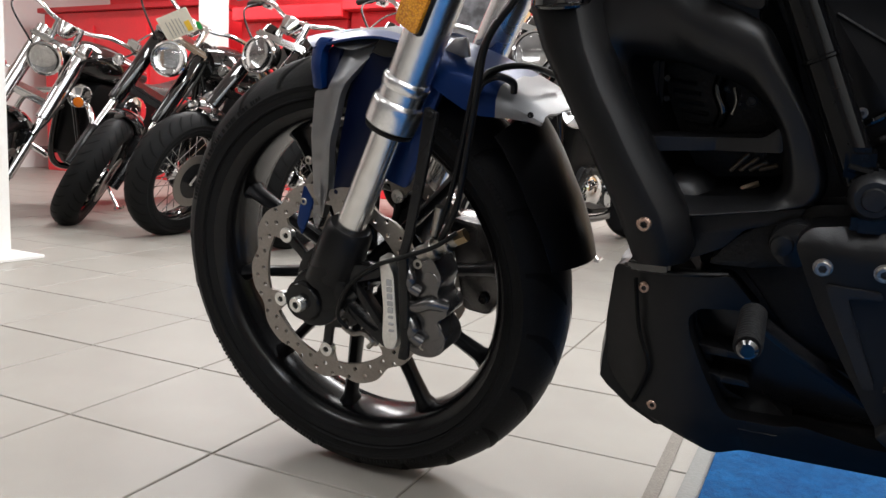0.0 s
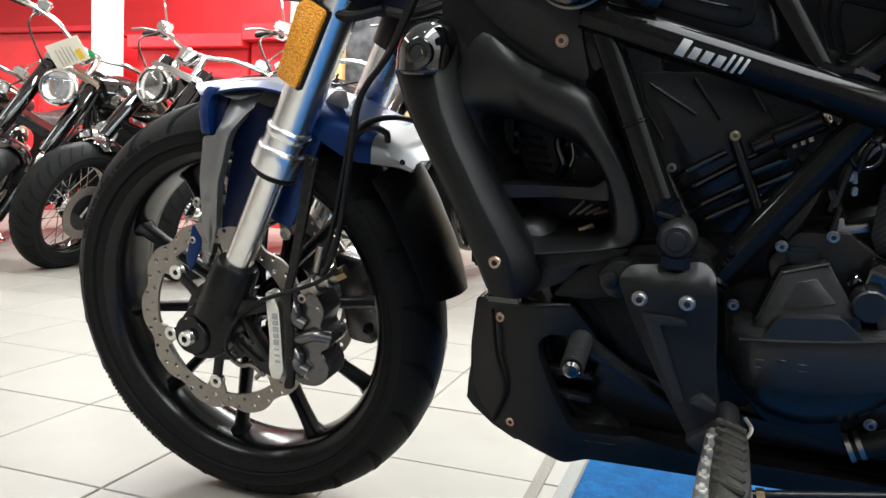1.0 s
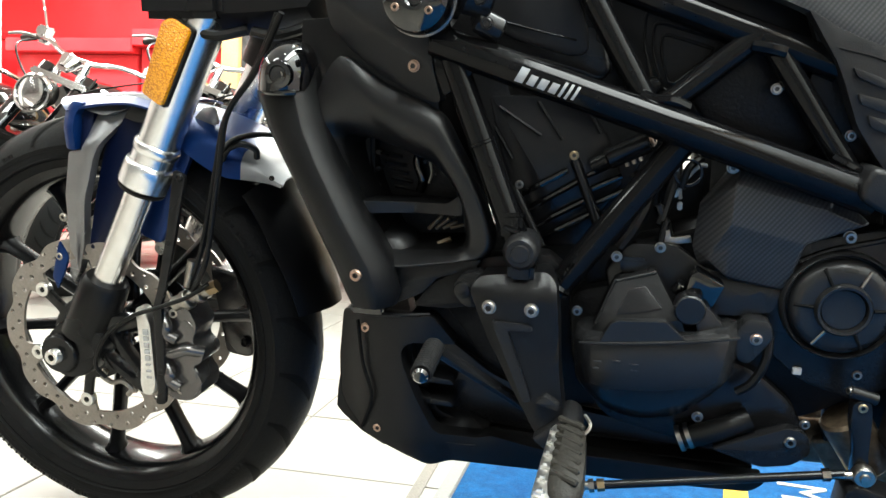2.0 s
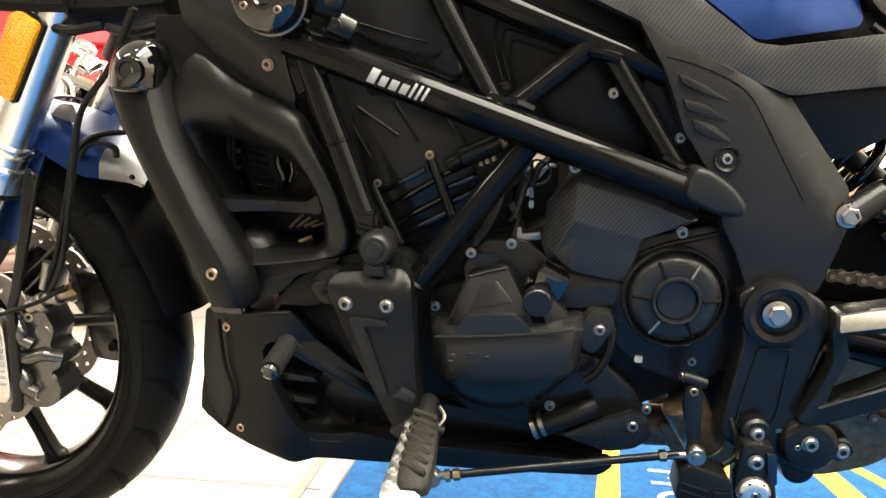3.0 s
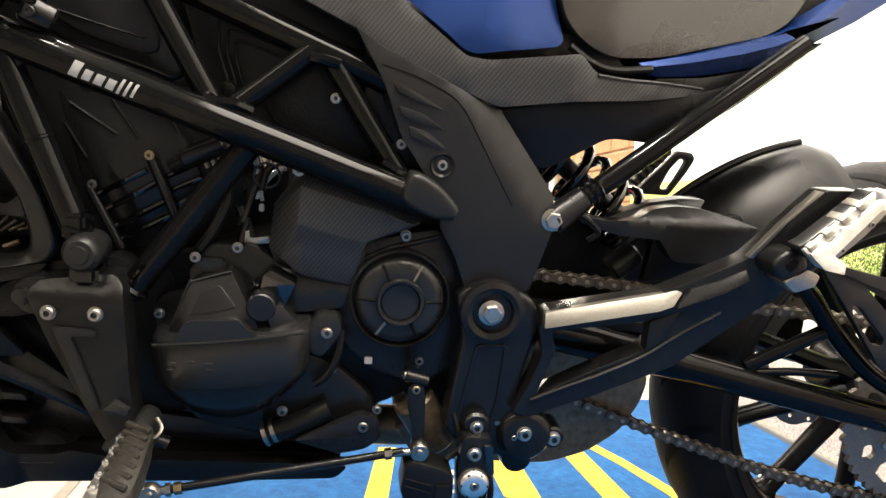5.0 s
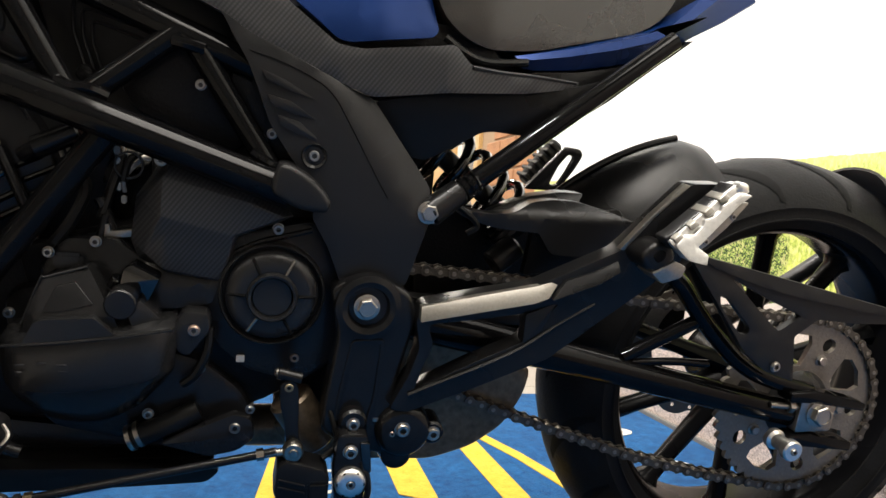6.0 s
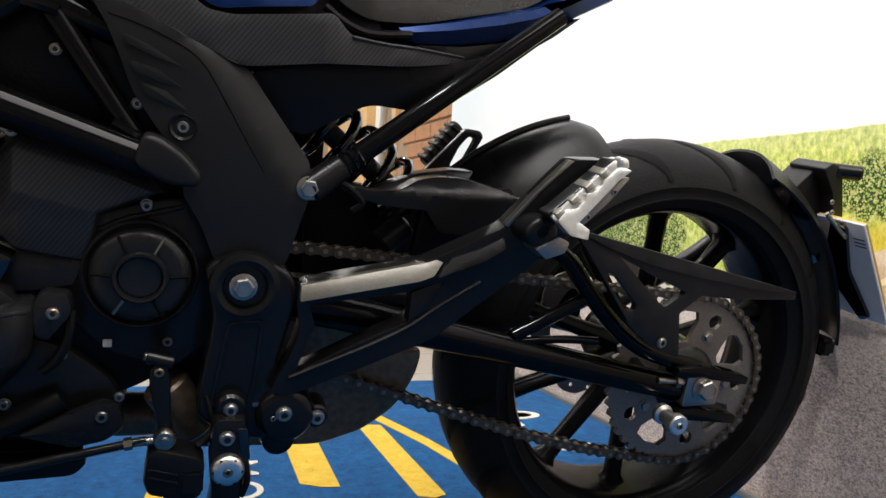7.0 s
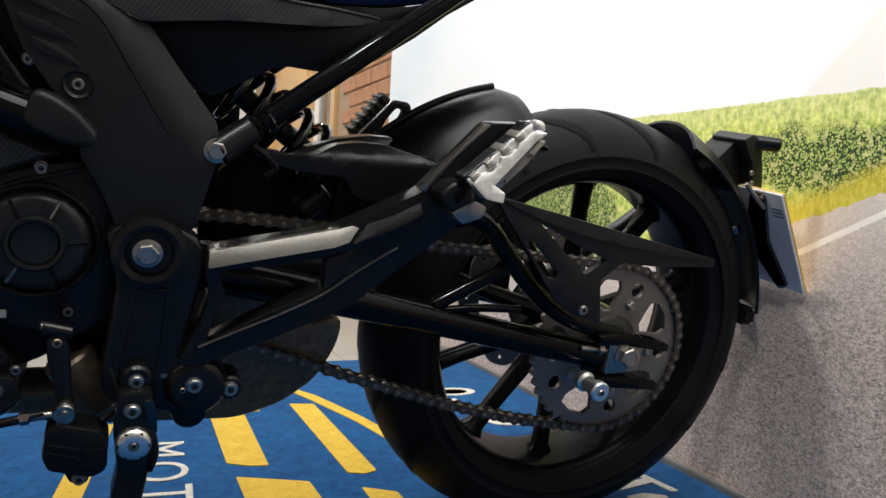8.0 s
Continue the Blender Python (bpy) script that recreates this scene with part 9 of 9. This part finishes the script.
        part("print_band", moved(block(-0.0042, -0.0024, -0.052, 0.00, 0.040, 0.070, 0), cm), M["yellow_print"], cd)
        for k in range(5):
            part("print_line", moved(block(-0.0042, -0.0024, -0.052, 0.024 + 0.005 * (k % 3), 0.024 - 0.019 * k, 0.0265 - 0.019 * k, 0), cm), M["strip"], cd)
        part("tag", moved(block(-0.004, 0.004, -0.065, -0.025, 0.092, 0.117, 0.004), cm), M["green_tag"], cd, "green handlebar tag")
    return ob


cruiser(-3.33, 1.50, 94, 10, 36, "black cruiser motorcycle with chrome fork and crash bar", True, True, True)
cruiser(-2.70, 1.62, 85, 12, 46, "black cruiser motorcycle with spoked wheels and black fork", False, False, True, True, 0.36)
row = cruiser(-2.10, 1.64, 80, 12, 14, "black cruiser motorcycle with spoked wheels and chrome bars", False, False, True, False, 0.25)
for k, (x, y, a) in enumerate(((-1.46, 1.70, 79), (-0.75, 1.66, 79), (0.30, 1.76, 80))):
    copy_thing(row, pose(x, y, 0.001, 12, 0, a))


# ---------------------------------------------------------------- floor tiles and bricks, piece by piece
PITCH, GAP, TURN = 0.307, 0.004, 0.036
tile_bm = block(-PITCH / 2 + GAP / 2, PITCH / 2 - GAP / 2, -PITCH / 2 + GAP / 2, PITCH / 2 - GAP / 2, -0.008, 0.0, 0.0012, 1)
tile_mesh = finish(tile_bm, 30)
tile_mesh.materials.append(M["tile"])
ca, sa = math.cos(TURN), math.sin(TURN)
far_tiles = bmesh.new()
tilt = random.Random(5)
for i in range(-24, 12):
    for j in range(-13, 20):
        u, v = (i + 0.5) * PITCH, (j + 0.5) * PITCH
        x, y = -0.522 + u * ca - v * sa, -0.081 + u * sa + v * ca
        if not (X0 < x < X1 + 0.1 and Y0 < y < Y1):
            continue
        dz = tilt.uniform(-0.0004, 0.0004)
        m = Matrix.Translation((x, y, dz)) @ Matrix.Rotation(TURN, 4, "Z") @ Matrix.Rotation(tilt.uniform(-0.0009, 0.0009), 4, "X")
        if -3.7 < x < 0.9 and -0.6 < y < 3.2:
            ob = new("tile", tile_mesh)
            ob.parent = floor
            ob.matrix_basis = m
        else:
            far_tiles.from_mesh(tile_mesh)
            far_tiles.verts.ensure_lookup_table()
            bmesh.ops.transform(far_tiles, matrix=m, verts=far_tiles.verts[-len(tile_mesh.vertices):])
me = bpy.data.meshes.new("tiles")
far_tiles.to_mesh(me)
far_tiles.free()
me.materials.append(M["tile"])
far = new("tiles", me)
far.parent = floor
tagged(far, "pale porcelain floor tiles further off", "", "", "stuff")
structure("floor_joint", moved(block(-0.010, 0.010, -1.6, 1.6, 0.0005, 0.0022, 0), Matrix.Translation((0.389, 0.25, 0)) @ Matrix.Rotation(0.03, 4, "Z")), M["grout"], "wide grey floor joint beside the carpet", "trim")

brick_bm = block(-0.05, 0.0, -0.1075, 0.1075, -0.0325, 0.0325, 0.004, 1)
brick_mesh = finish(brick_bm, 30)
brick_mesh.materials.append(M["brick"])
rnd = random.Random(9)
for c in range(38):
    for k in range(5):
        y = 1.86 + 0.225 * k + (0.1125 if c % 2 else 0.0)
        if y + 0.1075 > DOOR_Y0 - 0.005:
            continue
        ob = new("brick", brick_mesh)
        ob.parent = wall_east
        ob.matrix_basis = Matrix.Translation((X1 + 0.042 + rnd.uniform(-0.002, 0.002), y, 0.04 + 0.075 * c)) @ Matrix.Rotation(rnd.uniform(-0.01, 0.01), 4, "Z")
